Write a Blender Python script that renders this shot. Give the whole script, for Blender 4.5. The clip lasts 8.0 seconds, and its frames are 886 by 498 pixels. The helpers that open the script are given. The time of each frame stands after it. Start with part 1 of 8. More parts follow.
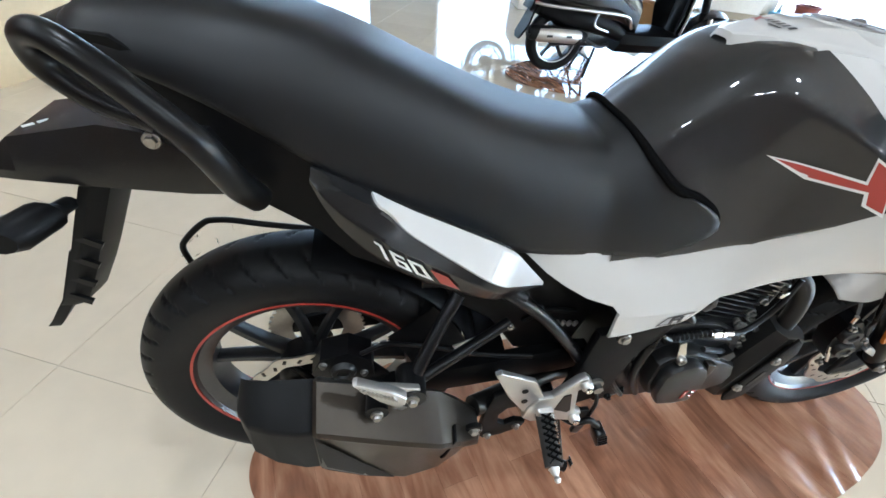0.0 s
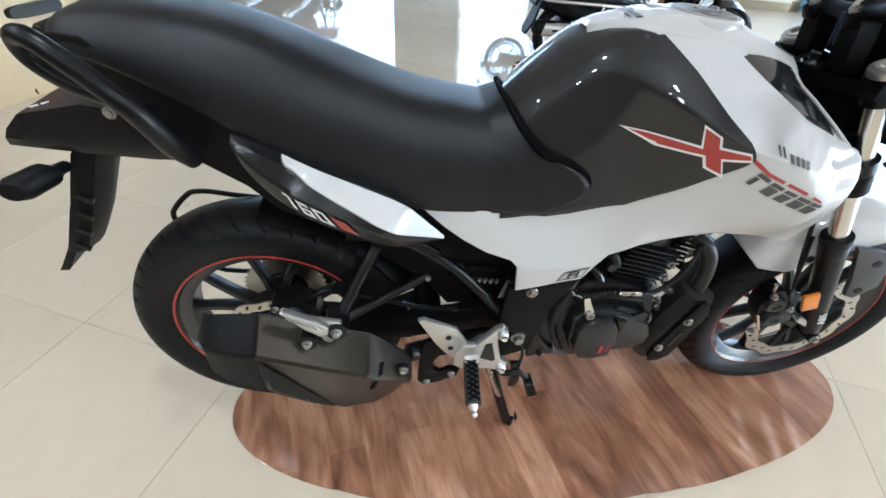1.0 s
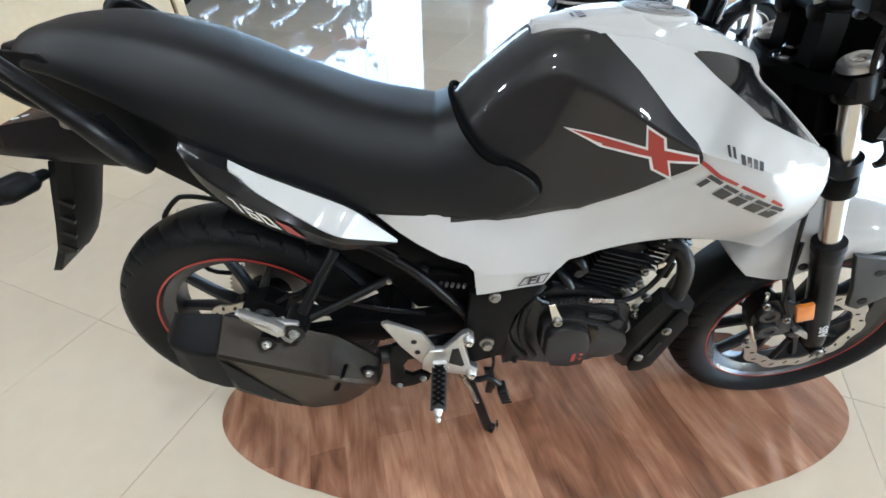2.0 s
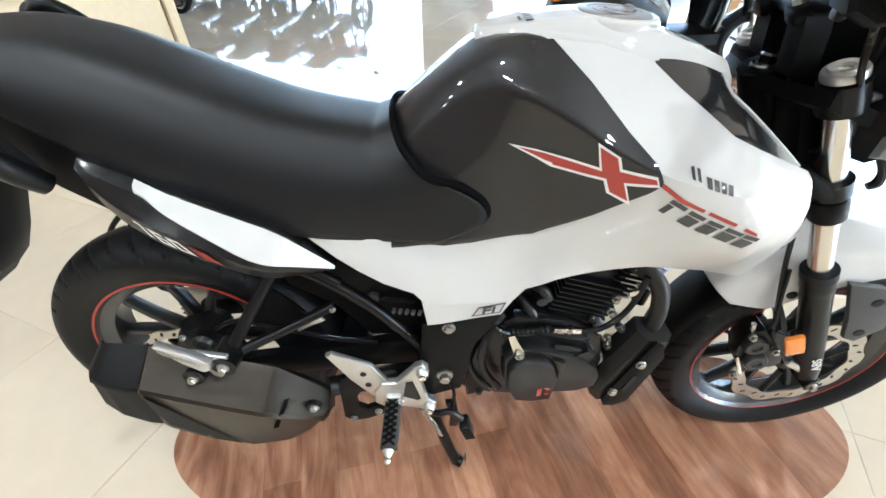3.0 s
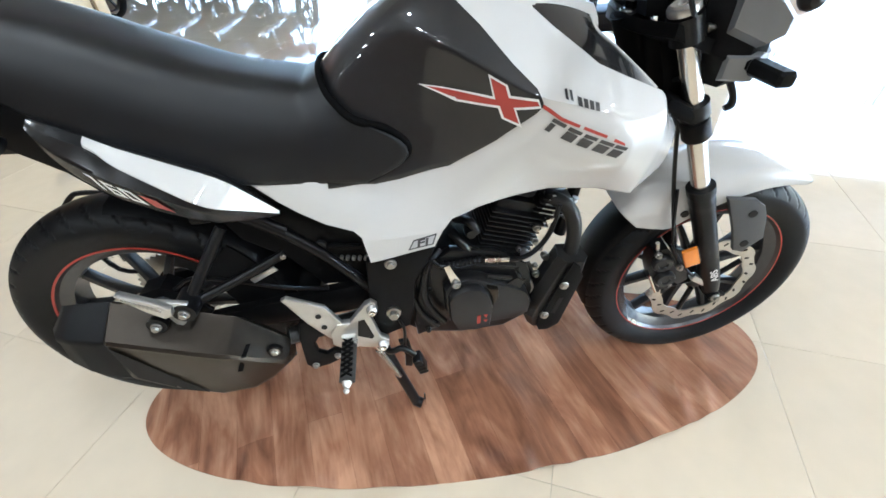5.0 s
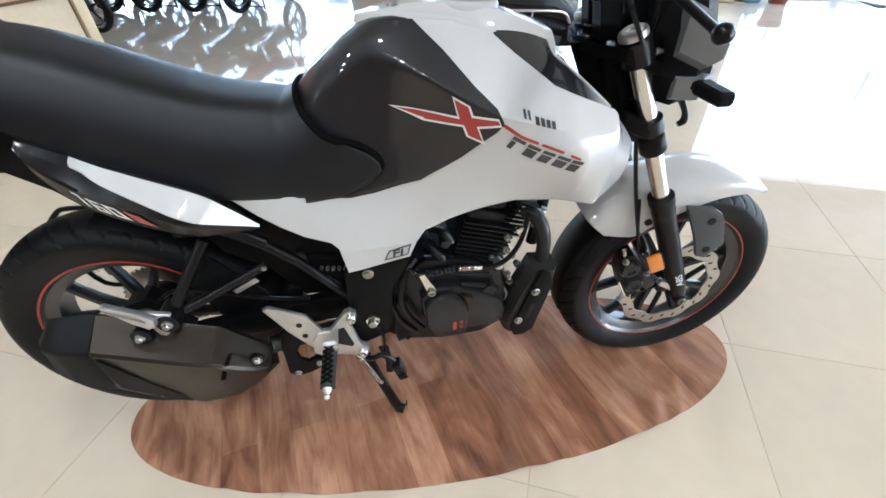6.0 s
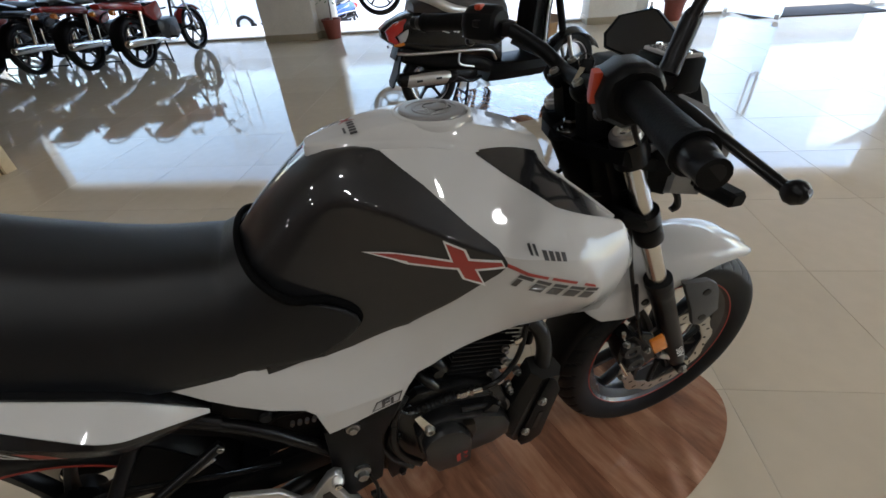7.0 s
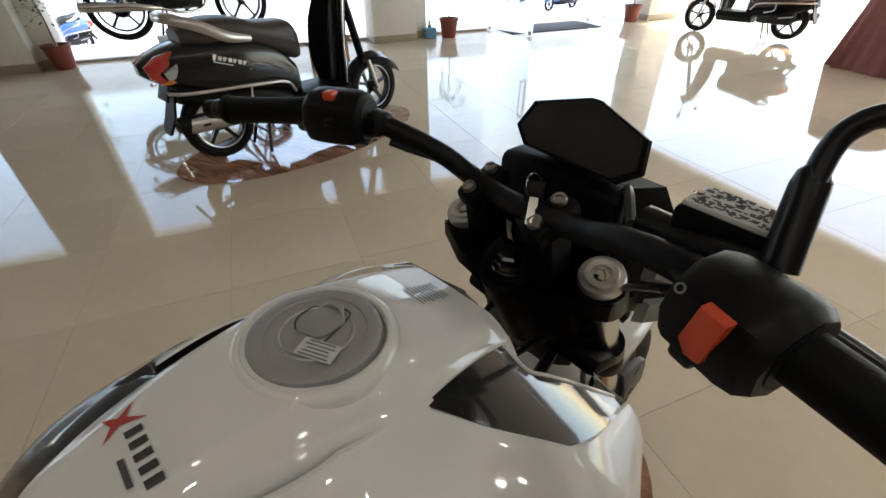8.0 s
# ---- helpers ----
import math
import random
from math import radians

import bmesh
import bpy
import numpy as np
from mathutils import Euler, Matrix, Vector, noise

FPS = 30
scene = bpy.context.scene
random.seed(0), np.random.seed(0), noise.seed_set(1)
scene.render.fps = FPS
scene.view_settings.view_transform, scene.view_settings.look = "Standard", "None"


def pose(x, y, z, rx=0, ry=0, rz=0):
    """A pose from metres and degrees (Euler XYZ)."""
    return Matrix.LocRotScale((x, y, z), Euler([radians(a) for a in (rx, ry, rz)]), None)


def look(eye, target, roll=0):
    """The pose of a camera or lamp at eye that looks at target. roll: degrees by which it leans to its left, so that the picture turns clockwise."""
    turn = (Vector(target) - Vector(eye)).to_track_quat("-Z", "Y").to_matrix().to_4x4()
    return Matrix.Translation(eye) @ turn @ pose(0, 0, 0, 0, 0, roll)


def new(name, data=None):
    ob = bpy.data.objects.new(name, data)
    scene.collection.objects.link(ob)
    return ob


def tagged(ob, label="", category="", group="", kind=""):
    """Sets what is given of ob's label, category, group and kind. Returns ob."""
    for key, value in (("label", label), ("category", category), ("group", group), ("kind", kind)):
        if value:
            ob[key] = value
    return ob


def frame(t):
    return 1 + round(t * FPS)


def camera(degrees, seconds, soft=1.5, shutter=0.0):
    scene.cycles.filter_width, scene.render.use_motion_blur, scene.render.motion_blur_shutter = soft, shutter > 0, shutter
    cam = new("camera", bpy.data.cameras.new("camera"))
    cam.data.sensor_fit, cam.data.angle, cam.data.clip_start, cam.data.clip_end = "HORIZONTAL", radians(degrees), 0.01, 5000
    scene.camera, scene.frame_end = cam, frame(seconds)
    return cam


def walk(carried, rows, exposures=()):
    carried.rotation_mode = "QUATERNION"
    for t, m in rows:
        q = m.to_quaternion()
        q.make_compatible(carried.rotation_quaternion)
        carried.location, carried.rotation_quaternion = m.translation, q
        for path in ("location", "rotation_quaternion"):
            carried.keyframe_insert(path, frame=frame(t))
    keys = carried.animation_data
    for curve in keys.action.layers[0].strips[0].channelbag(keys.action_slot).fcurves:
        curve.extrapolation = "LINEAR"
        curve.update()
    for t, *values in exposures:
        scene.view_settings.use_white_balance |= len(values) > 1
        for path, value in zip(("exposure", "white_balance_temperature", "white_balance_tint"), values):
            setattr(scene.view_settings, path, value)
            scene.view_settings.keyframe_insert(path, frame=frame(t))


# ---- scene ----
cam = camera(92.6, 8.0, soft=1.6)
PATH = [
    (0, (0.147, -0.533, 1.1275), (0.4211, 0.9652, -0.1687), 6.09),
    (0.5, (0.251, -0.5819, 1.1466), (0.458, 0.9142, -0.1645), 5),
    (1, (0.333, -0.6918, 1.1683), (0.46, 0.8148, -0.1409), 3.07),
    (1.2, (0.367, -0.7187, 1.17), (0.451, 0.7893, -0.141), 2.04),
    (2.5, (0.532, -0.6628, 1.1675), (0.477, 0.8775, -0.107), -0.75),
    (3, (0.579, -0.616, 1.1466), (0.523, 0.9298, -0.1213), -0.66),
    (3.5, (0.611, -0.5805, 1.1365), (0.563, 0.9657, -0.1311), -0.83),
    (4, (0.621, -0.5763, 1.1232), (0.592, 0.9648, -0.1513), -1.08),
    (4.5, (0.637, -0.6306, 1.1365), (0.636, 0.9032, -0.147), -1.4),
    (5, (0.642, -0.7619, 1.1195), (0.727, 0.7717, -0.1615), -2.16),
    (5.2, (0.653, -0.8011, 1.1179), (0.773, 0.7373, -0.1545), -1.46),
    (6.3, (0.676, -0.7898, 1.1703), (0.817, 0.7755, -0.0665), -2.42),
    (6.5, (0.667, -0.7567, 1.1883), (0.886, 0.8115, -0.0336), -2.32),
    (7, (0.645, -0.5636, 1.2326), (1.033, 1.0019, 0.05), -4.3),
    (7.5, (0.663, -0.3415, 1.2601), (1.296, 1.1508, 0.0887), -2.18),
    (8, (0.717, -0.1808, 1.2663), (1.8031, 1.0231, 0.0955), -0.7),
]
EXPOSURE = [(0.0, 2.39, 5800, 6), (1.2, 2.3, 5800, 6), (2.5, 2.28, 5950, 6), (3.0, 2.72, 6050, 6), (3.5, 2.72, 6100, 6), (5.0, 2.53, 5900, 6), (6.5, 1.87, 6000, 10), (7.0, 0.92, 6600, 10), (7.5, 1.15, 6750, 10), (8.0, 1.03, 7300, 10)]
walk(cam, [(t, look(eye, target, roll)) for t, eye, target, roll in PATH], EXPOSURE)

# ---- daylight ----
world = bpy.data.worlds.new("daylight")
scene.world = world
world.use_nodes = True
wn = world.node_tree.nodes
sky = wn.new("ShaderNodeTexSky")
sky.sky_type, sky.sun_disc = "NISHITA", False
sky.sun_elevation, sky.sun_rotation = radians(58), radians(100)
sky.air_density, sky.dust_density = 1.2, 1.0
wn["Background"].inputs["Strength"].default_value = 0.38
world.node_tree.links.new(sky.outputs[0], wn["Background"].inputs["Color"])
sun = new("sun", bpy.data.lights.new("sun", "SUN"))
sun.data.energy, sun.data.angle, sun.data.color = 3.6, radians(0.6), (1.0, 0.95, 0.88)
sun.matrix_world = look((14.1, 4.7, 21.0), (1, 7, 0))

# The showroom's own axes: m along the glass front, n towards the street.
ROOM = pose(0, 0, 0, 0, 0, -20.5)


def room(m, n, z=0.0):
    return ROOM @ Vector((m, n, z))


def lamp_area(name, at, size, size_y, watts, turn, colour=(1, 1, 1), shape="RECTANGLE"):
    data = bpy.data.lights.new(name, "AREA")
    data.shape, data.size, data.energy, data.color = shape, size, watts, colour
    if shape == "RECTANGLE":
        data.size_y = size_y
    ob = new(name, data)
    ob.matrix_world = ROOM @ Matrix.Translation(at) @ turn
    return ob


# round ceiling downlights over the back of the showroom
DOWNLIGHTS = [(m, n) for m in (-4.2, -2.1, 0.0, 2.1, 4.2) for n in (-3.1, -1.7, -0.3) if (m, n) != (-4.2, -0.3)]
CEILING = 3.15
for m, n in DOWNLIGHTS:
    lamp_area("downlight_lamp", (m, n, CEILING - 0.03), 0.14, 0.14, 3.0, pose(0, 0, 0), (0.93, 0.97, 1.0), "DISK")
# ---- body shape of the motorcycle: stations along x, each a profile of (height, half width) from the lower edge to the top ----
STATIONS = [
    (0.34, (0.60, 0.130), (0.68, 0.132), (0.745, 0.132), (0.80, 0.125), (0.85, 0.115), (0.88, 0.090), (0.900, 0.050)),
    (0.47, (0.56, 0.149), (0.64, 0.154), (0.70, 0.145), (0.766, 0.127), (0.832, 0.096), (0.866, 0.070), (0.882, 0.036)),
    (0.53, (0.54, 0.156), (0.62, 0.162), (0.68, 0.150), (0.75, 0.128), (0.893, 0.096), (0.922, 0.072), (0.938, 0.038)),
    (0.62, (0.55, 0.153), (0.62, 0.162), (0.70, 0.146), (0.80, 0.127), (0.966, 0.105), (0.990, 0.083), (1.003, 0.050)),
    (0.685, (0.575, 0.153), (0.63, 0.162), (0.73, 0.151), (0.86, 0.136), (0.953, 0.139), (0.99, 0.102), (1.015, 0.066)),
    (0.75, (0.64, 0.156), (0.69, 0.168), (0.77, 0.177), (0.86, 0.173), (0.921, 0.176), (0.97, 0.125), (1.008, 0.085)),
    (0.82, (0.67, 0.158), (0.72, 0.178), (0.80, 0.200), (0.86, 0.208), (0.889, 0.2075), (0.940, 0.147), (0.990, 0.086)),
    (0.86, (0.675, 0.159), (0.725, 0.184), (0.795, 0.210), (0.848, 0.221), (0.880, 0.2215), (0.918, 0.173), (0.961, 0.119)),
    (0.90, (0.68, 0.160), (0.73, 0.190), (0.79, 0.218), (0.838, 0.2295), (0.872, 0.2245), (0.904, 0.196), (0.932, 0.156)),
    (0.94, (0.68, 0.161), (0.73, 0.195), (0.782, 0.224), (0.823, 0.2335), (0.857, 0.2245), (0.884, 0.205), (0.9085, 0.177)),
    (0.97, (0.68, 0.162), (0.73, 0.198), (0.775, 0.226), (0.812, 0.232), (0.845, 0.222), (0.871, 0.203), (0.8965, 0.178)),
    (1.035, (0.66, 0.158), (0.70, 0.175), (0.755, 0.196), (0.80, 0.205), (0.835, 0.201), (0.855, 0.190), (0.871, 0.177)),
    (1.06, (0.655, 0.132), (0.69, 0.152), (0.735, 0.173), (0.775, 0.184), (0.805, 0.180), (0.825, 0.165), (0.843, 0.140)),
    (1.09, (0.655, 0.112), (0.69, 0.132), (0.725, 0.150), (0.76, 0.158), (0.785, 0.153), (0.800, 0.140), (0.815, 0.118)),
    (1.125, (0.69, 0.085), (0.71, 0.096), (0.735, 0.108), (0.755, 0.112), (0.77, 0.110), (0.78, 0.105), (0.790, 0.095)),
]
ST_X = np.array([s[0] for s in STATIONS])
ST_ZW = np.array([s[1:] for s in STATIONS])


def catmull(xs, ys, x):
    """A smooth curve through the rows ys at the places xs, which rise."""
    xs, ys = np.asarray(xs, float), np.asarray(ys, float)
    x = min(max(x, xs[0]), xs[-1])
    i = int(min(max(np.searchsorted(xs, x) - 1, 0), len(xs) - 2))
    h = xs[i + 1] - xs[i]
    t = (x - xs[i]) / h
    d = (ys[i + 1] - ys[i]) / h
    m0 = d if i == 0 else 0.5 * (d + (ys[i] - ys[i - 1]) / (xs[i] - xs[i - 1]))
    m1 = d if i == len(xs) - 2 else 0.5 * (d + (ys[i + 2] - ys[i + 1]) / (xs[i + 2] - xs[i + 1]))
    t2, t3 = t * t, t * t * t
    return (2 * t3 - 3 * t2 + 1) * ys[i] + (t3 - 2 * t2 + t) * h * m0 + (3 * t2 - 2 * t3) * ys[i + 1] + (t3 - t2) * h * m1


PROFILES = {}


def profile(x):
    """The fine profile (height, half width) of the body at x."""
    key = round(x, 4)
    if key not in PROFILES:
        ease = 0.026 * float(np.interp(x, [0.80, 0.87, 0.92, 0.955], [0.0, 1.0, 1.0, 0.0]))
        rows = sum(k * catmull(ST_X, ST_ZW, x + d * ease) for d, k in ((-1.5, 0.12), (-0.75, 0.24), (0, 0.28), (0.75, 0.24), (1.5, 0.12)))
        if x > 0.97:
            # flat facets towards the blunt front edge
            rows = np.array([[[np.interp(x, ST_X, ST_ZW[:, i, c]) for c in range(2)] for i in range(7)]])[0]
        soft = np.array([catmull(range(7), rows, s) for s in np.linspace(0, 6, 43)])
        hard = np.array([catmull(range(5), rows[:5], s) if s <= 4 else catmull(range(3), rows[4:], s - 4) for s in np.linspace(0, 6, 43)])
        c = float(np.interp(x, [0.53, 0.62, 0.84, 0.92, 1.0], [0.0, 0.9, 1.0, 0.7, 0.7]))
        fold = np.array([catmull(range(2), rows[:2], s) if s <= 1 else catmull(range(6), rows[1:], s - 1) for s in np.linspace(0, 6, 43)])
        f = float(np.interp(x, [0.36, 0.46, 0.70, 0.80], [0.0, 1.0, 1.0, 0.0]))
        PROFILES[key] = soft + (hard - soft) * c + (fold - soft) * f
    return PROFILES[key]


def body_w(x, z):
    p = profile(x)
    return float(np.interp(z, p[:, 0], p[:, 1]))
# ---- materials ----
def material(name, rgb, rough=0.5, metal=0.0, coat=0.0, vary=0.08, scale=30.0, bump=0.0, bump_scale=300.0, rough_vary=0.08, spec=0.5, glow=0.0, coat_rough=0.04):
    m = bpy.data.materials.new(name)
    m.use_nodes = True
    nt = m.node_tree
    b = nt.nodes["Principled BSDF"]
    b.inputs["Metallic"].default_value = metal
    b.inputs["Specular IOR Level"].default_value = spec
    b.inputs["Coat Weight"].default_value = coat
    b.inputs["Coat Roughness"].default_value = coat_rough
    if glow:
        b.inputs["Emission Color"].default_value = (*rgb, 1)
        b.inputs["Emission Strength"].default_value = glow
    co = nt.nodes.new("ShaderNodeTexCoord")
    big, fine = nt.nodes.new("ShaderNodeTexNoise"), nt.nodes.new("ShaderNodeTexNoise")
    big.inputs["Scale"].default_value, big.inputs["Detail"].default_value = scale * 0.15, 3
    fine.inputs["Scale"].default_value, fine.inputs["Detail"].default_value = scale * 2.0, 4
    for n in (big, fine):
        nt.links.new(co.outputs["Object"], n.inputs["Vector"])
    both = nt.nodes.new("ShaderNodeMath")
    both.operation = "ADD"
    nt.links.new(big.outputs["Fac"], both.inputs[0])
    nt.links.new(fine.outputs["Fac"], both.inputs[1])
    tone = nt.nodes.new("ShaderNodeMapRange")
    tone.inputs["From Min"].default_value, tone.inputs["From Max"].default_value = 0.6, 1.4
    tone.inputs["To Min"].default_value, tone.inputs["To Max"].default_value = 1 - vary, 1 + vary
    nt.links.new(both.outputs[0], tone.inputs["Value"])
    mul = nt.nodes.new("ShaderNodeVectorMath")
    mul.operation = "SCALE"
    mul.inputs[0].default_value = rgb
    nt.links.new(tone.outputs[0], mul.inputs["Scale"])
    nt.links.new(mul.outputs[0], b.inputs["Base Color"])
    rr = nt.nodes.new("ShaderNodeMapRange")
    rr.inputs["To Min"].default_value, rr.inputs["To Max"].default_value = max(0.0, rough - rough_vary * rough), min(1.0, rough + rough_vary * rough)
    nt.links.new(big.outputs["Fac"], rr.inputs["Value"])
    nt.links.new(rr.outputs[0], b.inputs["Roughness"])
    if bump:
        bt = nt.nodes.new("ShaderNodeTexNoise")
        bt.inputs["Scale"].default_value, bt.inputs["Detail"].default_value = bump_scale, 3
        nt.links.new(co.outputs["Object"], bt.inputs["Vector"])
        bp = nt.nodes.new("ShaderNodeBump")
        bp.inputs["Strength"].default_value, bp.inputs["Distance"].default_value = bump, 0.001
        nt.links.new(bt.outputs["Fac"], bp.inputs["Height"])
        nt.links.new(bp.outputs[0], b.inputs["Normal"])
    return m


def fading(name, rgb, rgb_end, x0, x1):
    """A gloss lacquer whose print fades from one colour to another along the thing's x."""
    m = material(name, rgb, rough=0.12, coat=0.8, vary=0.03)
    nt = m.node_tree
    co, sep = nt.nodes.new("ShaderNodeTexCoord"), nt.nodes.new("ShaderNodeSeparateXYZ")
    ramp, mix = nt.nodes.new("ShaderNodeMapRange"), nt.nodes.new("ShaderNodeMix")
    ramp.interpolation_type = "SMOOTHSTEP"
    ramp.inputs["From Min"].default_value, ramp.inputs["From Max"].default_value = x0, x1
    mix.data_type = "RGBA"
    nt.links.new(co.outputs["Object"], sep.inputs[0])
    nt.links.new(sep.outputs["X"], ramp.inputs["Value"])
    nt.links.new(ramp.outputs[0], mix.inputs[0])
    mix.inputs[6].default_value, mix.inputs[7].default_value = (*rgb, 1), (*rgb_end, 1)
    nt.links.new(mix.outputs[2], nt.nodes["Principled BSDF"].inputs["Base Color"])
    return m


def tile_material(name, rgb):
    """Polished vitrified tile: faint clouding, each tile a little off its neighbours."""
    m = material(name, rgb, rough=0.05, vary=0.05, scale=6.0, rough_vary=0.6, spec=0.9)
    nt = m.node_tree
    b = nt.nodes["Principled BSDF"]
    info = nt.nodes.new("ShaderNodeObjectInfo")
    rng = nt.nodes.new("ShaderNodeMapRange")
    rng.inputs["To Min"].default_value, rng.inputs["To Max"].default_value = 0.965, 1.035
    nt.links.new(info.outputs["Random"], rng.inputs["Value"])
    old = b.inputs["Base Color"].links[0].from_socket
    sc = nt.nodes.new("ShaderNodeVectorMath")
    sc.operation = "SCALE"
    nt.links.new(old, sc.inputs[0])
    nt.links.new(rng.outputs[0], sc.inputs["Scale"])
    nt.links.new(sc.outputs[0], b.inputs["Base Color"])
    return m


def plank_material(name, relief_height=0.016, dull=0.30):
    """Printed cherry-wood vinyl: blotchy grain that runs across the mat, faint plank edges, a soft uneven gloss."""
    m = bpy.data.materials.new(name)
    m.use_nodes = True
    nt = m.node_tree
    b = nt.nodes["Principled BSDF"]

    def noise(vec, scale, detail, dist=0.0):
        n = nt.nodes.new("ShaderNodeTexNoise")
        n.inputs["Scale"].default_value, n.inputs["Detail"].default_value, n.inputs["Distortion"].default_value = scale, detail, dist
        nt.links.new(vec, n.inputs["Vector"])
        return n.outputs["Fac"]

    def mapped(scale):
        st = nt.nodes.new("ShaderNodeMapping")
        st.inputs["Scale"].default_value = scale
        nt.links.new(turn.outputs[0], st.inputs["Vector"])
        return st.outputs[0]

    def add(a, c, k=1.0):
        n = nt.nodes.new("ShaderNodeMath")
        n.operation = "MULTIPLY_ADD"
        n.inputs[1].default_value = k
        nt.links.new(c, n.inputs[0])
        nt.links.new(a, n.inputs[2])
        return n.outputs[0]

    co = nt.nodes.new("ShaderNodeTexCoord")
    turn = nt.nodes.new("ShaderNodeMapping")
    turn.inputs["Rotation"].default_value = (0, 0, radians(76))
    nt.links.new(co.outputs["Object"], turn.inputs["Vector"])
    br = nt.nodes.new("ShaderNodeTexBrick")
    br.inputs["Color1"].default_value, br.inputs["Color2"].default_value = (0.0, 0.0, 0.0, 1), (1.0, 1.0, 1.0, 1)
    br.inputs["Mortar"].default_value = (0.0, 0.0, 0.0, 1)
    br.inputs["Scale"].default_value, br.inputs["Mortar Size"].default_value = 1.0, 0.0003
    br.inputs["Brick Width"].default_value, br.inputs["Row Height"].default_value = 1.15, 0.094
    nt.links.new(turn.outputs[0], br.inputs["Vector"])
    blot = noise(mapped((2.6, 8, 2.6)), 1.0, 7, 2.2)
    grain = noise(mapped((4, 75, 4)), 1.0, 8, 0.8)
    fleck = noise(mapped((14, 50, 14)), 1.0, 5, 0.6)
    knots = nt.nodes.new("ShaderNodeTexVoronoi")
    knots.inputs["Scale"].default_value = 1.0
    nt.links.new(mapped((2.6, 9, 2.6)), knots.inputs["Vector"])
    knot = nt.nodes.new("ShaderNodeMapRange")
    knot.interpolation_type = "SMOOTHSTEP"
    knot.inputs["From Max"].default_value = 0.30
    knot.inputs["To Min"].default_value, knot.inputs["To Max"].default_value = 1.0, 0.0
    nt.links.new(knots.outputs["Distance"], knot.inputs["Value"])
    tone = add(add(add(blot, grain, 0.26), fleck, 0.26), br.outputs["Fac"], -0.20)
    tone = add(add(tone, br.outputs["Color"], 0.26), knot.outputs[0], -0.16)
    ramp = nt.nodes.new("ShaderNodeValToRGB")
    els = ramp.color_ramp.elements
    els[0].position, els[0].color = 0.30, (0.115, 0.046, 0.026, 1)
    els[1].position, els[1].color = 0.70, (0.58, 0.31, 0.185, 1)
    mid = els.new(0.5)
    mid.color = (0.32, 0.145, 0.082, 1)
    half = nt.nodes.new("ShaderNodeMath")
    half.operation = "MULTIPLY"
    half.inputs[1].default_value = 0.568
    nt.links.new(tone, half.inputs[0])
    nt.links.new(half.outputs[0], ramp.inputs["Fac"])
    nt.links.new(ramp.outputs["Color"], b.inputs["Base Color"])
    rr = nt.nodes.new("ShaderNodeMapRange")
    rr.inputs["To Min"].default_value, rr.inputs["To Max"].default_value = dull / 3, dull
    nt.links.new(fleck, rr.inputs["Value"])
    nt.links.new(rr.outputs[0], b.inputs["Roughness"])
    wave = noise(mapped((1.0, 4, 1.0)), 1.0, 1)
    relief = add(wave, fleck, 0.02)
    bp = nt.nodes.new("ShaderNodeBump")
    bp.inputs["Strength"].default_value, bp.inputs["Distance"].default_value = 0.8, relief_height
    nt.links.new(relief, bp.inputs["Height"])
    nt.links.new(bp.outputs[0], b.inputs["Normal"])
    return m


def glass_material(name, tint=(1, 1, 1), rough=0.0):
    m = bpy.data.materials.new(name)
    m.use_nodes = True
    b = m.node_tree.nodes["Principled BSDF"]
    b.inputs["Base Color"].default_value = (*tint, 1)
    b.inputs["Transmission Weight"].default_value = 1.0
    b.inputs["Roughness"].default_value = rough
    b.inputs["IOR"].default_value = 1.45
    return m


TILE = tile_material("cream vitrified tile", (0.66, 0.56, 0.42))
GROUT = material("tile grout", (0.52, 0.45, 0.35), rough=0.9)
PANELLING = material("dark brown wood panelling", (0.14, 0.085, 0.055), rough=0.45, vary=0.25, scale=8)
WOODWALL = material("warm brown veneer panelling", (0.34, 0.165, 0.085), rough=0.35, vary=0.2, scale=8)
WALL = material("cream wall paint", (0.84, 0.80, 0.72), rough=0.7, bump=0.15, bump_scale=120)
CEIL = material("off-white ceiling board", (0.50, 0.46, 0.41), rough=0.8)
SKIRT = material("beige skirting tile", (0.42, 0.36, 0.26), rough=0.3)
GLASS = glass_material("clear float glass")
STEEL = material("satin stainless steel", (0.62, 0.62, 0.63), rough=0.3, metal=1.0, vary=0.05)
PAVING = material("sunlit pale paving", (0.56, 0.58, 0.61), rough=0.9, vary=0.15, scale=3)
DOORMAT = material("grey ribbed doormat", (0.09, 0.09, 0.095), rough=0.95, bump=0.6, bump_scale=500)
FACADE = material("pale rendered facade", (0.60, 0.62, 0.64), rough=0.9, vary=0.15, scale=2)
WOODMAT = plank_material("printed wood vinyl", 0.012, 0.20)
FLATMAT = plank_material("glossy printed wood vinyl", 0.0006, 0.10)
for m in (WOODMAT, FLATMAT):
    m.node_tree.nodes["Principled BSDF"].inputs["Coat Weight"].default_value = 1.0
FILM = glass_material("clear wrapping film", (1, 1, 1), 0.06)
FILM.node_tree.nodes["Principled BSDF"].inputs["IOR"].default_value = 1.12
LAMINATE = material("pale maple laminate", (0.70, 0.55, 0.34), rough=0.42, vary=0.06, scale=14)
DESKTOP = material("pinkish beech worktop", (0.58, 0.38, 0.26), rough=0.35, vary=0.1, scale=20)
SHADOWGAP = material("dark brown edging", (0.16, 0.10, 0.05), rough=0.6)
PAPER = material("white paper", (0.8, 0.8, 0.78), rough=0.8)
TERRACOTTA = material("brick-red plastic pot", (0.24, 0.055, 0.035), rough=0.5, vary=0.12)
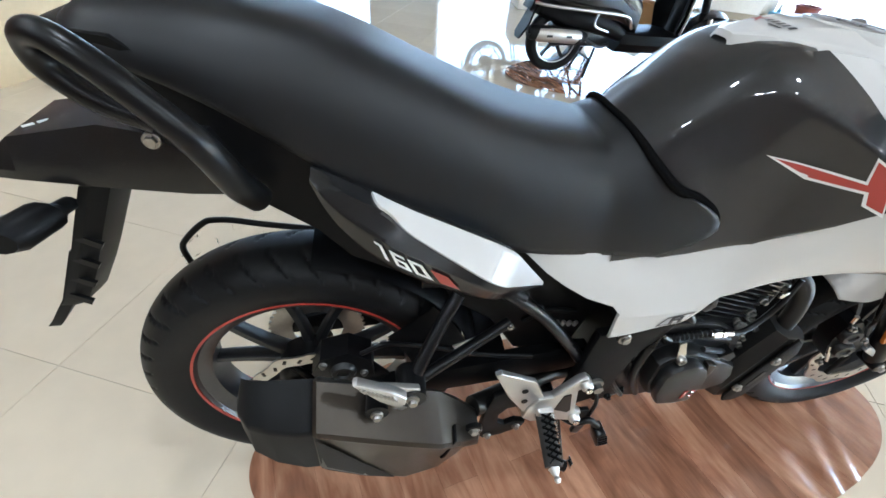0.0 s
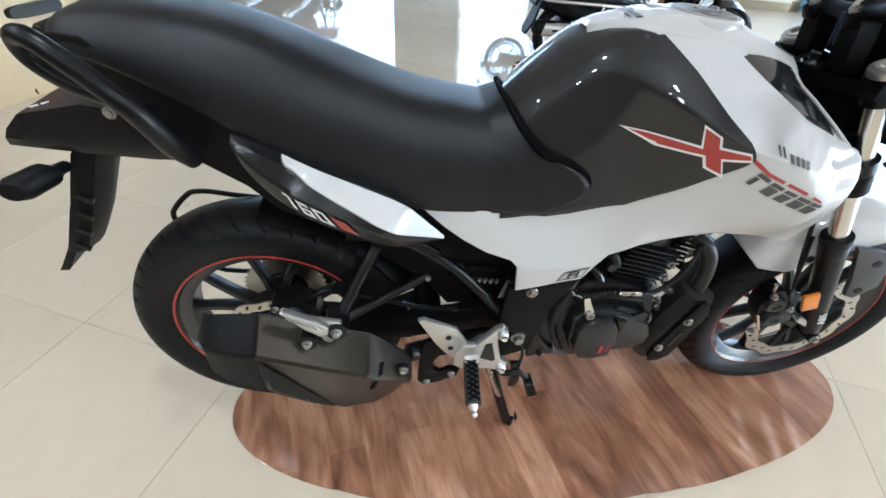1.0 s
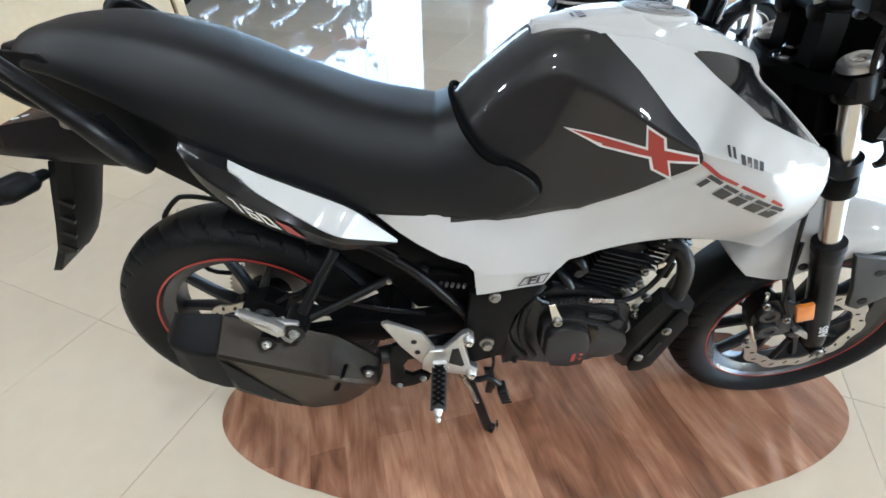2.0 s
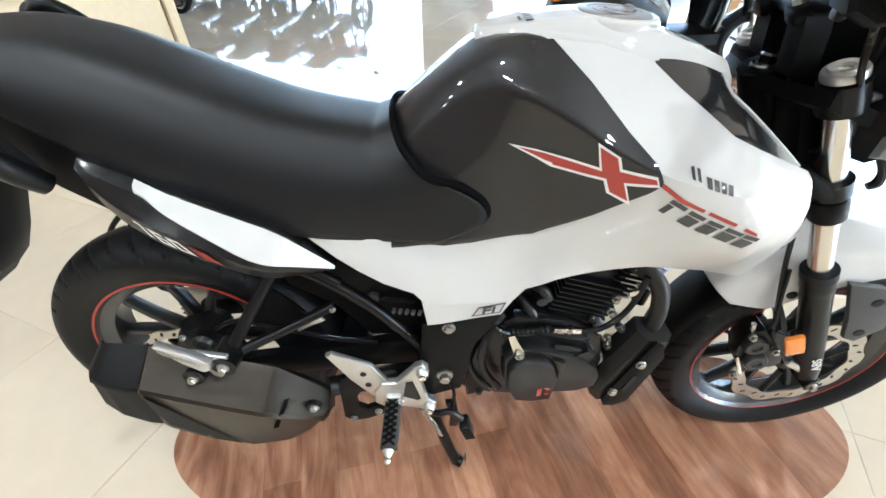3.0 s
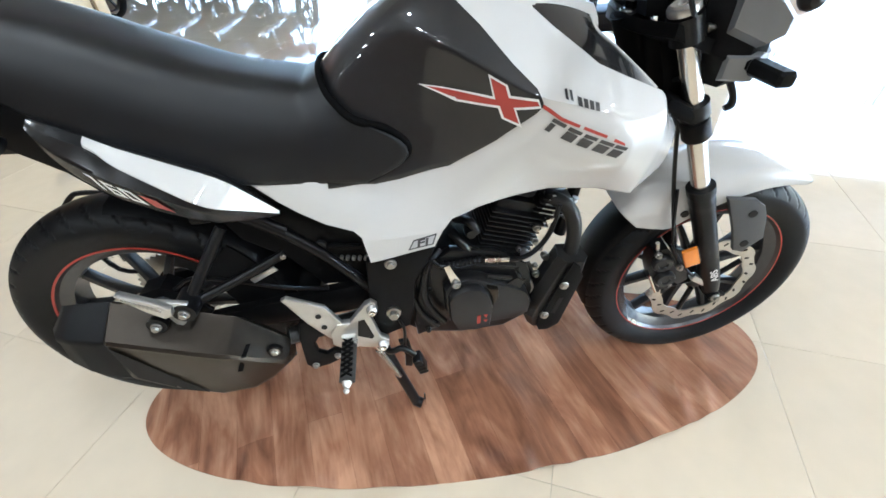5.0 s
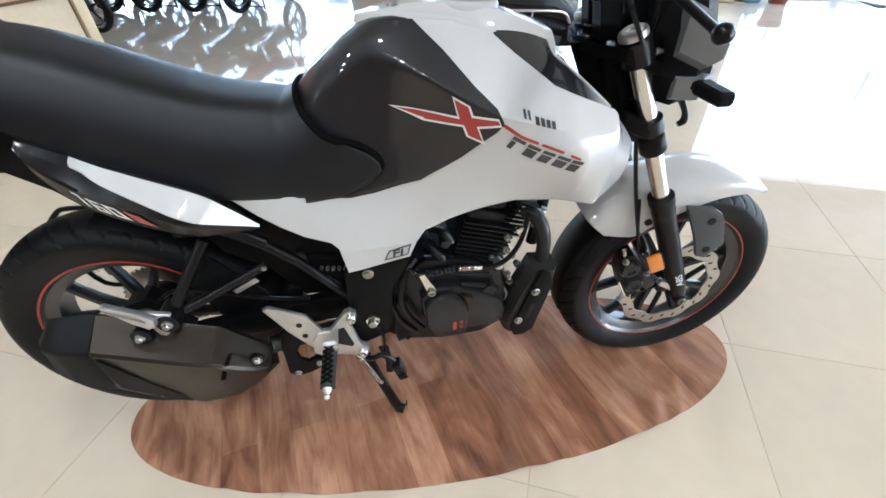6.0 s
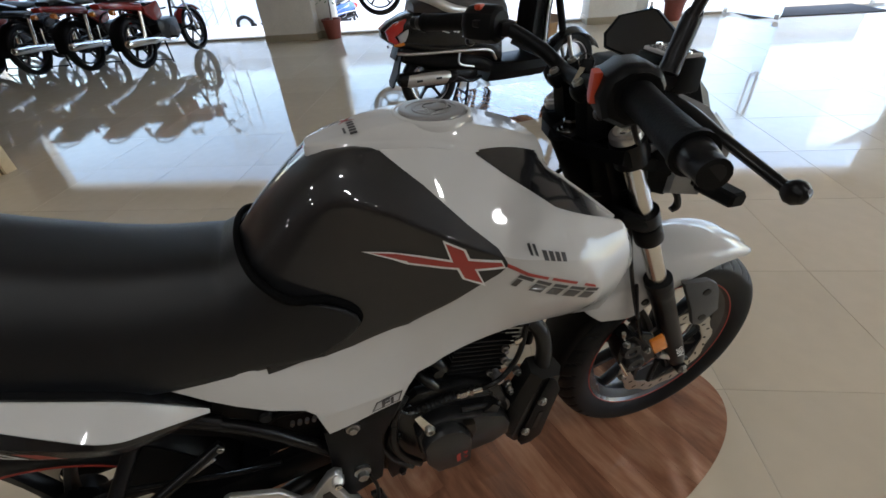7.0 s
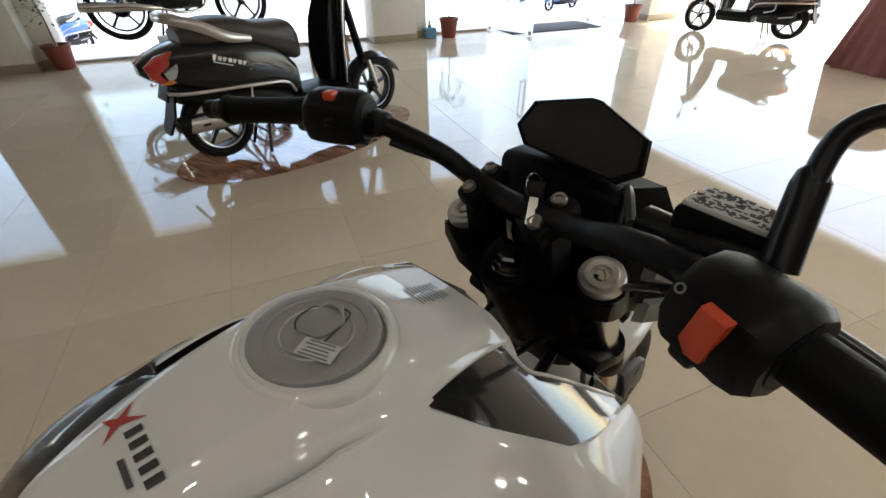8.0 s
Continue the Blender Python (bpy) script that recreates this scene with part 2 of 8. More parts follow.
SOIL = material("dark soil", (0.05, 0.035, 0.025), rough=1.0, bump=0.8, bump_scale=90)
LEAF = material("green leaf", (0.07, 0.15, 0.03), rough=0.5, vary=0.3, scale=12)
BARK = material("thin brown stem", (0.14, 0.09, 0.05), rough=0.85)
WHITE = material("pearl white lacquer", (0.57, 0.562, 0.54), rough=0.4, coat=1.0, vary=0.012, rough_vary=0.03, spec=0.08)
GREY = material("dark grey metallic lacquer", (0.0215, 0.0217, 0.0232), rough=0.40, metal=0.5, coat=1.0, vary=0.06, scale=400, rough_vary=0.03, spec=0.2, coat_rough=0.02)
# dull black that paints in the shade of narrow gaps and slits
GAPBLACK = material("dull black for shaded gaps", (0.004, 0.004, 0.0042), rough=0.8, spec=0.05)
GLOSSBLACK = material("gloss black lacquer", (0.007, 0.007, 0.0075), rough=0.4, coat=1.0, vary=0.03, spec=0.05, coat_rough=0.2)
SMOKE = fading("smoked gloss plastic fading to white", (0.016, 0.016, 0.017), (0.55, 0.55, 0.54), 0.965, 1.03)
SCREEN = material("dark meter screen", (0.006, 0.006, 0.007), rough=0.06, coat=0.5, vary=0.03)
SEAT = material("black grained seat vinyl", (0.0045, 0.005, 0.0062), rough=0.40, vary=0.1, bump=0.25, bump_scale=1400, spec=0.42)
PLASTIC = material("matt black textured plastic", (0.0048, 0.0048, 0.0052), rough=0.42, vary=0.1, bump=0.12, bump_scale=900, spec=0.12)
SATIN = material("satin black paint", (0.005, 0.005, 0.0055), rough=0.28, vary=0.1, spec=0.26)
ENGINE = material("black engine paint", (0.007, 0.007, 0.0075), rough=0.32, spec=0.4, vary=0.15, bump=0.1, bump_scale=500)
CASTGREY = material("dark grey engine cover", (0.014, 0.014, 0.0145), rough=0.34, spec=0.4, vary=0.1, bump=0.08, bump_scale=700)
RUBBER = material("black tyre rubber", (0.0085, 0.0085, 0.009), rough=0.5, spec=0.2, vary=0.15, bump=0.08, bump_scale=250)
SILVERPLASTIC = material("silver-grey painted plastic", (0.22, 0.225, 0.23), rough=0.35, metal=0.3, vary=0.05)
GREYPLASTIC = material("dark grey moulded plastic", (0.055, 0.056, 0.058), rough=0.5, vary=0.08, bump=0.1, bump_scale=900)
PEGRUBBER = material("worn footrest rubber", (0.040, 0.037, 0.034), rough=0.6, spec=0.3, bump=0.3, bump_scale=500)
GRIPRUBBER = material("black grip rubber", (0.0035, 0.0035, 0.0038), rough=0.55, spec=0.1, bump=0.4, bump_scale=350)
MUFFLER = material("gunmetal heatproof paint", (0.060, 0.051, 0.042), rough=0.38, metal=0.9, vary=0.1, bump=0.08, bump_scale=900)
MUFFLERCAP = material("black heatproof plastic", (0.006, 0.006, 0.0065), rough=0.55, spec=0.2, vary=0.1, bump=0.1, bump_scale=900)
ALLOY = material("silver painted cast alloy", (0.58, 0.57, 0.55), rough=0.34, metal=0.85, vary=0.06, bump=0.06, bump_scale=900)
CHROME = material("bright plated steel", (0.74, 0.72, 0.68), rough=0.14, metal=1.0, vary=0.04)
# darker than the satin black: the steering head's shade is put into the colour
DEEPBLACK = material("black paint deepened for shade", (0.0025, 0.0025, 0.0027), rough=0.45, spec=0.08)
DARKPLATE = material("dark plated steel", (0.10, 0.098, 0.095), rough=0.22, metal=1.0, vary=0.1)
ZINC = material("dull zinc-plated steel", (0.36, 0.35, 0.33), rough=0.3, metal=1.0, vary=0.1)
FORKTUBE = material("satin hard-chromed tube", (0.68, 0.66, 0.62), rough=0.22, metal=1.0, vary=0.04)
DISCSTEEL = material("brushed disc steel", (0.50, 0.48, 0.44), rough=0.34, metal=1.0, vary=0.1, scale=60)
RIMBLACK = material("satin dark grey wheel paint", (0.014, 0.014, 0.015), rough=0.32, vary=0.08)
RIMLIP = material("machined grey rim lip", (0.09, 0.09, 0.093), rough=0.28, metal=0.8)
REDTAPE = material("red rim tape", (0.40, 0.045, 0.03), rough=0.4)
RED = material("deep red decal", (0.36, 0.030, 0.022), rough=0.3, coat=0.6)
DECALWHITE = material("white decal", (0.78, 0.78, 0.77), rough=0.3, coat=0.6)
DECALGREY = material("charcoal decal", (0.035, 0.035, 0.037), rough=0.3, coat=0.6)
ORANGE = material("amber reflector plastic", (0.70, 0.22, 0.03), rough=0.15, coat=0.5)
ORANGESW = material("orange-red switch plastic", (0.50, 0.055, 0.018), rough=0.4)
CAPGREY = material("grey coated fuel cap", (0.34, 0.33, 0.32), rough=0.4, metal=0.5, vary=0.04)
CAPSTICKER = material("faded paper sticker", (0.46, 0.455, 0.44), rough=0.6)
STICKER = material("white paper sticker", (0.72, 0.72, 0.70), rough=0.6)
BADGEGREY = material("silver-grey decal", (0.42, 0.42, 0.43), rough=0.3, coat=0.8)
PRINTGREY = material("grey printed ink", (0.16, 0.16, 0.16), rough=0.4)
INK = material("dark printed ink", (0.05, 0.05, 0.05), rough=0.6)
CLEARLENS = material("clear lamp lens", (0.35, 0.36, 0.38), rough=0.08, coat=0.8)
CHAIN = material("oiled chain steel", (0.22, 0.21, 0.19), rough=0.4, metal=1.0)
COPPER = material("heat-blackened header steel", (0.018, 0.017, 0.016), rough=0.42, metal=0.3)
MAROON = material("maroon lacquer", (0.055, 0.013, 0.012), rough=0.25, coat=1.0)
BLUE = material("blue lacquer", (0.04, 0.13, 0.40), rough=0.25, coat=1.0)
REDPAINT = material("red lacquer", (0.26, 0.018, 0.013), rough=0.25, coat=1.0)
BROWNSEAT = material("dark brown seat vinyl", (0.055, 0.045, 0.042), rough=0.45, bump=0.2, bump_scale=900)
TAILRED = material("red tail lamp lens", (0.40, 0.02, 0.015), rough=0.1, coat=0.8)
MIRRORGLASS = material("mirror glass", (0.85, 0.86, 0.87), rough=0.02, metal=1.0, vary=0.0)
BROWNCARD = material("brown cardboard", (0.36, 0.20, 0.08), rough=0.8)
PINKCLOTH = material("dusty pink cloth", (0.26, 0.10, 0.09), rough=0.95, vary=0.25, scale=60, bump=0.5, bump_scale=300)
VANWHITE = material("white van paint", (0.72, 0.73, 0.74), rough=0.3, coat=0.6)
DARKGLASS = material("dark vehicle glass", (0.03, 0.035, 0.04), rough=0.05)
GALV = material("galvanised steel", (0.45, 0.46, 0.47), rough=0.45, metal=0.8)
BLUEPLASTIC = material("pale blue plastic", (0.18, 0.42, 0.60), rough=0.4)


# ---- geometry ----
def smooth_path(points, steps=6):
    pts = [np.array(p, float) for p in points]
    if len(pts) < 3:
        return pts
    xs = np.arange(len(pts))
    return [catmull(xs, pts, t) for t in np.linspace(0, len(pts) - 1, (len(pts) - 1) * steps + 1)]


class Geo:
    """Gathers vertices and faces of one part."""

    def __init__(self):
        self.v, self.f = [], []

    def add(self, verts, faces):
        k = len(self.v)
        self.v += [tuple(float(c) for c in p) for p in verts]
        self.f += [tuple(i + k for i in f) for f in faces]
        return self

    def box(self, centre, size, turn=None, ch=0.0):
        """A box with chamfered edges (ch)."""
        sx, sy, sz = (s / 2 for s in size)
        c = min(ch, sx * 0.9, sy * 0.9, sz * 0.9)
        bm = bmesh.new()
        bmesh.ops.create_cube(bm, size=1.0)
        for v in bm.verts:
            v.co = Vector((v.co.x * 2 * sx, v.co.y * 2 * sy, v.co.z * 2 * sz))
        if c > 0:
            bmesh.ops.bevel(bm, geom=list(bm.edges), offset=c, segments=2, affect="EDGES", profile=0.5)
        return self.take(bm, Matrix.Translation(centre) @ (turn if turn is not None else Matrix.Identity(4)))

    def take(self, bm, m=None):
        bm.verts.index_update()
        self.add([(m @ v.co if m is not None else v.co) for v in bm.verts], [tuple(v.index for v in f.verts) for f in bm.faces])
        bm.free()
        return self

    def grid(self, rows, closed=False):
        n, k = len(rows), len(rows[0])
        faces = []
        for i in range(n - 1):
            for j in range(k if closed else k - 1):
                a, b = i * k + j, i * k + (j + 1) % k
                faces.append((a, b, b + k, a + k))
        return self.add([p for r in rows for p in r], faces)

    def loft(self, rings, caps=True):
        """Closed rings joined one after the other."""
        k = len(rings[0])
        self.grid(rings, closed=True)
        if caps:
            base = len(self.v) - len(rings) * k
            self.f.append(tuple(base + i for i in range(k))[::-1])
            self.f.append(tuple(base + (len(rings) - 1) * k + i for i in range(k)))
        return self

    def tube(self, points, r, n=10, steps=5, flat=1.0):
        """A round bar along a smooth path; r one radius or one for each point; flat squeezes it."""
        path = smooth_path(points, steps) if len(points) > 2 else [np.array(p, float) for p in points]
        rs = [float(np.interp(i / max(1, len(path) - 1) * (len(points) - 1), range(len(points)), r if hasattr(r, "__len__") else [r] * len(points))) for i in range(len(path))]
        rings, side = [], None
        for i, p in enumerate(path):
            d = path[min(i + 1, len(path) - 1)] - path[max(i - 1, 0)]
            d = d / (np.linalg.norm(d) + 1e-9)
            if side is None:
                side = np.cross(d, (0, 0, 1) if abs(d[2]) < 0.9 else (1, 0, 0))
            side = side - d * float(side @ d)
            side = side / (np.linalg.norm(side) + 1e-9)
            up = np.cross(side, d)
            rings.append([p + rs[i] * (math.cos(a) * side + flat * math.sin(a) * up) for a in np.linspace(0, 2 * math.pi, n, endpoint=False)])
        return self.loft(rings)

    def lathe(self, prof, centre=(0, 0, 0), axis="y", n=40, turn=None):
        """Revolves (radius, along) about an axis; a closed band if the profile ends where it began."""
        rings = []
        for a in np.linspace(0, 2 * math.pi, n, endpoint=False):
            ca, sa = math.cos(a), math.sin(a)
            ring = []
            for r, h in prof:
                p = {"y": (r * ca, h, r * sa), "z": (r * ca, r * sa, h), "x": (h, r * ca, r * sa)}[axis]
                if turn is not None:
                    p = turn @ Vector(p)
                ring.append((p[0] + centre[0], p[1] + centre[1], p[2] + centre[2]))
            rings.append(ring)
        rings.append(rings[0])
        return self.grid(rings)

    def plate(self, outline, y0, y1, ch=0.0):
        """An outline in x and z, thick from y0 to y1, its edges chamfered."""
        bm = bmesh.new()
        vs = [bm.verts.new((x, y0, z)) for x, z in outline]
        face = bm.faces.new(vs)
        out = bmesh.ops.extrude_face_region(bm, geom=[face])
        for e in out["geom"]:
            if isinstance(e, bmesh.types.BMVert):
                e.co.y = y1
        if ch:
            edges = [e for e in bm.edges if len(e.link_faces) == 2 and abs(e.calc_face_angle(0)) > 0.6 and abs(e.verts[0].co.y - e.verts[1].co.y) < 1e-6]
            bmesh.ops.bevel(bm, geom=edges, offset=ch, segments=2, affect="EDGES", profile=0.5)
        bmesh.ops.triangulate(bm, faces=[f for f in bm.faces if len(f.verts) > 4])
        return self.take(bm)

    def bolt(self, at, r, h=0.006, axis=(0, -1, 0)):
        """A flanged hexagon bolt head, out along axis."""
        turn = Vector(axis).to_track_quat("Z", "Y").to_matrix()
        for rad, n, lo, hi in ((r, 18, -0.004, h * 0.35), (r * 0.68, 6, h * 0.3, h)):
            rings = []
            for rr, hh in ((rad, lo), (rad, hi - 0.001), (rad * 0.9, hi)):
                rings.append([Vector(at) + turn @ Vector((rr * math.cos(a), rr * math.sin(a), hh)) for a in np.linspace(0, 2 * math.pi, n, endpoint=False)])
            self.loft(rings)
        return self

    def moved(self, m):
        self.v = [tuple(m @ Vector(p)) for p in self.v]
        return self


def link_mesh(name, g, mat, angle=38):
    me = bpy.data.meshes.new(name)
    me.from_pydata(g.v, [], g.f)
    me.validate()
    bm = bmesh.new()
    bm.from_mesh(me)
    bmesh.ops.recalc_face_normals(bm, faces=bm.faces)
    bm.to_mesh(me)
    bm.free()
    me.shade_smooth()
    me.set_sharp_from_angle(angle=radians(angle))
    me.materials.append(mat)
    return me


def part(name, g, mat, parent, label="", angle=38):
    ob = new(name, link_mesh(name, g, mat, angle))
    ob.parent = parent
    return tagged(ob, label) if label else ob


def thing(name, label, category, m=None, group="", kind=""):
    ob = new(name)
    ob.empty_display_size = 0.1
    ob.matrix_world = m if m is not None else Matrix.Identity(4)
    return tagged(ob, label, category, group, kind)


def solid(name, g, mat, label, category, m=None, group="", kind="", angle=38):
    """A thing of one mesh."""
    ob = new(name, link_mesh(name, g, mat, angle))
    ob.matrix_world = m if m is not None else Matrix.Identity(4)
    return tagged(ob, label, category, group, kind)


def letters(text, size, mat, parent, m, depth=0.0006, name="lettering", bold=0.0):
    """Raised letters in the built-in font, on the pose m."""
    cu = bpy.data.curves.new("text", "FONT")
    cu.body, cu.size, cu.extrude = text, size, depth
    cu.align_x, cu.align_y, cu.offset = "CENTER", "CENTER", bold
    ob = bpy.data.objects.new("text", cu)
    me = bpy.data.meshes.new_from_object(ob)
    me.transform(m)
    me.materials.clear()
    me.materials.append(mat)
    bpy.data.objects.remove(ob)
    out = new(name, me)
    out.parent = parent
    return out
# ---- the showroom ----
GLASS_N, LEFT_M, RIGHT_M, BACK_N = 7.62, -9.0, 9.0, -4.0
SIDE_BAY = -2.6
PILLARS = [(-2.32, 0.88), (2.80, 0.70), (8.25, 0.72)]


def slab(name, m0, m1, n0, n1, z0, z1, mat, label, category):
    g = Geo().box(((m0 + m1) / 2, (n0 + n1) / 2, (z0 + z1) / 2), (m1 - m0, n1 - n0, z1 - z0))
    return solid(name, g, mat, label, category, ROOM.copy(), kind="structure")


floor_bed = slab("floor", LEFT_M - 0.2, RIGHT_M + 0.2, BACK_N - 0.2, GLASS_N + 0.5, -0.2, -0.0025, GROUT, "cream polished vitrified tile floor with thin dark joints", "floor")
slab("ceiling", LEFT_M - 0.2, RIGHT_M + 0.2, BACK_N - 0.2, GLASS_N + 0.5, CEILING, CEILING + 0.2, CEIL, "plain grey showroom ceiling", "ceiling")
slab("wall_back", LEFT_M - 0.2, RIGHT_M + 0.2, BACK_N - 0.2, BACK_N, -0.2, CEILING, PANELLING, "plain dark brown panelled wall", "wall")
slab("wall_left", LEFT_M - 0.2, LEFT_M, BACK_N, GLASS_N, -0.2, CEILING, WOODWALL, "warm brown wood-veneered wall", "wall")
# side wall with a wide glazed opening towards the front
slab("wall_right", RIGHT_M, RIGHT_M + 0.2, BACK_N, SIDE_BAY, -0.2, CEILING, WALL, "cream wall beside a glazed opening", "wall")
slab("wall_right_head", RIGHT_M, RIGHT_M + 0.2, SIDE_BAY, GLASS_N, 2.87, CEILING, WALL, "cream wall head above the side glazing", "wall")
slab("wall_front_head", LEFT_M, RIGHT_M, GLASS_N, GLASS_N + 0.3, 2.87, CEILING, WALL, "cream wall head above the glass front", "wall")
slab("wall_front_left", LEFT_M, -8.5, GLASS_N, GLASS_N + 0.25, -0.2, 2.87, WALL, "cream painted wall beside the glass front", "wall")
slab("window_sill_strip", LEFT_M, 4.6, GLASS_N - 0.02, GLASS_N + 0.12, -0.002, 0.03, SKIRT, "low grey-beige stone strip under the glass front", "sill")

for m, w in PILLARS:
    p = thing("pillar", "square cream painted pillar with a beige tile skirting", "pillar", ROOM @ Matrix.Translation((m, 7.36, 0)), "pillars of the glass front", "structure")
    part("shaft", Geo().box((0, 0.14, CEILING / 2), (w, 0.56, CEILING), ch=0.006), WALL, p)
    part("pilaster", Geo().box((w / 2 + 0.12, 0.24, CEILING / 2), (0.24, 0.34, CEILING), ch=0.006), WALL, p)
    part("skirting", Geo().box((0, 0.14, 0.05), (w + 0.016, 0.576, 0.10), ch=0.004), SKIRT, p, "beige tile skirting")
    part("pilaster_skirting", Geo().box((w / 2 + 0.128, 0.24, 0.05), (0.24, 0.356, 0.10), ch=0.004), SKIRT, p, "beige tile skirting")


def pane(name, m0, m1, n, z0, z1, label):
    ob = solid(name, Geo().box(((m0 + m1) / 2, n, (z0 + z1) / 2), (m1 - m0, 0.012, z1 - z0)), GLASS, label, "window", ROOM.copy(), kind="structure")
    ob.visible_shadow = False
    return ob


pane("window_1", -8.5, -2.8, GLASS_N + 0.06, 0.05, 2.87, "clear frameless glass front pane")
pane("window_2", -1.6, 2.4, GLASS_N + 0.06, 0.05, 2.87, "clear frameless glass front pane")
side_pane = slab("window_4", RIGHT_M + 0.08, RIGHT_M + 0.092, SIDE_BAY, GLASS_N, 0.0, 2.87, GLASS, "clear side glazing of the showroom", "window")
side_pane.visible_shadow = False
pane("window_3", 3.45, 4.55, GLASS_N + 0.06, 0.05, 2.87, "clear frameless glass front pane")

# the glass entrance door stands ajar: its clamps show at its foot
door = thing("door_1", "frameless glass door standing ajar, with steel clamps", "door", ROOM @ Matrix.Translation((4.62, GLASS_N + 0.02, 0)) @ pose(0, 0, 0, 0, 0, -68), kind="structure")
leaf = part("leaf", Geo().box((0.5, 0, 1.15), (0.98, 0.012, 2.24), ch=0.002), GLASS, door, "clear glass leaf")
leaf.visible_shadow = False
for x in (0.06, 0.94):
    part("clamp", Geo().box((x, 0, 0.045), (0.07, 0.03, 0.06), ch=0.004), STEEL, door, "steel patch fitting")
for s in (-1, 1):
    part("pull_handle", Geo().tube([(0.88, 0.0, 0.75), (0.88, 0.05 * s, 0.76), (0.88, 0.05 * s, 1.34), (0.88, 0.0, 1.35)], 0.011), STEEL, door, "long steel pull handle")
door_fixed = thing("door_2", "frameless glass door, shut, with steel clamps", "door", ROOM @ Matrix.Translation((6.75, GLASS_N + 0.02, 0)), kind="structure")
leaf = part("leaf", Geo().box((0.55, 0, 1.15), (1.05, 0.012, 2.24), ch=0.002), GLASS, door_fixed, "clear glass leaf")
leaf.visible_shadow = False
for x in (0.06, 1.04):
    part("clamp", Geo().box((x, 0, 0.045), (0.07, 0.03, 0.06), ch=0.004), STEEL, door_fixed, "steel patch fitting")
g = Geo().box((0, 0, 0.006), (1.85, 0.82, 0.012), ch=0.004)
solid("doormat", g, DOORMAT, "dark grey ribbed doormat in the glass doorway", "doormat", ROOM @ Matrix.Translation((5.72, 7.42, 0.0005)))

for m, n in DOWNLIGHTS:
    d = thing("downlight", "round recessed ceiling downlight, lit", "light", ROOM @ Matrix.Translation((m, n, CEILING)), "ceiling downlights")
    part("ring", Geo().lathe([(0.085, 0.0), (0.105, 0.0), (0.105, -0.012), (0.085, -0.02), (0.085, 0.0)], axis="z", n=24), CEIL, d)

# ---- outside: the street lies a metre below the showroom floor ----
solid("ground", Geo().box((0, 0, -1.12), (400, 400, 0.24)), PAVING, "pale dusty street and ground in full sun", "ground", ROOM.copy(), kind="structure")
slab("pavement", -40, 40, GLASS_N + 0.5, GLASS_N + 1.6, -1.0, -0.012, PAVING, "pale paved landing outside the glass front", "pavement")
slab("pavement_side", RIGHT_M + 0.2, 14, -30, GLASS_N + 1.6, -1.0, -0.014, PAVING, "pale paved side terrace", "pavement")
for k in range(5):
    slab("step", -40, 40, GLASS_N + 1.6 + 0.3 * k, GLASS_N + 1.9 + 0.3 * k, -1.0, -0.18 - 0.18 * k, PAVING, "pale step down to the street", "step")
far = thing("building", "pale rendered building across the street", "building", ROOM @ Matrix.Translation((0, 34, -1.0)), kind="structure")
part("wall", Geo().box((0, 3, 3.5), (70, 6, 7.0), ch=0.03), FACADE, far)
part("parapet", Geo().box((0, -0.05, 7.1), (70.4, 0.5, 0.5), ch=0.03), FACADE, far)
for k in range(14):
    for z in (1.4, 4.6):
        w = part("window", Geo().box((-31 + 4.8 * k, -0.02, z), (1.8, 0.12, 1.5), ch=0.02), DARKGLASS, far, "dark window")
        part("window_sill", Geo().box((-31 + 4.8 * k, -0.12, z - 0.80), (2.0, 0.3, 0.10), ch=0.01), FACADE, w)
# ---- the motorcycle on its centre stand ----
BIKE = pose(0, 0.022, 0, 0, 0, 2.2)
bike = thing("motorcycle", "white and dark grey naked sports motorcycle on its centre stand", "motorcycle", BIKE)
SIDES = ((-1, "right"), (1, "left"))


def curve(points):
    xs = [p[0] for p in points]
    zs = [p[1] for p in points]
    return lambda x: float(np.interp(x, xs, zs))


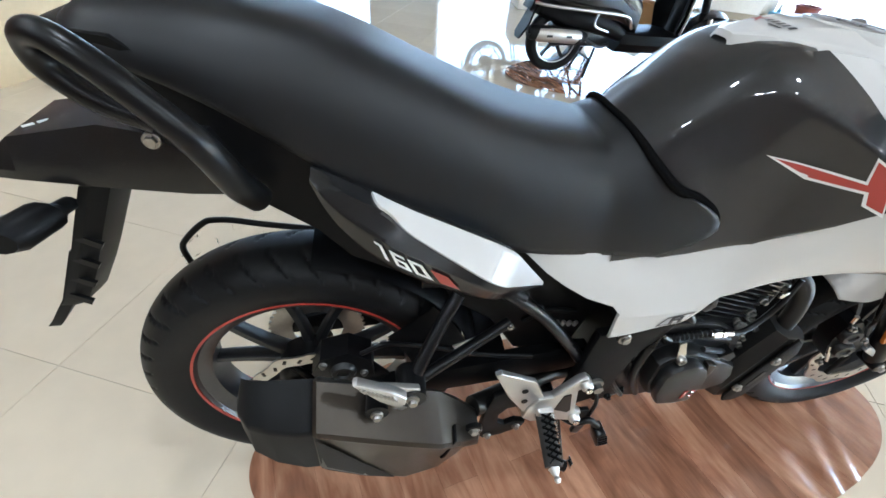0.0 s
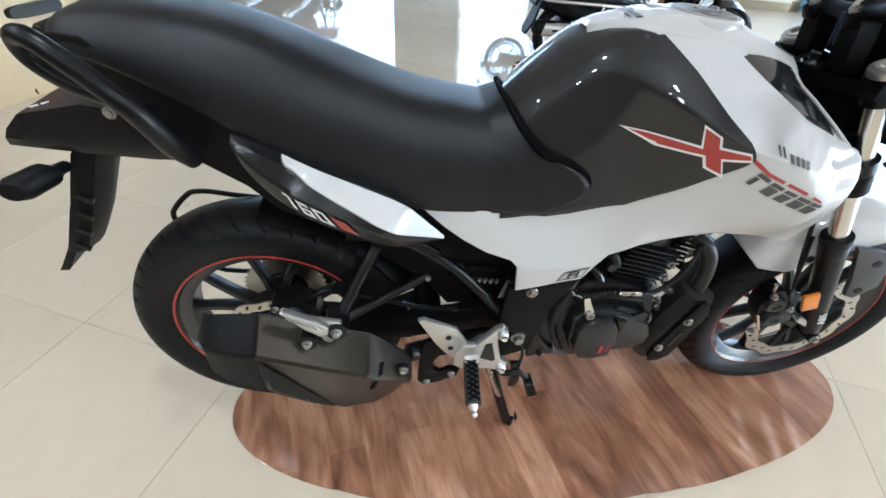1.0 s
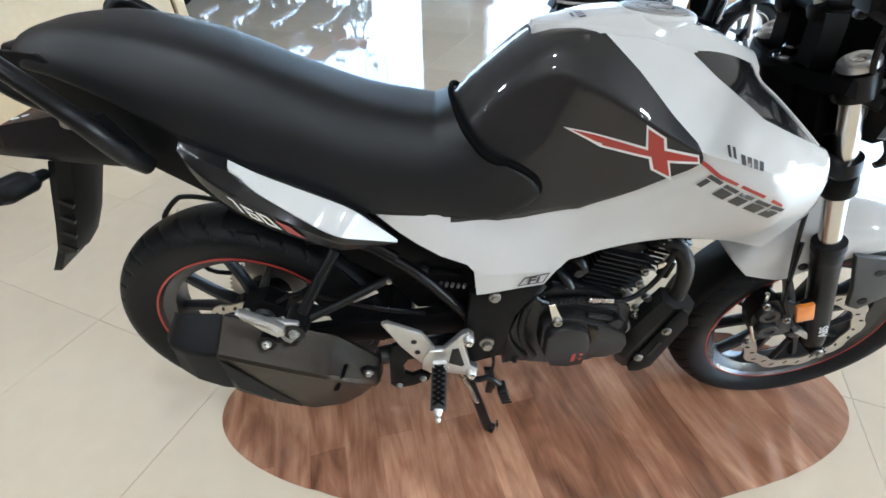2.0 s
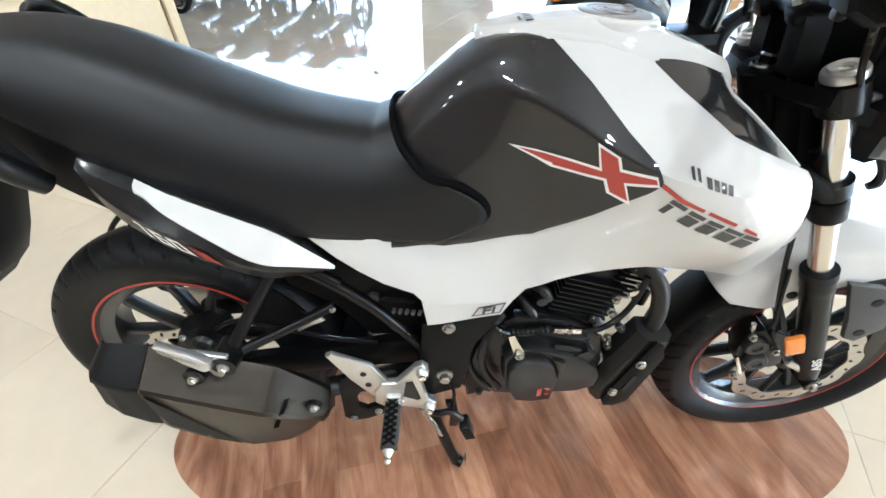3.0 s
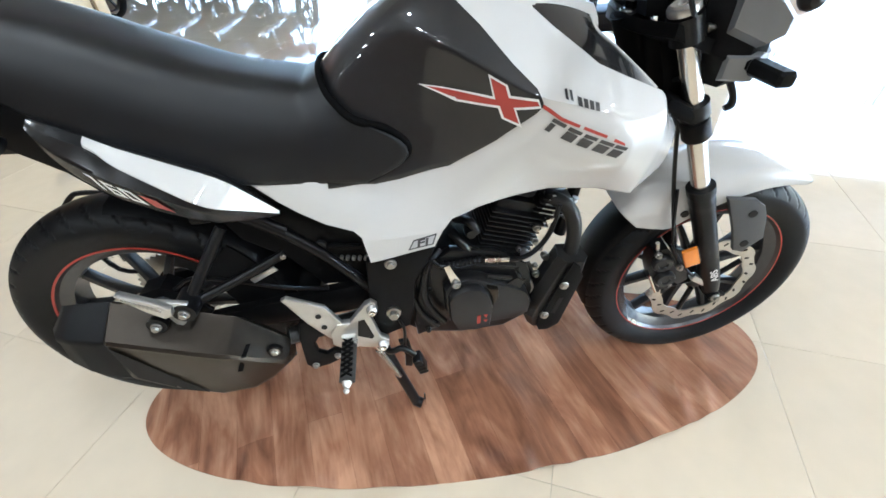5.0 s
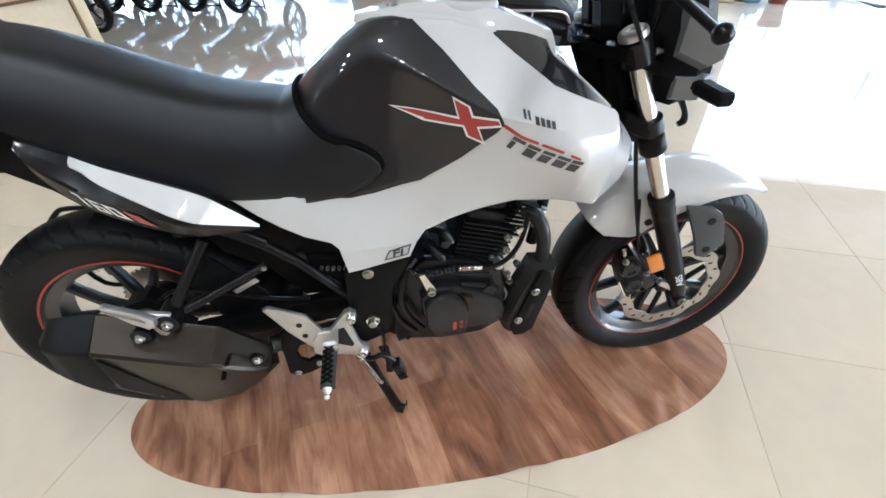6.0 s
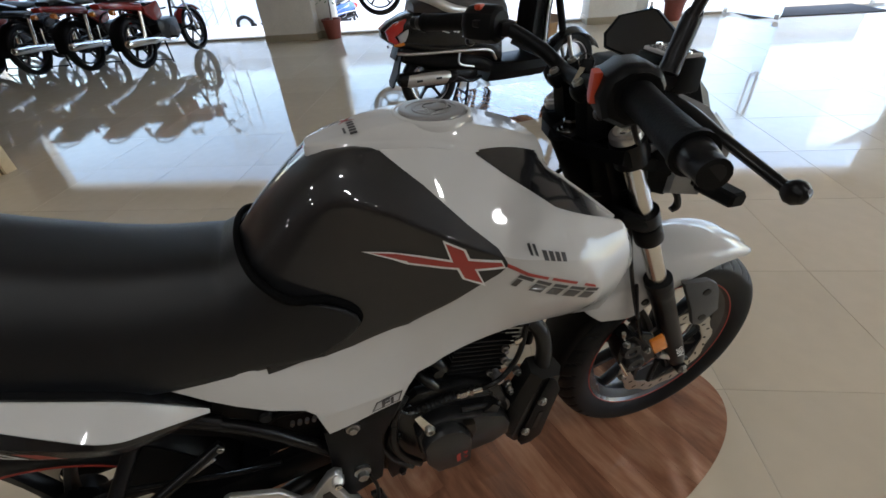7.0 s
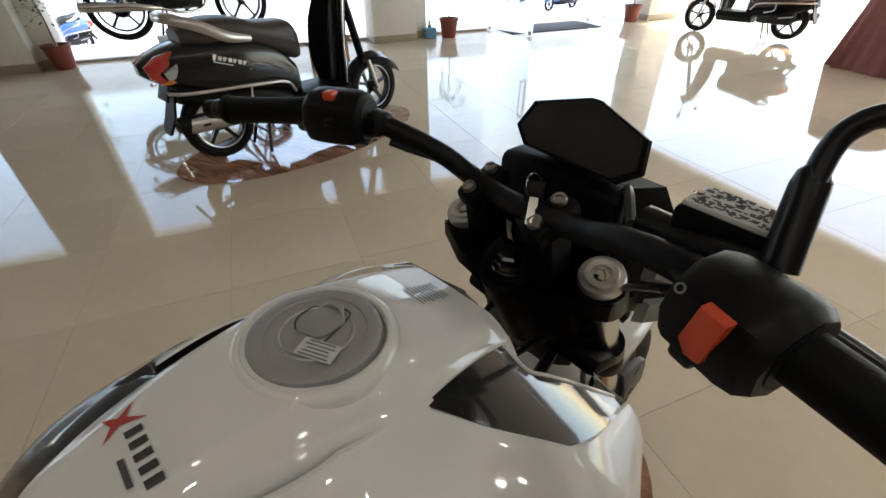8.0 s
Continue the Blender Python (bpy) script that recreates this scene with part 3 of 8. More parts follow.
def skin(lower, upper, x0, x1, side, off=0.0, thick=0.006, nx=70, nz=27, width=body_w, edge=0.0025):
    """A panel that follows the body: between two curves of height over x, standing off by a little, with a thickness and a turned-in edge."""
    lo, up = curve(lower), curve(upper)
    xs = sorted(set([round(v, 5) for v in np.linspace(x0, x1, nx)] + [p[0] for p in list(lower) + list(upper) if x0 < p[0] < x1]))
    outer, inner = [], []
    for i, x in enumerate(xs):
        a, b = lo(x), up(x)
        if b - a < 0.002:
            b = a + 0.002
        r1, r2 = [], []
        if width is body_w:
            fold = min(max((float(profile(x)[7][0]) - a) / (b - a), 0.10), 0.45)
            ridge = min(max((float(profile(x)[28][0]) - a) / (b - a), 0.55), 0.90)
        else:
            fold, ridge = 0.35, 0.65
        third = nz // 3
        inner_s = list(np.linspace(0.05, fold, third)) + list(np.linspace(fold, ridge, third + 1))[1:] + list(np.linspace(ridge, 0.95, third + 1))[1:]
        for j, s in enumerate([0, 0.02] + inner_s + [0.98, 1]):
            z = a + (b - a) * s
            border = j == 0 or j == nz + 3 or i == 0 or i == len(xs) - 1
            w = width(x, z) + off
            r1.append((x, side * (w - (edge if border else 0)), z))
            r2.append((x, side * (w - thick), z))
        outer.append(r1)
        inner.append(r2)
    g = Geo()
    g.grid(outer)
    n, k = len(outer), len(outer[0])
    g.grid(inner)
    rim = [(i, 0) for i in range(n)] + [(n - 1, j) for j in range(1, k)] + [(i, k - 1) for i in range(n - 2, -1, -1)] + [(0, j) for j in range(k - 2, 0, -1)]
    idx = [i * k + j for i, j in rim]
    m = n * k
    g.f += [(a, b, b + m, a + m) for a, b in zip(idx, idx[1:] + idx[:1])]
    return g


def decal(outline, side, off, width=body_w, cuts=2):
    """A thin sticker on the body with an outline in x and z."""
    bm = bmesh.new()
    face = bm.faces.new([bm.verts.new((x, 0, z)) for x, z in outline])
    face.normal_update()
    bmesh.ops.triangulate(bm, faces=[face])
    bmesh.ops.subdivide_edges(bm, edges=bm.edges[:], cuts=cuts, use_grid_fill=True)
    for v in bm.verts:
        v.co.y = side * (width(v.co.x, v.co.z) + off)
    return Geo().take(bm)


TOP = curve([(0.47, 0.889), (0.48, 0.899), (0.51, 0.929), (0.538, 0.952), (0.572, 0.979), (0.611, 1.004), (0.63, 1.0105), (0.65, 1.0115), (0.72, 1.010), (0.82, 0.985), (0.90, 0.96)])
TANK_LOW = [(0.49, 0.725), (0.536, 0.7265), (0.557, 0.725), (0.602, 0.732), (0.69, 0.757), (0.763, 0.813), (0.815, 0.862), (0.825, 0.876)]
TANK_UP = [(0.47, 0.860), (0.49, 0.882), (0.535, 0.926), (0.569, 0.956), (0.617, 0.994), (0.632, 1.003), (0.698, 1.012), (0.742, 0.973), (0.786, 0.926), (0.817, 0.898), (0.825, 0.880)]
WHITE_LOW = [(0.335, 0.748), (0.382, 0.703), (0.414, 0.679), (0.456, 0.654), (0.505, 0.637), (0.518, 0.622), (0.526, 0.554), (0.657, 0.580), (0.674, 0.622), (0.692, 0.648), (0.738, 0.671), (0.791, 0.688), (0.867, 0.707), (0.953, 0.698), (1.044, 0.667), (1.075, 0.692), (1.10, 0.722), (1.122, 0.750)]
WHITE_UP = [(0.335, 0.750), (0.40, 0.744), (0.468, 0.738), (0.56, 0.735), (0.60, 0.80), (0.65, 0.95), (0.70, 1.010), (0.76, 1.006), (0.829, 0.986), (0.860, 0.961), (0.902, 0.931), (0.92, 0.9175), (0.97, 0.8965), (1.030, 0.872), (1.06, 0.843), (1.09, 0.815), (1.122, 0.765)]
# dark tank: one sheet from the lower edge of one side over the top to the other; under the white cover and shroud it dips away
rows = []
for x in np.linspace(0.474, 0.8245, 90):
    p, lo, up = profile(x), curve(TANK_LOW)(x), curve(TANK_UP)(x)
    zt, wt = max(p[-1][0], up + 0.002), p[-1][1]
    dip = float(np.interp(x, [0.668, 0.690, 0.71], [0.0, 0.004, 0.014]))
    half = [(body_w(x, lo) - 0.004, lo), (body_w(x, lo) + 0.0015, lo)]
    half += [(body_w(x, lo + (up - lo) * f) + 0.003, lo + (up - lo) * f) for f in np.linspace(0.012, 1, 34)]
    half += [(body_w(x, up + (zt - up) * f) + 0.003 - dip, up + (zt - up) * f - dip) for f in (0.06, 0.3, 0.6, 0.95)]
    crown = max(TOP(x), zt) if x < 0.615 else TOP(x)
    half += [(wt * f, zt + (crown - zt) * (1 - f * f) - dip) for f in (0.85, 0.65, 0.45, 0.25, 0.1)]
    rows.append([(x, -w, z) for w, z in half] + [(x, 0, crown - dip)] + [(x, w, z) for w, z in reversed(half)])
part("fuel_tank", Geo().grid(rows), GREY, bike, "dark grey metallic fuel tank", angle=60)
for side, word in SIDES:
    part("side_panel", skin(WHITE_LOW, WHITE_UP, 0.335, 1.122, side, nx=120), WHITE, bike, "pearl white side panel", angle=16)
    # smoked trim set into the top of the shroud, fading to white at its tip
    outer_line = [(0.829, 0.085, 0.986), (0.850, 0.106, 0.9695), (0.872, 0.1295, 0.953), (0.8955, 0.150, 0.9355), (0.921, 0.166, 0.9165), (0.9446, 0.173, 0.905), (0.981, 0.178, 0.8885), (1.024, 0.173, 0.8735)]
    inner_line = [(0.932, 0.079, 0.9650), (0.933, 0.096, 0.9600), (0.936, 0.106, 0.9525), (0.9414, 0.1103, 0.9451), (0.9552, 0.1169, 0.9319), (0.9738, 0.1277, 0.9160), (0.9923, 0.1386, 0.9000), (1.0290, 0.1600, 0.8705)]
    # one gently bowed sheet through both lines
    both = np.array(outer_line + inner_line)
    terms = lambda x, w: np.array([np.ones_like(x), x, w, x * x, x * w, w * w])
    bow = np.linalg.lstsq(terms(both[:, 0], both[:, 1]).T, both[:, 2], rcond=None)[0]
    rows = []
    for u in np.linspace(0, 7, 57):
        po, pi = catmull(range(8), outer_line, u), catmull(range(8), inner_line, u)
        row = [(po[0], side * (po[1] + 0.001), po[2] - 0.008)]
        for v in np.linspace(0, 1, 9):
            q = po * (1 - v) + pi * v
            row.append((q[0], side * q[1], float(terms(q[0], q[1]) @ bow)))
        row.append((pi[0] + 0.002, side * (pi[1] - 0.002), pi[2] - 0.001))
        row.append((pi[0] + 0.003, side * (pi[1] - 0.004), pi[2] - 0.006))
        row.append((pi[0] + 0.002, side * (pi[1] - 0.008), pi[2] - 0.05))
        rows.append(row)
    rim = [catmull(range(8), inner_line, u) for u in np.linspace(0, 7, 25)]
    part("trim_edge", Geo().tube([(q[0], side * q[1], float(terms(q[0], q[1]) @ bow) + 0.0005) for q in rim], 0.0022, n=8, steps=1), WHITE, bike, "thin white edge of the trim")
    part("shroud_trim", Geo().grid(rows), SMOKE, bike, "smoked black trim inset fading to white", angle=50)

# white cover over the tank top, with the filler
def cover_z(x, y):
    hw = catmull([0.606, 0.618, 0.632, 0.655, 0.68, 0.695, 0.76, 0.83, 0.90, 0.936, 0.946], [0.016, 0.026, 0.033, 0.044, 0.053, 0.058, 0.073, 0.086, 0.084, 0.080, 0.076], x)
    zs = catmull([0.606, 0.632, 0.695, 0.76, 0.83, 0.90, 0.946], [1.011, 1.0145, 1.0135, 1.006, 0.988, 0.973, 0.962], x)
    zc = catmull([0.606, 0.65, 0.70, 0.80, 0.88, 0.946], [1.0125, 1.020, 1.029, 1.027, 1.004, 0.978], x)
    u = min(1.0, abs(y) / hw)
    flat = float(np.clip((u - 0.62) / 0.36, 0, 1))
    return hw, zs, zc + (zs - zc) * (0.12 * u + 0.88 * flat ** 1.6)


rings = []
for x in np.linspace(0.606, 0.946, 60):
    hw, zs, top = cover_z(x, 0)
    ring = [(x, s * hw, cover_z(x, s * hw)[2]) for s in np.linspace(-1, 1, 49)]
    ring = [(x, -hw - 0.010, zs - 0.016)] + ring + [(x, hw + 0.010, zs - 0.016)]
    if not rings:
        rings.append([(q[0] - 0.003, q[1] * 0.9, q[2] - 0.008) for q in ring])
    rings.append(ring)
part("tank_cover", Geo().grid(rings), WHITE, bike, "pearl white tank top cover", angle=45)


def cover_decal(outline, off):
    bm = bmesh.new()
    face = bm.faces.new([bm.verts.new((x, y, 0)) for x, y in outline])
    face.normal_update()
    bmesh.ops.triangulate(bm, faces=[face])
    bmesh.ops.subdivide_edges(bm, edges=bm.edges[:], cuts=3, use_grid_fill=True)
    for v in bm.verts:
        v.co.z = cover_z(v.co.x, v.co.y)[2] + off
    return Geo().take(bm)


# badge across the rear of the cover: a small red cross and dark blocks of a name
part("badge_cross", cover_decal([(0.660, 0.034), (0.669, 0.026), (0.680, 0.032), (0.673, 0.023), (0.684, 0.012), (0.668, 0.020), (0.657, 0.014), (0.664, 0.023)], 0.0012), RED, bike, "small red cross")
for k in range(5):
    y0 = 0.012 - 0.0102 * k
    part("badge_block", cover_decal([(0.669, y0), (0.669, y0 - 0.006), (0.679, y0 - 0.008), (0.679, y0 - 0.002)], 0.0012), DECALGREY, bike, "charcoal block of the badge name")
part("badge_line", cover_decal([(0.661, -0.004), (0.661, -0.026), (0.6645, -0.027), (0.6645, -0.005)], 0.0012), INK, bike, "illegible small print")
# printed caution label at the front of the cover
for k in range(9):
    x0 = 0.893 + 0.0042 * k
    for a, b in ((0.016, 0.004), (0.001, -0.012)) if k % 3 else ((0.016, -0.014),):
        part("caution_print", cover_decal([(x0, a), (x0 + 0.002, a), (x0 + 0.0025, b), (x0 + 0.0005, b)], 0.0010), PRINTGREY, bike, "illegible grey fine print")
FILLER = Matrix.Translation((0.795, -0.002, 1.0205)) @ pose(0, 0, 0, 0, 4, 0)
cap = part("fuel_cap", Geo().lathe([(0.0, 0.0085), (0.026, 0.0085), (0.027, 0.0095), (0.0285, 0.0095), (0.0295, 0.0085), (0.038, 0.0088), (0.0385, 0.0098), (0.046, 0.0102), (0.0495, 0.0088), (0.051, 0.005), (0.051, -0.01), (0.0, -0.01)], axis="z", n=56).moved(FILLER), CAPGREY, bike, "round grey fuel cap")
part("cap_ring", Geo().lathe([(0.0530, -0.01), (0.0530, 0.0055), (0.0545, 0.0075), (0.0565, 0.0078), (0.0605, 0.0060), (0.0635, 0.001), (0.064, -0.012), (0.0530, -0.01)], axis="z", n=56).moved(FILLER), WHITE, bike)
part("key_flap", Geo().plate([(-0.016, -0.012), (0.012, -0.012), (0.018, -0.004), (0.018, 0.006), (0.008, 0.016), (-0.010, 0.012), (-0.016, 0.006)], 0.0, 0.003, 0.001).moved(FILLER @ Matrix.Translation((0.008, 0.004, 0.0083)) @ pose(0, 0, 0, 90, 0, 20)), CAPGREY, cap)
part("sticker", Geo().box((-0.010, -0.020, 0.0112), (0.030, 0.017, 0.0005), turn=pose(0, 0, 0, 0, 0, -64)).moved(FILLER), CAPSTICKER, cap, "small faded paper sticker")
for k in range(5):
    part("printed_line", Geo().box((0, 0, 0.0116), (0.024 - 0.003 * (k % 3), 0.0011, 0.0003)).moved(FILLER @ Matrix.Translation((-0.010 + 0.0030 * (k - 2), -0.020 + 0.0014 * (k - 2), 0)) @ pose(0, 0, 0, 0, 0, -64)), PRINTGREY, cap, "illegible dark print")
flap_line = [(-0.016, -0.014), (0.016, -0.014), (0.021, -0.006), (0.021, 0.004), (0.014, 0.008), (0.012, 0.018), (-0.004, 0.021), (-0.014, 0.014), (-0.014, 0.006)]
part("flap_joint", Geo().tube([tuple(FILLER @ Matrix.Translation((0.008, 0.004, 0.0092)) @ pose(0, 0, 0, 0, 0, 20) @ Vector((x, y, 0))) for x, y in flap_line], 0.0007, n=6, steps=3), INK, cap, "dark joint round the key flap")
part("key_grip", Geo().tube([tuple(FILLER @ Matrix.Translation((0.008, 0.004, 0.0095)) @ pose(0, 0, 0, 0, 0, 20) @ Vector(p)) for p in ((0.010, -0.012, 0.0), (0.018, -0.004, 0.003), (0.018, 0.006, 0.003), (0.012, 0.013, 0.0))], [0.001, 0.0028, 0.0028, 0.001], n=8), CAPGREY, cap, "raised grip of the flap")

# decals
X_WHITE = [(0.645, 0.893), (0.755, 0.884), (0.747, 0.917), (0.774, 0.903), (0.779, 0.888), (0.817, 0.886), (0.822, 0.873), (0.788, 0.867), (0.798, 0.840), (0.769, 0.851), (0.763, 0.867), (0.702, 0.869)]
X_RED = [(0.656, 0.8905), (0.7585, 0.880), (0.750, 0.912), (0.771, 0.9015), (0.7765, 0.8845), (0.816, 0.8825), (0.819, 0.8765), (0.784, 0.8705), (0.7935, 0.846), (0.772, 0.8535), (0.765, 0.871), (0.705, 0.8725)]
for side, word in SIDES:
    part("emblem_outline", decal(X_WHITE, side, 0.0042), DECALWHITE, bike, "white outline of a crossed emblem")
    part("emblem", decal(X_RED, side, 0.0049), RED, bike, "deep red crossed emblem")
    part("red_stripe", decal([(0.820, 0.8815), (0.836, 0.872), (0.854, 0.8595), (0.882, 0.848), (0.880, 0.8435), (0.852, 0.8545), (0.820, 0.8755)], side, 0.0010), RED, bike, "thin red stripe")
    part("red_stripe", decal([(0.888, 0.846), (0.926, 0.8305), (0.924, 0.826), (0.886, 0.8415)], side, 0.0010), RED, bike, "thin red stripe")
    part("red_stripe", decal([(0.938, 0.825), (0.955, 0.8165), (0.957, 0.8115), (0.936, 0.8205)], side, 0.0010), RED, bike, "thin red stripe")
    # slanted charcoal shapes where the model name stands
    ztop = curve([(0.832, 0.8645), (0.88, 0.8395), (0.96, 0.8090)])

    def slant(x0, x1, d0, d1):
        """A slanted bar under the red stripe, from depth d0 to d1."""
        return [(x - 0.62 * d, ztop(x) - d - 0.001) for x, d in ((x0, d0), (x1, d0), (x1, d1), (x0, d1))]

    for k in range(5):
        x0 = 0.842 + 0.0252 * k
        wide = 0.0205 if k != 3 else 0.0225
        for bar in ((x0, x0 + wide, 0.0, 0.0052), (x0 + 0.001, x0 + wide * (0.42 if k == 0 else 0.92), 0.0068, 0.0195)):
            part("name_block", decal(slant(*bar), side, 0.0012), DECALGREY, bike, "charcoal block of the side name")
    part("maker_mark", decal([(0.857, 0.896), (0.861, 0.8965), (0.861, 0.884), (0.857, 0.8855)], side, 0.0012, cuts=2), DECALGREY, bike)
    part("maker_mark", decal([(0.864, 0.895), (0.868, 0.894), (0.868, 0.882), (0.864, 0.884)], side, 0.0012, cuts=2), DECALGREY, bike)
    for k in range(4):
        x0 = 0.8745 + 0.009 * k
        z0 = 0.8875 - 0.0027 * k
        part("maker_block", decal([(x0, z0), (x0 + 0.0065, z0 - 0.002), (x0 + 0.0065, z0 - 0.0125), (x0, z0 - 0.0105)], side, 0.0012, cuts=2), DECALGREY, bike)
    part("injection_badge", decal([(0.615, 0.607), (0.662, 0.620), (0.654, 0.589), (0.603, 0.580)], side, 0.0008), DECALGREY, bike, "charcoal badge outline")
    part("badge_field", decal([(0.6165, 0.604), (0.658, 0.6155), (0.6515, 0.5925), (0.6075, 0.5845)], side, 0.0014), BADGEGREY, bike, "silver-grey badge field")
m = pose(0.633, -body_w(0.633, 0.599) - 0.0026, 0.599, 90, 0, 0) @ pose(0, 0, 0, 0, 0, 12) @ Matrix(((1.5, 0.35, 0, 0), (0, 1, 0, 0), (0, 0, 1, 0), (0, 0, 0, 1)))
letters("Fi", 0.024, DECALGREY, bike, m, bold=0.0006)

# seat: rings from the tail to the tank, the front following the tank's back
SEAT_RINGS = [  # x, bottom height, top height, half width
    (-0.175, 0.985, 1.002, 0.060), (-0.150, 0.980, 1.018, 0.085), (-0.100, 0.972, 1.027, 0.104), (-0.030, 0.945, 1.028, 0.120), (0.060, 0.888, 1.012, 0.130),
    (0.130, 0.842, 0.989, 0.135), (0.210, 0.796, 0.955, 0.138), (0.330, 0.750, 0.910, 0.140), (0.450, 0.735, 0.886, 0.136)]
FRONT = [(0.541, -0.145, 0.7345), (0.577, -0.148, 0.752), (0.609, -0.148, 0.771), (0.619, -0.147, 0.786), (0.610, -0.144, 0.804), (0.582, -0.139, 0.822), (0.534, -0.127, 0.841), (0.503, -0.108, 0.868), (0.488, -0.082, 0.886), (0.480, -0.044, 0.897), (0.477, 0.0, 0.899)]


def seat_ring(x, zb, zt, w):
    pts = []
    for s in np.linspace(0, 1, 25):
        a = s * math.pi / 2
        y = -w * (math.cos(a) ** 0.55) * (1 - 0.02 * math.sin(2 * a))
        z = zb + (zt - zb) * (math.sin(a) ** 0.95)
        pts.append((x, y, z))
    return pts


fr = np.array(FRONT)
arc = np.concatenate([[0], np.cumsum(np.linalg.norm(np.diff(fr, axis=0), axis=1))])
front = [tuple(catmull(arc, fr, s * arc[-1])) for s in np.linspace(0, 1, 25)]
halves = []
xs = [r[0] for r in SEAT_RINGS]
for x in np.linspace(-0.175, 0.45, 60):
    halves.append(seat_ring(x, *catmull(xs, [r[1:] for r in SEAT_RINGS], x)))
last = np.array(halves[-1])
for s in np.linspace(0.1, 1, 14):
    # glide from the last cross-section into the front edge
    halves.append([tuple(p) for p in last * (1 - s) + np.array(front) * s])
tip = np.array(front)
halves.append([(p[0] + 0.0035, p[1] * 0.985, p[2] - 0.001) for p in tip])
halves.append([(p[0] + 0.0035, p[1] * 0.93, p[2] - 0.006) for p in tip])
halves.append([(p[0] - 0.006, p[1] * 0.88, p[2] - 0.010) for p in tip])
rows = []
for h in halves:
    lo = [(h[0][0], h[0][1] + 0.012, h[0][2] - 0.010)]
    full = lo + list(h) + [(p[0], -p[1], p[2]) for p in reversed(h[:-1])] + [(lo[0][0], -lo[0][1], lo[0][2])]
    rows.append(full)
part("seat", Geo().grid(rows), SEAT, bike, "black grained vinyl seat", angle=75)


# black tube in place of the shaded gap along the seat's whole front edge
gap = [(x + 0.002, -(body_w(x, z) + (0.0055 if k < 3 else 0.0035)) if k < 6 else y * 1.02, z + (0.0 if k < 6 else 0.003)) for k, (x, y, z) in enumerate(FRONT)]
part("seat_seam", Geo().tube(gap + [(x, -y, z) for x, y, z in gap[-2::-1]], [0.0055, 0.0062, 0.0068, 0.0072, 0.0075, 0.0075, 0.0072, 0.0065, 0.0055, 0.005, 0.005, 0.005, 0.0055, 0.0065, 0.0072, 0.0075, 0.0075, 0.0072, 0.0068, 0.0062, 0.0055], n=10, steps=5), GAPBLACK, bike, "black strip for the shaded gap between seat and tank")


def tail_w(x, z):
    return float(np.interp(x, [-0.2, -0.1, 0.0, 0.1, 0.2, 0.38], [0.075, 0.105, 0.122, 0.131, 0.138, 0.142])) - 0.10 * max(0.0, 0.70 - z) 


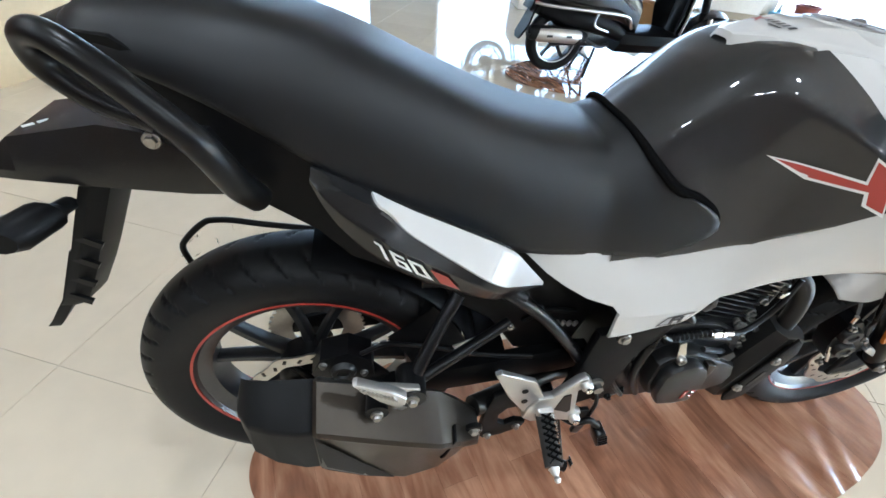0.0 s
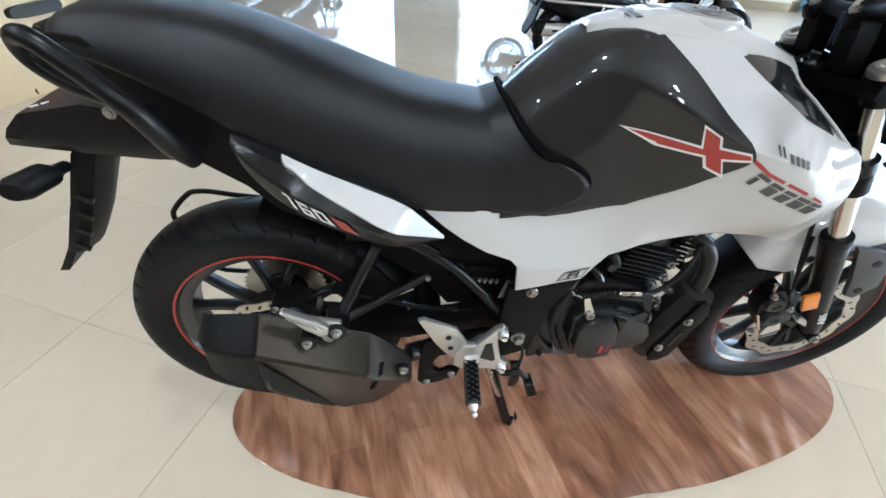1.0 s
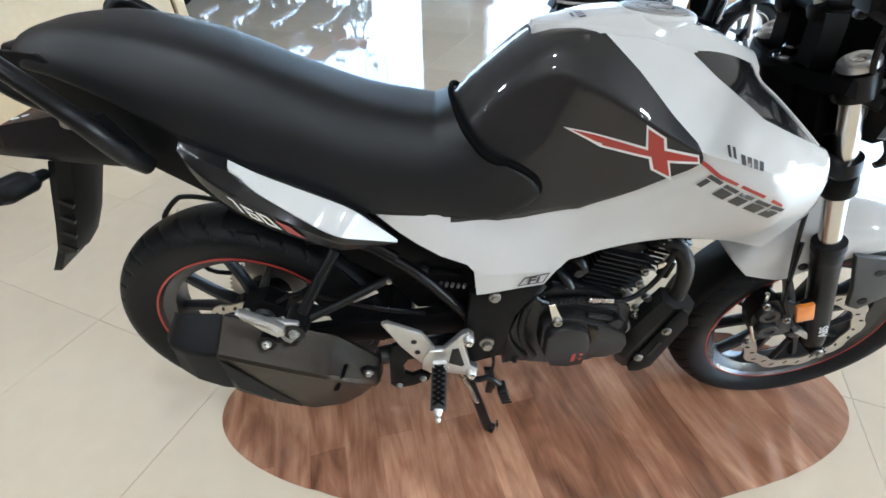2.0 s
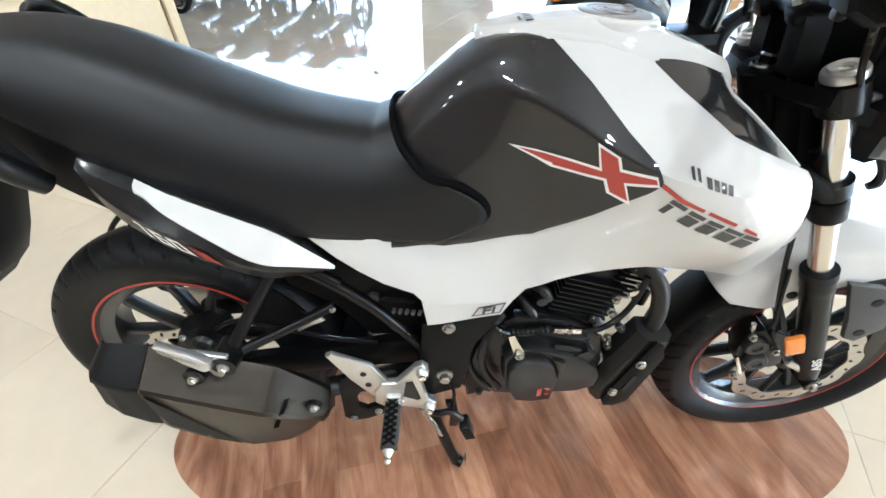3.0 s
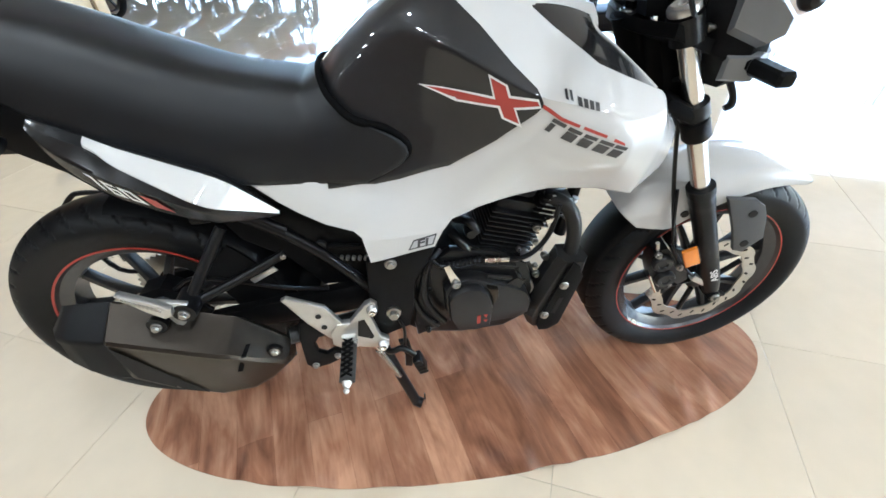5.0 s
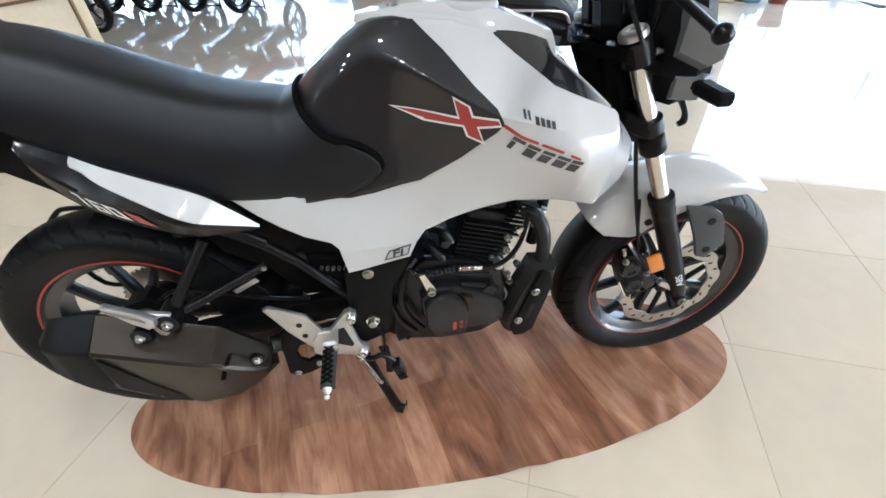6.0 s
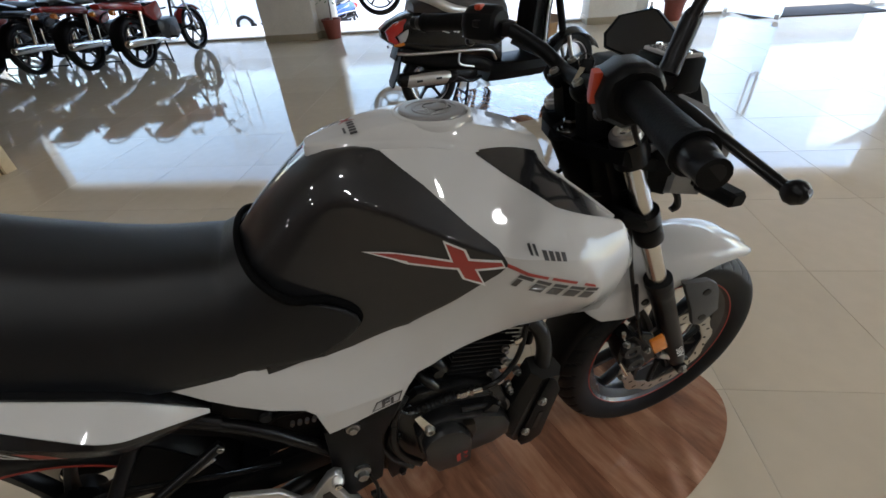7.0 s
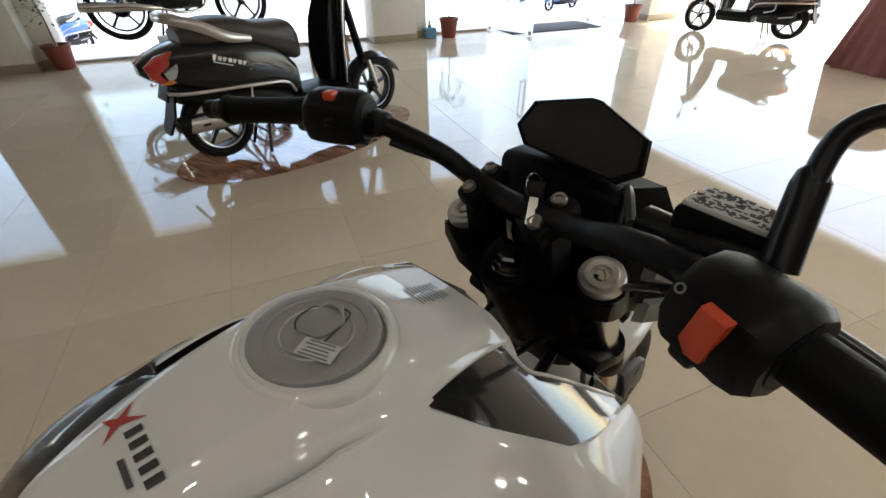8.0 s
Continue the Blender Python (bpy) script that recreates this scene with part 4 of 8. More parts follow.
for side, word in SIDES:
    part("tail_cover", skin([(-0.195, 0.985), (-0.10, 0.93), (-0.02, 0.838), (0.06, 0.785), (0.10, 0.742), (0.25, 0.672), (0.30, 0.668)], [(-0.195, 1.0), (-0.107, 1.0), (-0.003, 0.945), (0.059, 0.902), (0.13, 0.85), (0.21, 0.80), (0.30, 0.765)], -0.195, 0.30, side, off=-0.004, width=tail_w), PLASTIC, bike, "matt black tail cover")
    low = [(0.060, 0.146, 0.872), (0.073, 0.156, 0.845), (0.087, 0.163, 0.824), (0.111, 0.172, 0.799), (0.150, 0.1765, 0.763), (0.200, 0.1845, 0.739), (0.2826, 0.189, 0.705), (0.330, 0.162, 0.688), (0.380, 0.135, 0.676)]
    ridge = [(0.060, 0.147, 0.877), (0.075, 0.158, 0.857), (0.092, 0.167, 0.842), (0.116, 0.176, 0.826), (0.155, 0.186, 0.801), (0.200, 0.194, 0.780), (0.2826, 0.2015, 0.733), (0.332, 0.169, 0.703), (0.381, 0.137, 0.678)]
    mid = [(0.060, 0.142, 0.881), (0.085, 0.152, 0.868), (0.110, 0.160, 0.857), (0.1437, 0.164, 0.8416), (0.165, 0.1715, 0.8165), (0.200, 0.182, 0.795), (0.2826, 0.1998, 0.743), (0.332, 0.168, 0.711), (0.381, 0.137, 0.680)]
    high = [(0.060, 0.137, 0.8856), (0.090, 0.138, 0.871), (0.129, 0.1406, 0.850), (0.1487, 0.1452, 0.8415), (0.1835, 0.1538, 0.831), (0.226, 0.158, 0.8134), (0.311, 0.1605, 0.773), (0.345, 0.148, 0.728), (0.381, 0.137, 0.683)]

    def tail_at(u, v):
        """A place on the tail panel: u runs forward, v from the lower edge (0) over the ridge (1) to the top (3)."""
        four = [sum(np.array([np.interp(u + d, range(9), [q[c] for q in line]) for c in range(3)]) for d in (-0.3, -0.1, 0.1, 0.3)) / 4 for line in (low, ridge, mid, high)]
        k = min(int(v), 2)
        return four[k] * (1 - v + k) + four[k + 1] * (v - k)

    rows = []
    for u in np.linspace(0, 8, 65):
        row = [tail_at(u, 0) + np.array((0, -0.035, 0.004)), tail_at(u, 0) + np.array((0, -0.003, -0.002))]
        row += [tail_at(u, v) for v in np.linspace(0, 3, 19)]
        row += [tail_at(u, 3) + np.array((0, -0.003, 0.001)), tail_at(u, 3) + np.array((0, -0.028, -0.010))]
        rows.append([(q[0], side * q[1], q[2]) for q in row])
    part("tail_panel", Geo().grid(rows), GLOSSBLACK, bike, "gloss black tail panel", angle=50)
    def tail_print(u, v, off):
        q, e = tail_at(u, v), tail_at(u + 0.02, v)
        w = tail_at(u, v + 0.02) - q
        n = np.cross(e - q, w)
        n = n / np.linalg.norm(n)
        q = q + n * (off if n[1] > 0 else -off)
        return (q[0], side * q[1], q[2])

    rows = []
    for u in np.linspace(2.0, 7.97, 61):
        v0 = max(2.0, 3.0 - 1.3 * (u - 2.0))
        vs = [v0 + (3.0 - v0) * f for f in (0.0, 0.02, 0.1, 0.25, 0.4, 0.55, 0.7, 0.85, 0.96, 0.985)]
        row = [tail_print(u, vs[0], -0.002), tail_print(u, vs[0], 0.002)] + [tail_print(u, v, 0.0035) for v in vs[1:-1]] + [tail_print(u, vs[-1], 0.002), tail_print(u, vs[-1], -0.002)]
        rows.append(row)
    part("tail_insert", Geo().grid(rows), WHITE, bike, "pearl white tail insert", angle=50)

    # engine size in slanted digits, then a red block
    if side < 0:
        g = Geo()
        # bars of the digits 1, 6 and 0: (from, to) along and up each digit's box
        BARS = {"1": ((0.45, 0.0, 0.75, 1.0), (0.15, 0.8, 0.45, 1.0)), "6": ((0.0, 0.0, 0.28, 1.0), (0.28, 0.8, 1.0, 1.0), (0.28, 0.42, 1.0, 0.60), (0.28, 0.0, 0.72, 0.18), (0.72, 0.0, 1.0, 0.42)), "0": ((0.0, 0.0, 0.28, 1.0), (0.72, 0.0, 1.0, 1.0), (0.28, 0.8, 0.72, 1.0), (0.28, 0.0, 0.72, 0.18))}
        for k, digit in enumerate("160"):
            for a0, b0, a1, b1 in BARS[digit]:
                g.grid([[tail_print(3.42 + 0.50 * k + 0.40 * a - 0.30 * (b - 0.5), 0.34 + 0.54 * b, 0.0024) for b in np.linspace(b0, b1, 5)] for a in np.linspace(a0, a1, 4)])
        part("size_digits", g, DECALWHITE, bike, "white slanted engine size 160")
    g = Geo()
    g.grid([[tail_print(4.98 + 0.34 * a - 0.24 * (b - 0.5), 0.34 + 0.50 * b, 0.0024) for b in np.linspace(0, 1, 4)] for a in np.linspace(0, 1, 5)])
    part("name_block", g, RED, bike, "red block of the tail name")
# ---- wheels ----
def tyre_grid(R, W, rim_r, bead_y, grooves, n=608, k=40, depth=0.0045):
    """A tyre of outer radius R and width W, with slanting grooves cut into the tread."""
    rows = []
    for i in range(n + 1):
        a = 2 * math.pi * i / n
        row = []
        for j in range(k + 1):
            s = -1 + 2 * j / k                     # from bead to bead
            t = s * math.radians(124)
            p = max(0.0, (abs(t) - math.pi / 2) / math.radians(34))
            h = W / 2 * math.sin(t) if p == 0 else math.copysign(W / 2 + (bead_y - W / 2) * p ** 1.8, s)
            r = R - (1 - math.cos(t)) * W * 0.33 if p == 0 else R - W * 0.33 + (rim_r - R + W * 0.33) * p
            u = abs(s)
            phase = (a / (2 * math.pi) * grooves + (0.5 if s > 0 else 0.0) + 1.9 * u) % 1.0
            if 0.14 < u < 0.58 and abs(phase - 0.5) < 0.062:
                r -= depth
            row.append((r * math.cos(a), h, r * math.sin(a)))
        rows.append(row)
    return Geo().grid(rows)


def wheel(name, parent, xf, R, W, rim_w, spoke_turn, disc_r, disc_y, label):
    """A cast wheel: hub with tyre, rim, red tape, five pairs of spokes and a wavy brake disc."""
    rim_r = 0.220
    hub = part(name, Geo().lathe([(0.0, -0.055), (0.022, -0.055), (0.034, -0.05), (0.036, -0.02), (0.046, -0.012), (0.046, 0.012), (0.036, 0.02), (0.034, 0.05), (0.022, 0.055), (0.0, 0.055)], n=30).moved(xf), RIMBLACK, parent, label)
    part("tyre", tyre_grid(R, W, rim_r + 0.002, rim_w / 2 + 0.0005, 38).moved(xf), RUBBER, hub, "black tyre with slanting grooves", angle=50)
    h = rim_w / 2
    part("rim", Geo().lathe([(rim_r + 0.006, -h), (rim_r + 0.006, -h + 0.004), (rim_r - 0.012, -h + 0.010), (rim_r - 0.030, -h + 0.022), (rim_r - 0.034, 0), (rim_r - 0.030, h - 0.022), (rim_r - 0.012, h - 0.010), (rim_r + 0.006, h - 0.004), (rim_r + 0.006, h), (rim_r - 0.001, h), (rim_r - 0.012, h - 0.014), (rim_r - 0.022, 0.5 * h), (rim_r - 0.024, 0), (rim_r - 0.022, -0.5 * h), (rim_r - 0.012, -h + 0.014), (rim_r - 0.001, -h), (rim_r + 0.006, -h)], n=72).moved(xf), RIMLIP, hub, "dark grey cast rim")
    tape = 0.0024 if W > 0.12 else 0.0013
    for s in (-1, 1):
        part("rim_tape", Geo().lathe([(rim_r + tape, s * (h + 0.0012)), (rim_r - tape, s * (h + 0.0012)), (rim_r - tape, s * (h - 0.002)), (rim_r + tape, s * (h - 0.002)), (rim_r + tape, s * (h + 0.0012))], n=90).moved(xf), REDTAPE, hub, "thin red rim tape")
    for k in range(5):
        for d in (-1, 1):
            a0 = radians(spoke_turn + 72 * k + 9 * d)
            a1 = radians(spoke_turn + 72 * k + 17 * d)
            rings = []
            for t in np.linspace(0, 1, 6):
                r, a = 0.038 + (rim_r - 0.026 - 0.038) * t, a0 + (a1 - a0) * t
                c = np.array((r * math.cos(a), 0, r * math.sin(a)))
                tang = np.array((-math.sin(a), 0, math.cos(a)))
                hw, hd = 0.010 - 0.003 * t + 0.004 * abs(t - 0.5), 0.017 - 0.004 * t
                rings.append([c + tang * hw * x + np.array((0, hd * y, 0)) for x, y in ((-1, -0.5), (-0.6, -1), (0.6, -1), (1, -0.5), (1, 0.5), (0.6, 1), (-0.6, 1), (-1, 0.5))])
            part("spoke", Geo().loft(rings).moved(xf), RIMBLACK, hub)
    if disc_r:
        g = Geo()
        n = 180
        prof = []
        for i in range(n):
            a = 2 * math.pi * i / n
            ro = disc_r * (1 + 0.030 * math.copysign(abs(math.sin(10 * a)) ** 0.6, math.sin(10 * a)))
            ri = disc_r * (0.775 + 0.02 * math.sin(10 * a))
            prof.append((ro, ri, a))
        for y0 in (0.0,):
            rows = [[(q[0] * math.cos(q[2]), disc_y - 0.002, q[0] * math.sin(q[2])) for q in prof], [(q[0] * math.cos(q[2]), disc_y + 0.002, q[0] * math.sin(q[2])) for q in prof],
                    [(q[1] * math.cos(q[2]), disc_y + 0.002, q[1] * math.sin(q[2])) for q in prof], [(q[1] * math.cos(q[2]), disc_y - 0.002, q[1] * math.sin(q[2])) for q in prof]]
            rows.append(rows[0])
            g.grid(rows, closed=True)
        disc = part("brake_disc", g.moved(xf), DISCSTEEL, hub, "wavy brushed steel brake disc")
        for k in range(24):
            a = 2 * math.pi * (k + 0.5) / 24
            rr = disc_r * (0.92 if k % 2 else 0.86)
            part("slot", Geo().box((rr * math.cos(a), disc_y, rr * math.sin(a)), (0.014, 0.0052, 0.0075), turn=Matrix.Rotation(-a + 0.7, 4, "Y"), ch=0.002).moved(xf), SATIN, disc)
        g = Geo()
        for k in range(5):
            a = 2 * math.pi * k / 5 + 0.3
            g.tube([(0.03 * math.cos(a), disc_y + 0.004, 0.03 * math.sin(a)), (disc_r * 0.76 * math.cos(a + 0.35), disc_y + 0.001, disc_r * 0.76 * math.sin(a + 0.35))], 0.007, n=8)
        part("disc_carrier", g.moved(xf), SATIN, hub)
    return hub


REAR = Matrix.Translation((0, 0, 0.354))
rear = wheel("rear_wheel", bike, REAR, 0.313, 0.138, 0.106, 12, 0.110, -0.078, "dark cast rear wheel, raised off the floor")
g = Geo()
rows = []
teeth = 40
ring = []
for i in range(teeth * 4):
    a = 2 * math.pi * i / (teeth * 4)
    ring.append((0.098 + (0.006 if i % 4 in (1, 2) else 0), a))
rows = [[(r * math.cos(a), y, r * math.sin(a)) for r, a in ring] for y in (0.072, 0.077)] + [[(0.055 * math.cos(a), y, 0.055 * math.sin(a)) for r, a in ring] for y in (0.077, 0.072)]
rows.append(rows[0])
part("sprocket", g.grid(rows, closed=True).moved(REAR), DISCSTEEL, rear, "steel drive sprocket")
# chain, upper and lower run
for z0, z1 in ((0.455, 0.44), (0.253, 0.36)):
    n = 26
    for k in range(n):
        t = (k + 0.5) / n
        part("chain_link", Geo().box((0.02 + 0.50 * t, 0.0745, z0 + (z1 - z0) * t), (0.017, 0.009 if k % 2 else 0.013, 0.009), turn=Matrix.Rotation(-math.atan2(z1 - z0, 0.5), 4, "Y"), ch=0.003), CHAIN, bike, "")

# ---- swingarm, struts, frame ----
for s in (-1, 1):
    rings = []
    for x, z, hy, hz in ((-0.055, 0.352, 0.011, 0.020), (0.0, 0.354, 0.013, 0.028), (0.12, 0.366, 0.014, 0.030), (0.30, 0.385, 0.016, 0.034), (0.50, 0.400, 0.018, 0.038), (0.56, 0.400, 0.018, 0.030)):
        y = s * (0.096 if x < 0.2 else 0.096 - 0.02 * (x - 0.2) / 0.36)
        rings.append([(x, y + hy * a, z + hz * b) for a, b in ((-1, -0.7), (-0.7, -1), (0.7, -1), (1, -0.7), (1, 0.7), (0.7, 1), (-0.7, 1), (-1, 0.7))])
    part("swingarm_arm", Geo().loft(rings), PLASTIC, bike, "satin black swingarm arm")
    part("axle_nut", Geo().bolt((0, s * 0.112, 0.354), 0.017, 0.016, (0, s, 0)), ZINC, bike, "plated axle nut")
    part("chain_adjuster", Geo().box((-0.05, s * 0.098, 0.352), (0.018, 0.030, 0.042), ch=0.004), SATIN, bike)
part("swingarm_bridge", Geo().box((0.36, 0, 0.392), (0.06, 0.16, 0.06), ch=0.012), SATIN, bike)
for s in (-1, 1):
    part("subframe_strut", Geo().tube([(0.178, s * 0.200, 0.536), (0.214, s * 0.160, 0.590), (0.256, s * 0.120, 0.650)], 0.0110, n=12), SATIN, bike, "satin black subframe strut")
    part("subframe_strut", Geo().tube([(0.178, s * 0.196, 0.530), (0.262, s * 0.158, 0.548), (0.352, s * 0.120, 0.572)], 0.0095, n=12), SATIN, bike, "satin black subframe strut")
    part("frame_tube", Geo().tube([(0.08, s * 0.09, 0.76), (0.25, s * 0.105, 0.69), (0.39, s * 0.118, 0.600), (0.47, s * 0.125, 0.515), (0.535, s * 0.130, 0.430)], 0.0115, n=14), SATIN, bike, "satin black frame tube")
    part("frame_tube", Geo().tube([(0.20, s * 0.10, 0.66), (0.30, s * 0.108, 0.665), (0.37, s * 0.115, 0.625)], 0.010, n=10), SATIN, bike, "")
    part("frame_plate", Geo().plate([(0.515, 0.552), (0.665, 0.585), (0.640, 0.535), (0.612, 0.483), (0.602, 0.40), (0.590, 0.345), (0.520, 0.315), (0.495, 0.345), (0.508, 0.456)], s * 0.150, s * 0.130, 0.004), PLASTIC, bike, "matt black frame plate")
    part("plate_bolt", Geo().bolt((0.564, s * 0.152, 0.543), 0.0125, 0.008, (0, s, 0)), ZINC, bike, "plated bolt")
    part("pivot_nut", Geo().bolt((0.556, s * 0.151, 0.399), 0.0165, 0.018, (0, s, 0)), ZINC, bike, "plated swingarm pivot nut")
    part("backbone_tube", Geo().tube([(0.52, s * 0.07, 0.70), (0.75, s * 0.06, 0.74), (0.98, s * 0.03, 0.86)], 0.020, n=12), SATIN, bike, "")
    part("down_tube", Geo().tube([(1.00, s * 0.02, 0.80), (0.985, s * 0.04, 0.66), (0.96, s * 0.05, 0.50)], 0.014, n=12), SATIN, bike, "")
for at in ((0.352, -0.131, 0.572),):
    part("strut_bolt", Geo().bolt(at, 0.006, 0.004), ZINC, bike)
part("battery_box", Geo().plate([(0.20, 0.70), (0.36, 0.72), (0.54, 0.70), (0.56, 0.60), (0.52, 0.43), (0.40, 0.43), (0.34, 0.52), (0.26, 0.58)], -0.075, 0.075, 0.01), PLASTIC, bike, "matt black battery and air box")
part("side_cover_ridge", Geo().tube([(0.40, -0.079, 0.52), (0.44, -0.080, 0.55), (0.50, -0.080, 0.54)], 0.006, n=8), PLASTIC, bike)
part("pale_bracket", Geo().plate([(0.262, 0.503), (0.318, 0.532), (0.325, 0.522), (0.268, 0.492)], -0.112, -0.108, 0.001), ALLOY, bike, "small bare metal bracket")
part("inner_mudguard", Geo().grid([[(0.0 + r * math.cos(a), y, 0.354 + r * math.sin(a)) for y, r in ((-0.078, 0.322), (-0.062, 0.334), (0, 0.342), (0.062, 0.334), (0.075, 0.322))] for a in np.linspace(radians(-6), radians(84), 20)]), PLASTIC, bike, "matt black inner mudguard")
part("hugger_skirt", Geo().grid([[(r * math.cos(a), y, 0.354 + r * math.sin(a)) for y, r in ((-0.080, 0.205), (-0.083, 0.260), (-0.080, 0.318), (-0.076, 0.318), (-0.078, 0.260), (-0.075, 0.205))] for a in np.linspace(radians(-6), radians(44), 14)]), PLASTIC, bike, "matt black side skirt of the mudguard")
# rear brake caliper on its bracket, black, and a hose
rcal = part("rear_caliper", Geo().loft([[(x, y, z) for x, z in ((0.012, 0.452), (0.030, 0.492), (0.078, 0.506), (0.118, 0.480), (0.122, 0.436), (0.086, 0.410), (0.040, 0.418))] for y in (-0.112, -0.104, -0.066)]), SATIN, bike, "black rear brake caliper", angle=25)
part("piston_case", Geo().lathe([(0.0, -0.008), (0.010, -0.008), (0.012, -0.012), (0.019, -0.012), (0.023, -0.006), (0.024, 0.02), (0.0, 0.02)], (0.068, -0.110, 0.458), n=22), CASTGREY, rcal)
for x, z in ((0.034, 0.478), (0.104, 0.448)):
    part("caliper_bolt", Geo().bolt((x, -0.113, z), 0.0075, 0.007), ZINC, rcal)
part("caliper_bracket", Geo().plate([(-0.030, 0.372), (0.010, 0.400), (0.036, 0.446), (0.118, 0.452), (0.150, 0.410), (0.120, 0.372), (0.040, 0.336), (-0.020, 0.338)], -0.098, -0.088, 0.003), SATIN, bike, "black rear caliper bracket")
part("brake_hose", Geo().tube([(0.100, -0.104, 0.492), (0.150, -0.108, 0.520), (0.230, -0.108, 0.500), (0.330, -0.112, 0.470), (0.420, -0.118, 0.462)], 0.0045, n=8), SATIN, bike, "black rear brake hose")
part("hub_cover", Geo().lathe([(0.0, -0.074), (0.030, -0.074), (0.050, -0.066), (0.066, -0.050), (0.070, 0.0), (0.0, 0.0)], (0, 0, 0.354), n=36), SATIN, bike, "black rear hub")
# rear shock
part("shock_body", Geo().tube([(0.40, 0, 0.42), (0.44, 0, 0.64)], 0.020, n=14), SATIN, bike)
sp = [(0.40 + 0.04 * t + 0.030 * math.cos(a) * 0.98, 0.030 * math.sin(a), 0.42 + 0.22 * t) for t, a in zip(np.linspace(0.05, 0.95, 90), np.linspace(0, 14 * math.pi, 90))]
part("shock_spring", Geo().tube(sp, 0.0045, n=6, steps=1), SATIN, bike, "black shock spring")

# ---- silencer ----
def muf_ring(x, top, ridge, low, inner):
    """One section of the silencer: outer top edge, side ridge and lower edge, each a small chamfer."""
    (yt, zt), (yr, zr), (yb, zb) = top, ridge, low
    return [(x, inner, zb + 0.01), (x, inner, zt - 0.02), (x, inner - 0.015, zt - 0.002), (x, yt + 0.006, zt + 0.001), (x, yt - 0.003, zt - 0.004), (x, yr + 0.004, zr + 0.008), (x, yr, zr), (x, yr + 0.002, zr - 0.010), (x, yb - 0.002, zb + 0.012), (x, yb + 0.004, zb), (x, yb + 0.035, zb - 0.024), (x, inner - 0.02, zb - 0.024)]


CAN = [(0.030, (-0.190, 0.543), (-0.250, 0.502), (-0.247, 0.386), -0.165), (0.036, (-0.194, 0.546), (-0.254, 0.503), (-0.249, 0.380), -0.165), (0.100, (-0.190, 0.521), (-0.257, 0.480), (-0.249, 0.334), -0.165),
       (0.170, (-0.184, 0.490), (-0.259, 0.453), (-0.244, 0.294), -0.165), (0.226, (-0.179, 0.461), (-0.259, 0.432), (-0.229, 0.280), -0.155), (0.234, (-0.177, 0.456), (-0.256, 0.428), (-0.227, 0.280), -0.155),
       (0.270, (-0.172, 0.412), (-0.238, 0.386), (-0.212, 0.288), -0.145), (0.308, (-0.166, 0.364), (-0.216, 0.342), (-0.196, 0.312), -0.140), (0.316, (-0.163, 0.352), (-0.200, 0.337), (-0.186, 0.320), -0.138)]
CAP = [(-0.088, (-0.150, 0.510), (-0.185, 0.494), (-0.180, 0.455), -0.135), (-0.082, (-0.162, 0.523), (-0.206, 0.500), (-0.203, 0.447), -0.145), (-0.062, (-0.176, 0.535), (-0.231, 0.506), (-0.234, 0.434), -0.155),
       (-0.030, (-0.182, 0.541), (-0.243, 0.508), (-0.247, 0.417), -0.165), (0.010, (-0.185, 0.543), (-0.248, 0.502), (-0.249, 0.392), -0.165), (0.060, (-0.180, 0.530), (-0.240, 0.488), (-0.238, 0.362), -0.165)]


def can_at(x, f, out=0.0):
    """A place on the silencer's outer side: f 0 at the top edge, 1 at the ridge, 2 at the lower edge; out stands it off."""
    xs = [r[0] for r in CAN]
    line = [np.array([x, *[np.interp(x, xs, [r[i][c] for r in CAN]) for c in range(2)]]) for i in (1, 2, 3)]
    k = 0 if f < 1 else 1
    q = line[k] + (line[k + 1] - line[k]) * (f - k)
    n = np.array((0.15, -0.55, 0.83)) if k == 0 else np.array((0.1, -0.98, -0.15))
    return tuple(q + n / np.linalg.norm(n) * out)


muffler = part("silencer", Geo().loft([muf_ring(*r) for r in CAN]), MUFFLER, bike, "gunmetal faceted silencer", angle=30)
part("end_cap", Geo().loft([muf_ring(*r) for r in CAP]), MUFFLERCAP, muffler, "matt black silencer end cap", angle=75)
# the black cap runs on forward under the can, its joint slanting down
part("cap_lip", Geo().grid([[can_at(x, f, 0.0013) for f in np.linspace(1.04 + 0.88 * (x - 0.032) / 0.12, 1.94, 6)] for x in np.linspace(0.032, 0.150, 14)]), MUFFLERCAP, muffler, "matt black lower lip of the cap")
# slot and scooped plate in the heat shield
out = Vector((0.25, -0.72, 0.64)) * 0.0048
rings = []
for p, q in (((0.252, -0.217, 0.421), (0.258, -0.211, 0.415)), ((0.249, -0.244, 0.419), (0.255, -0.238, 0.412)), ((0.229, -0.249, 0.376), (0.237, -0.245, 0.372))):
    p, q = Vector(p), Vector(q)
    rings.append([tuple(p - out), tuple(p + out), tuple(q + out), tuple(q - out)])
part("slot", Geo().loft(rings), GAPBLACK, muffler, "dark slit in the heat shield")
rows = [[can_at(0.2600 - 0.022 * v + 0.026 * u, 0.50 + 0.52 * v, 0.0042 * (1 - u) ** 0.7 * (1 if 0.05 < v < 0.95 else 0.1)) for u in (0, 0.12, 0.4, 0.75, 1)] for v in (0, 0.12, 0.5, 0.88, 1)]
part("shield_plate", Geo().grid(rows), MUFFLER, muffler, "raised scoop of the heat shield", angle=60)
part("shield_bolt", Geo().bolt((0.297, -0.2095, 0.379), 0.0115, 0.008), ZINC, muffler, "plated bolt")
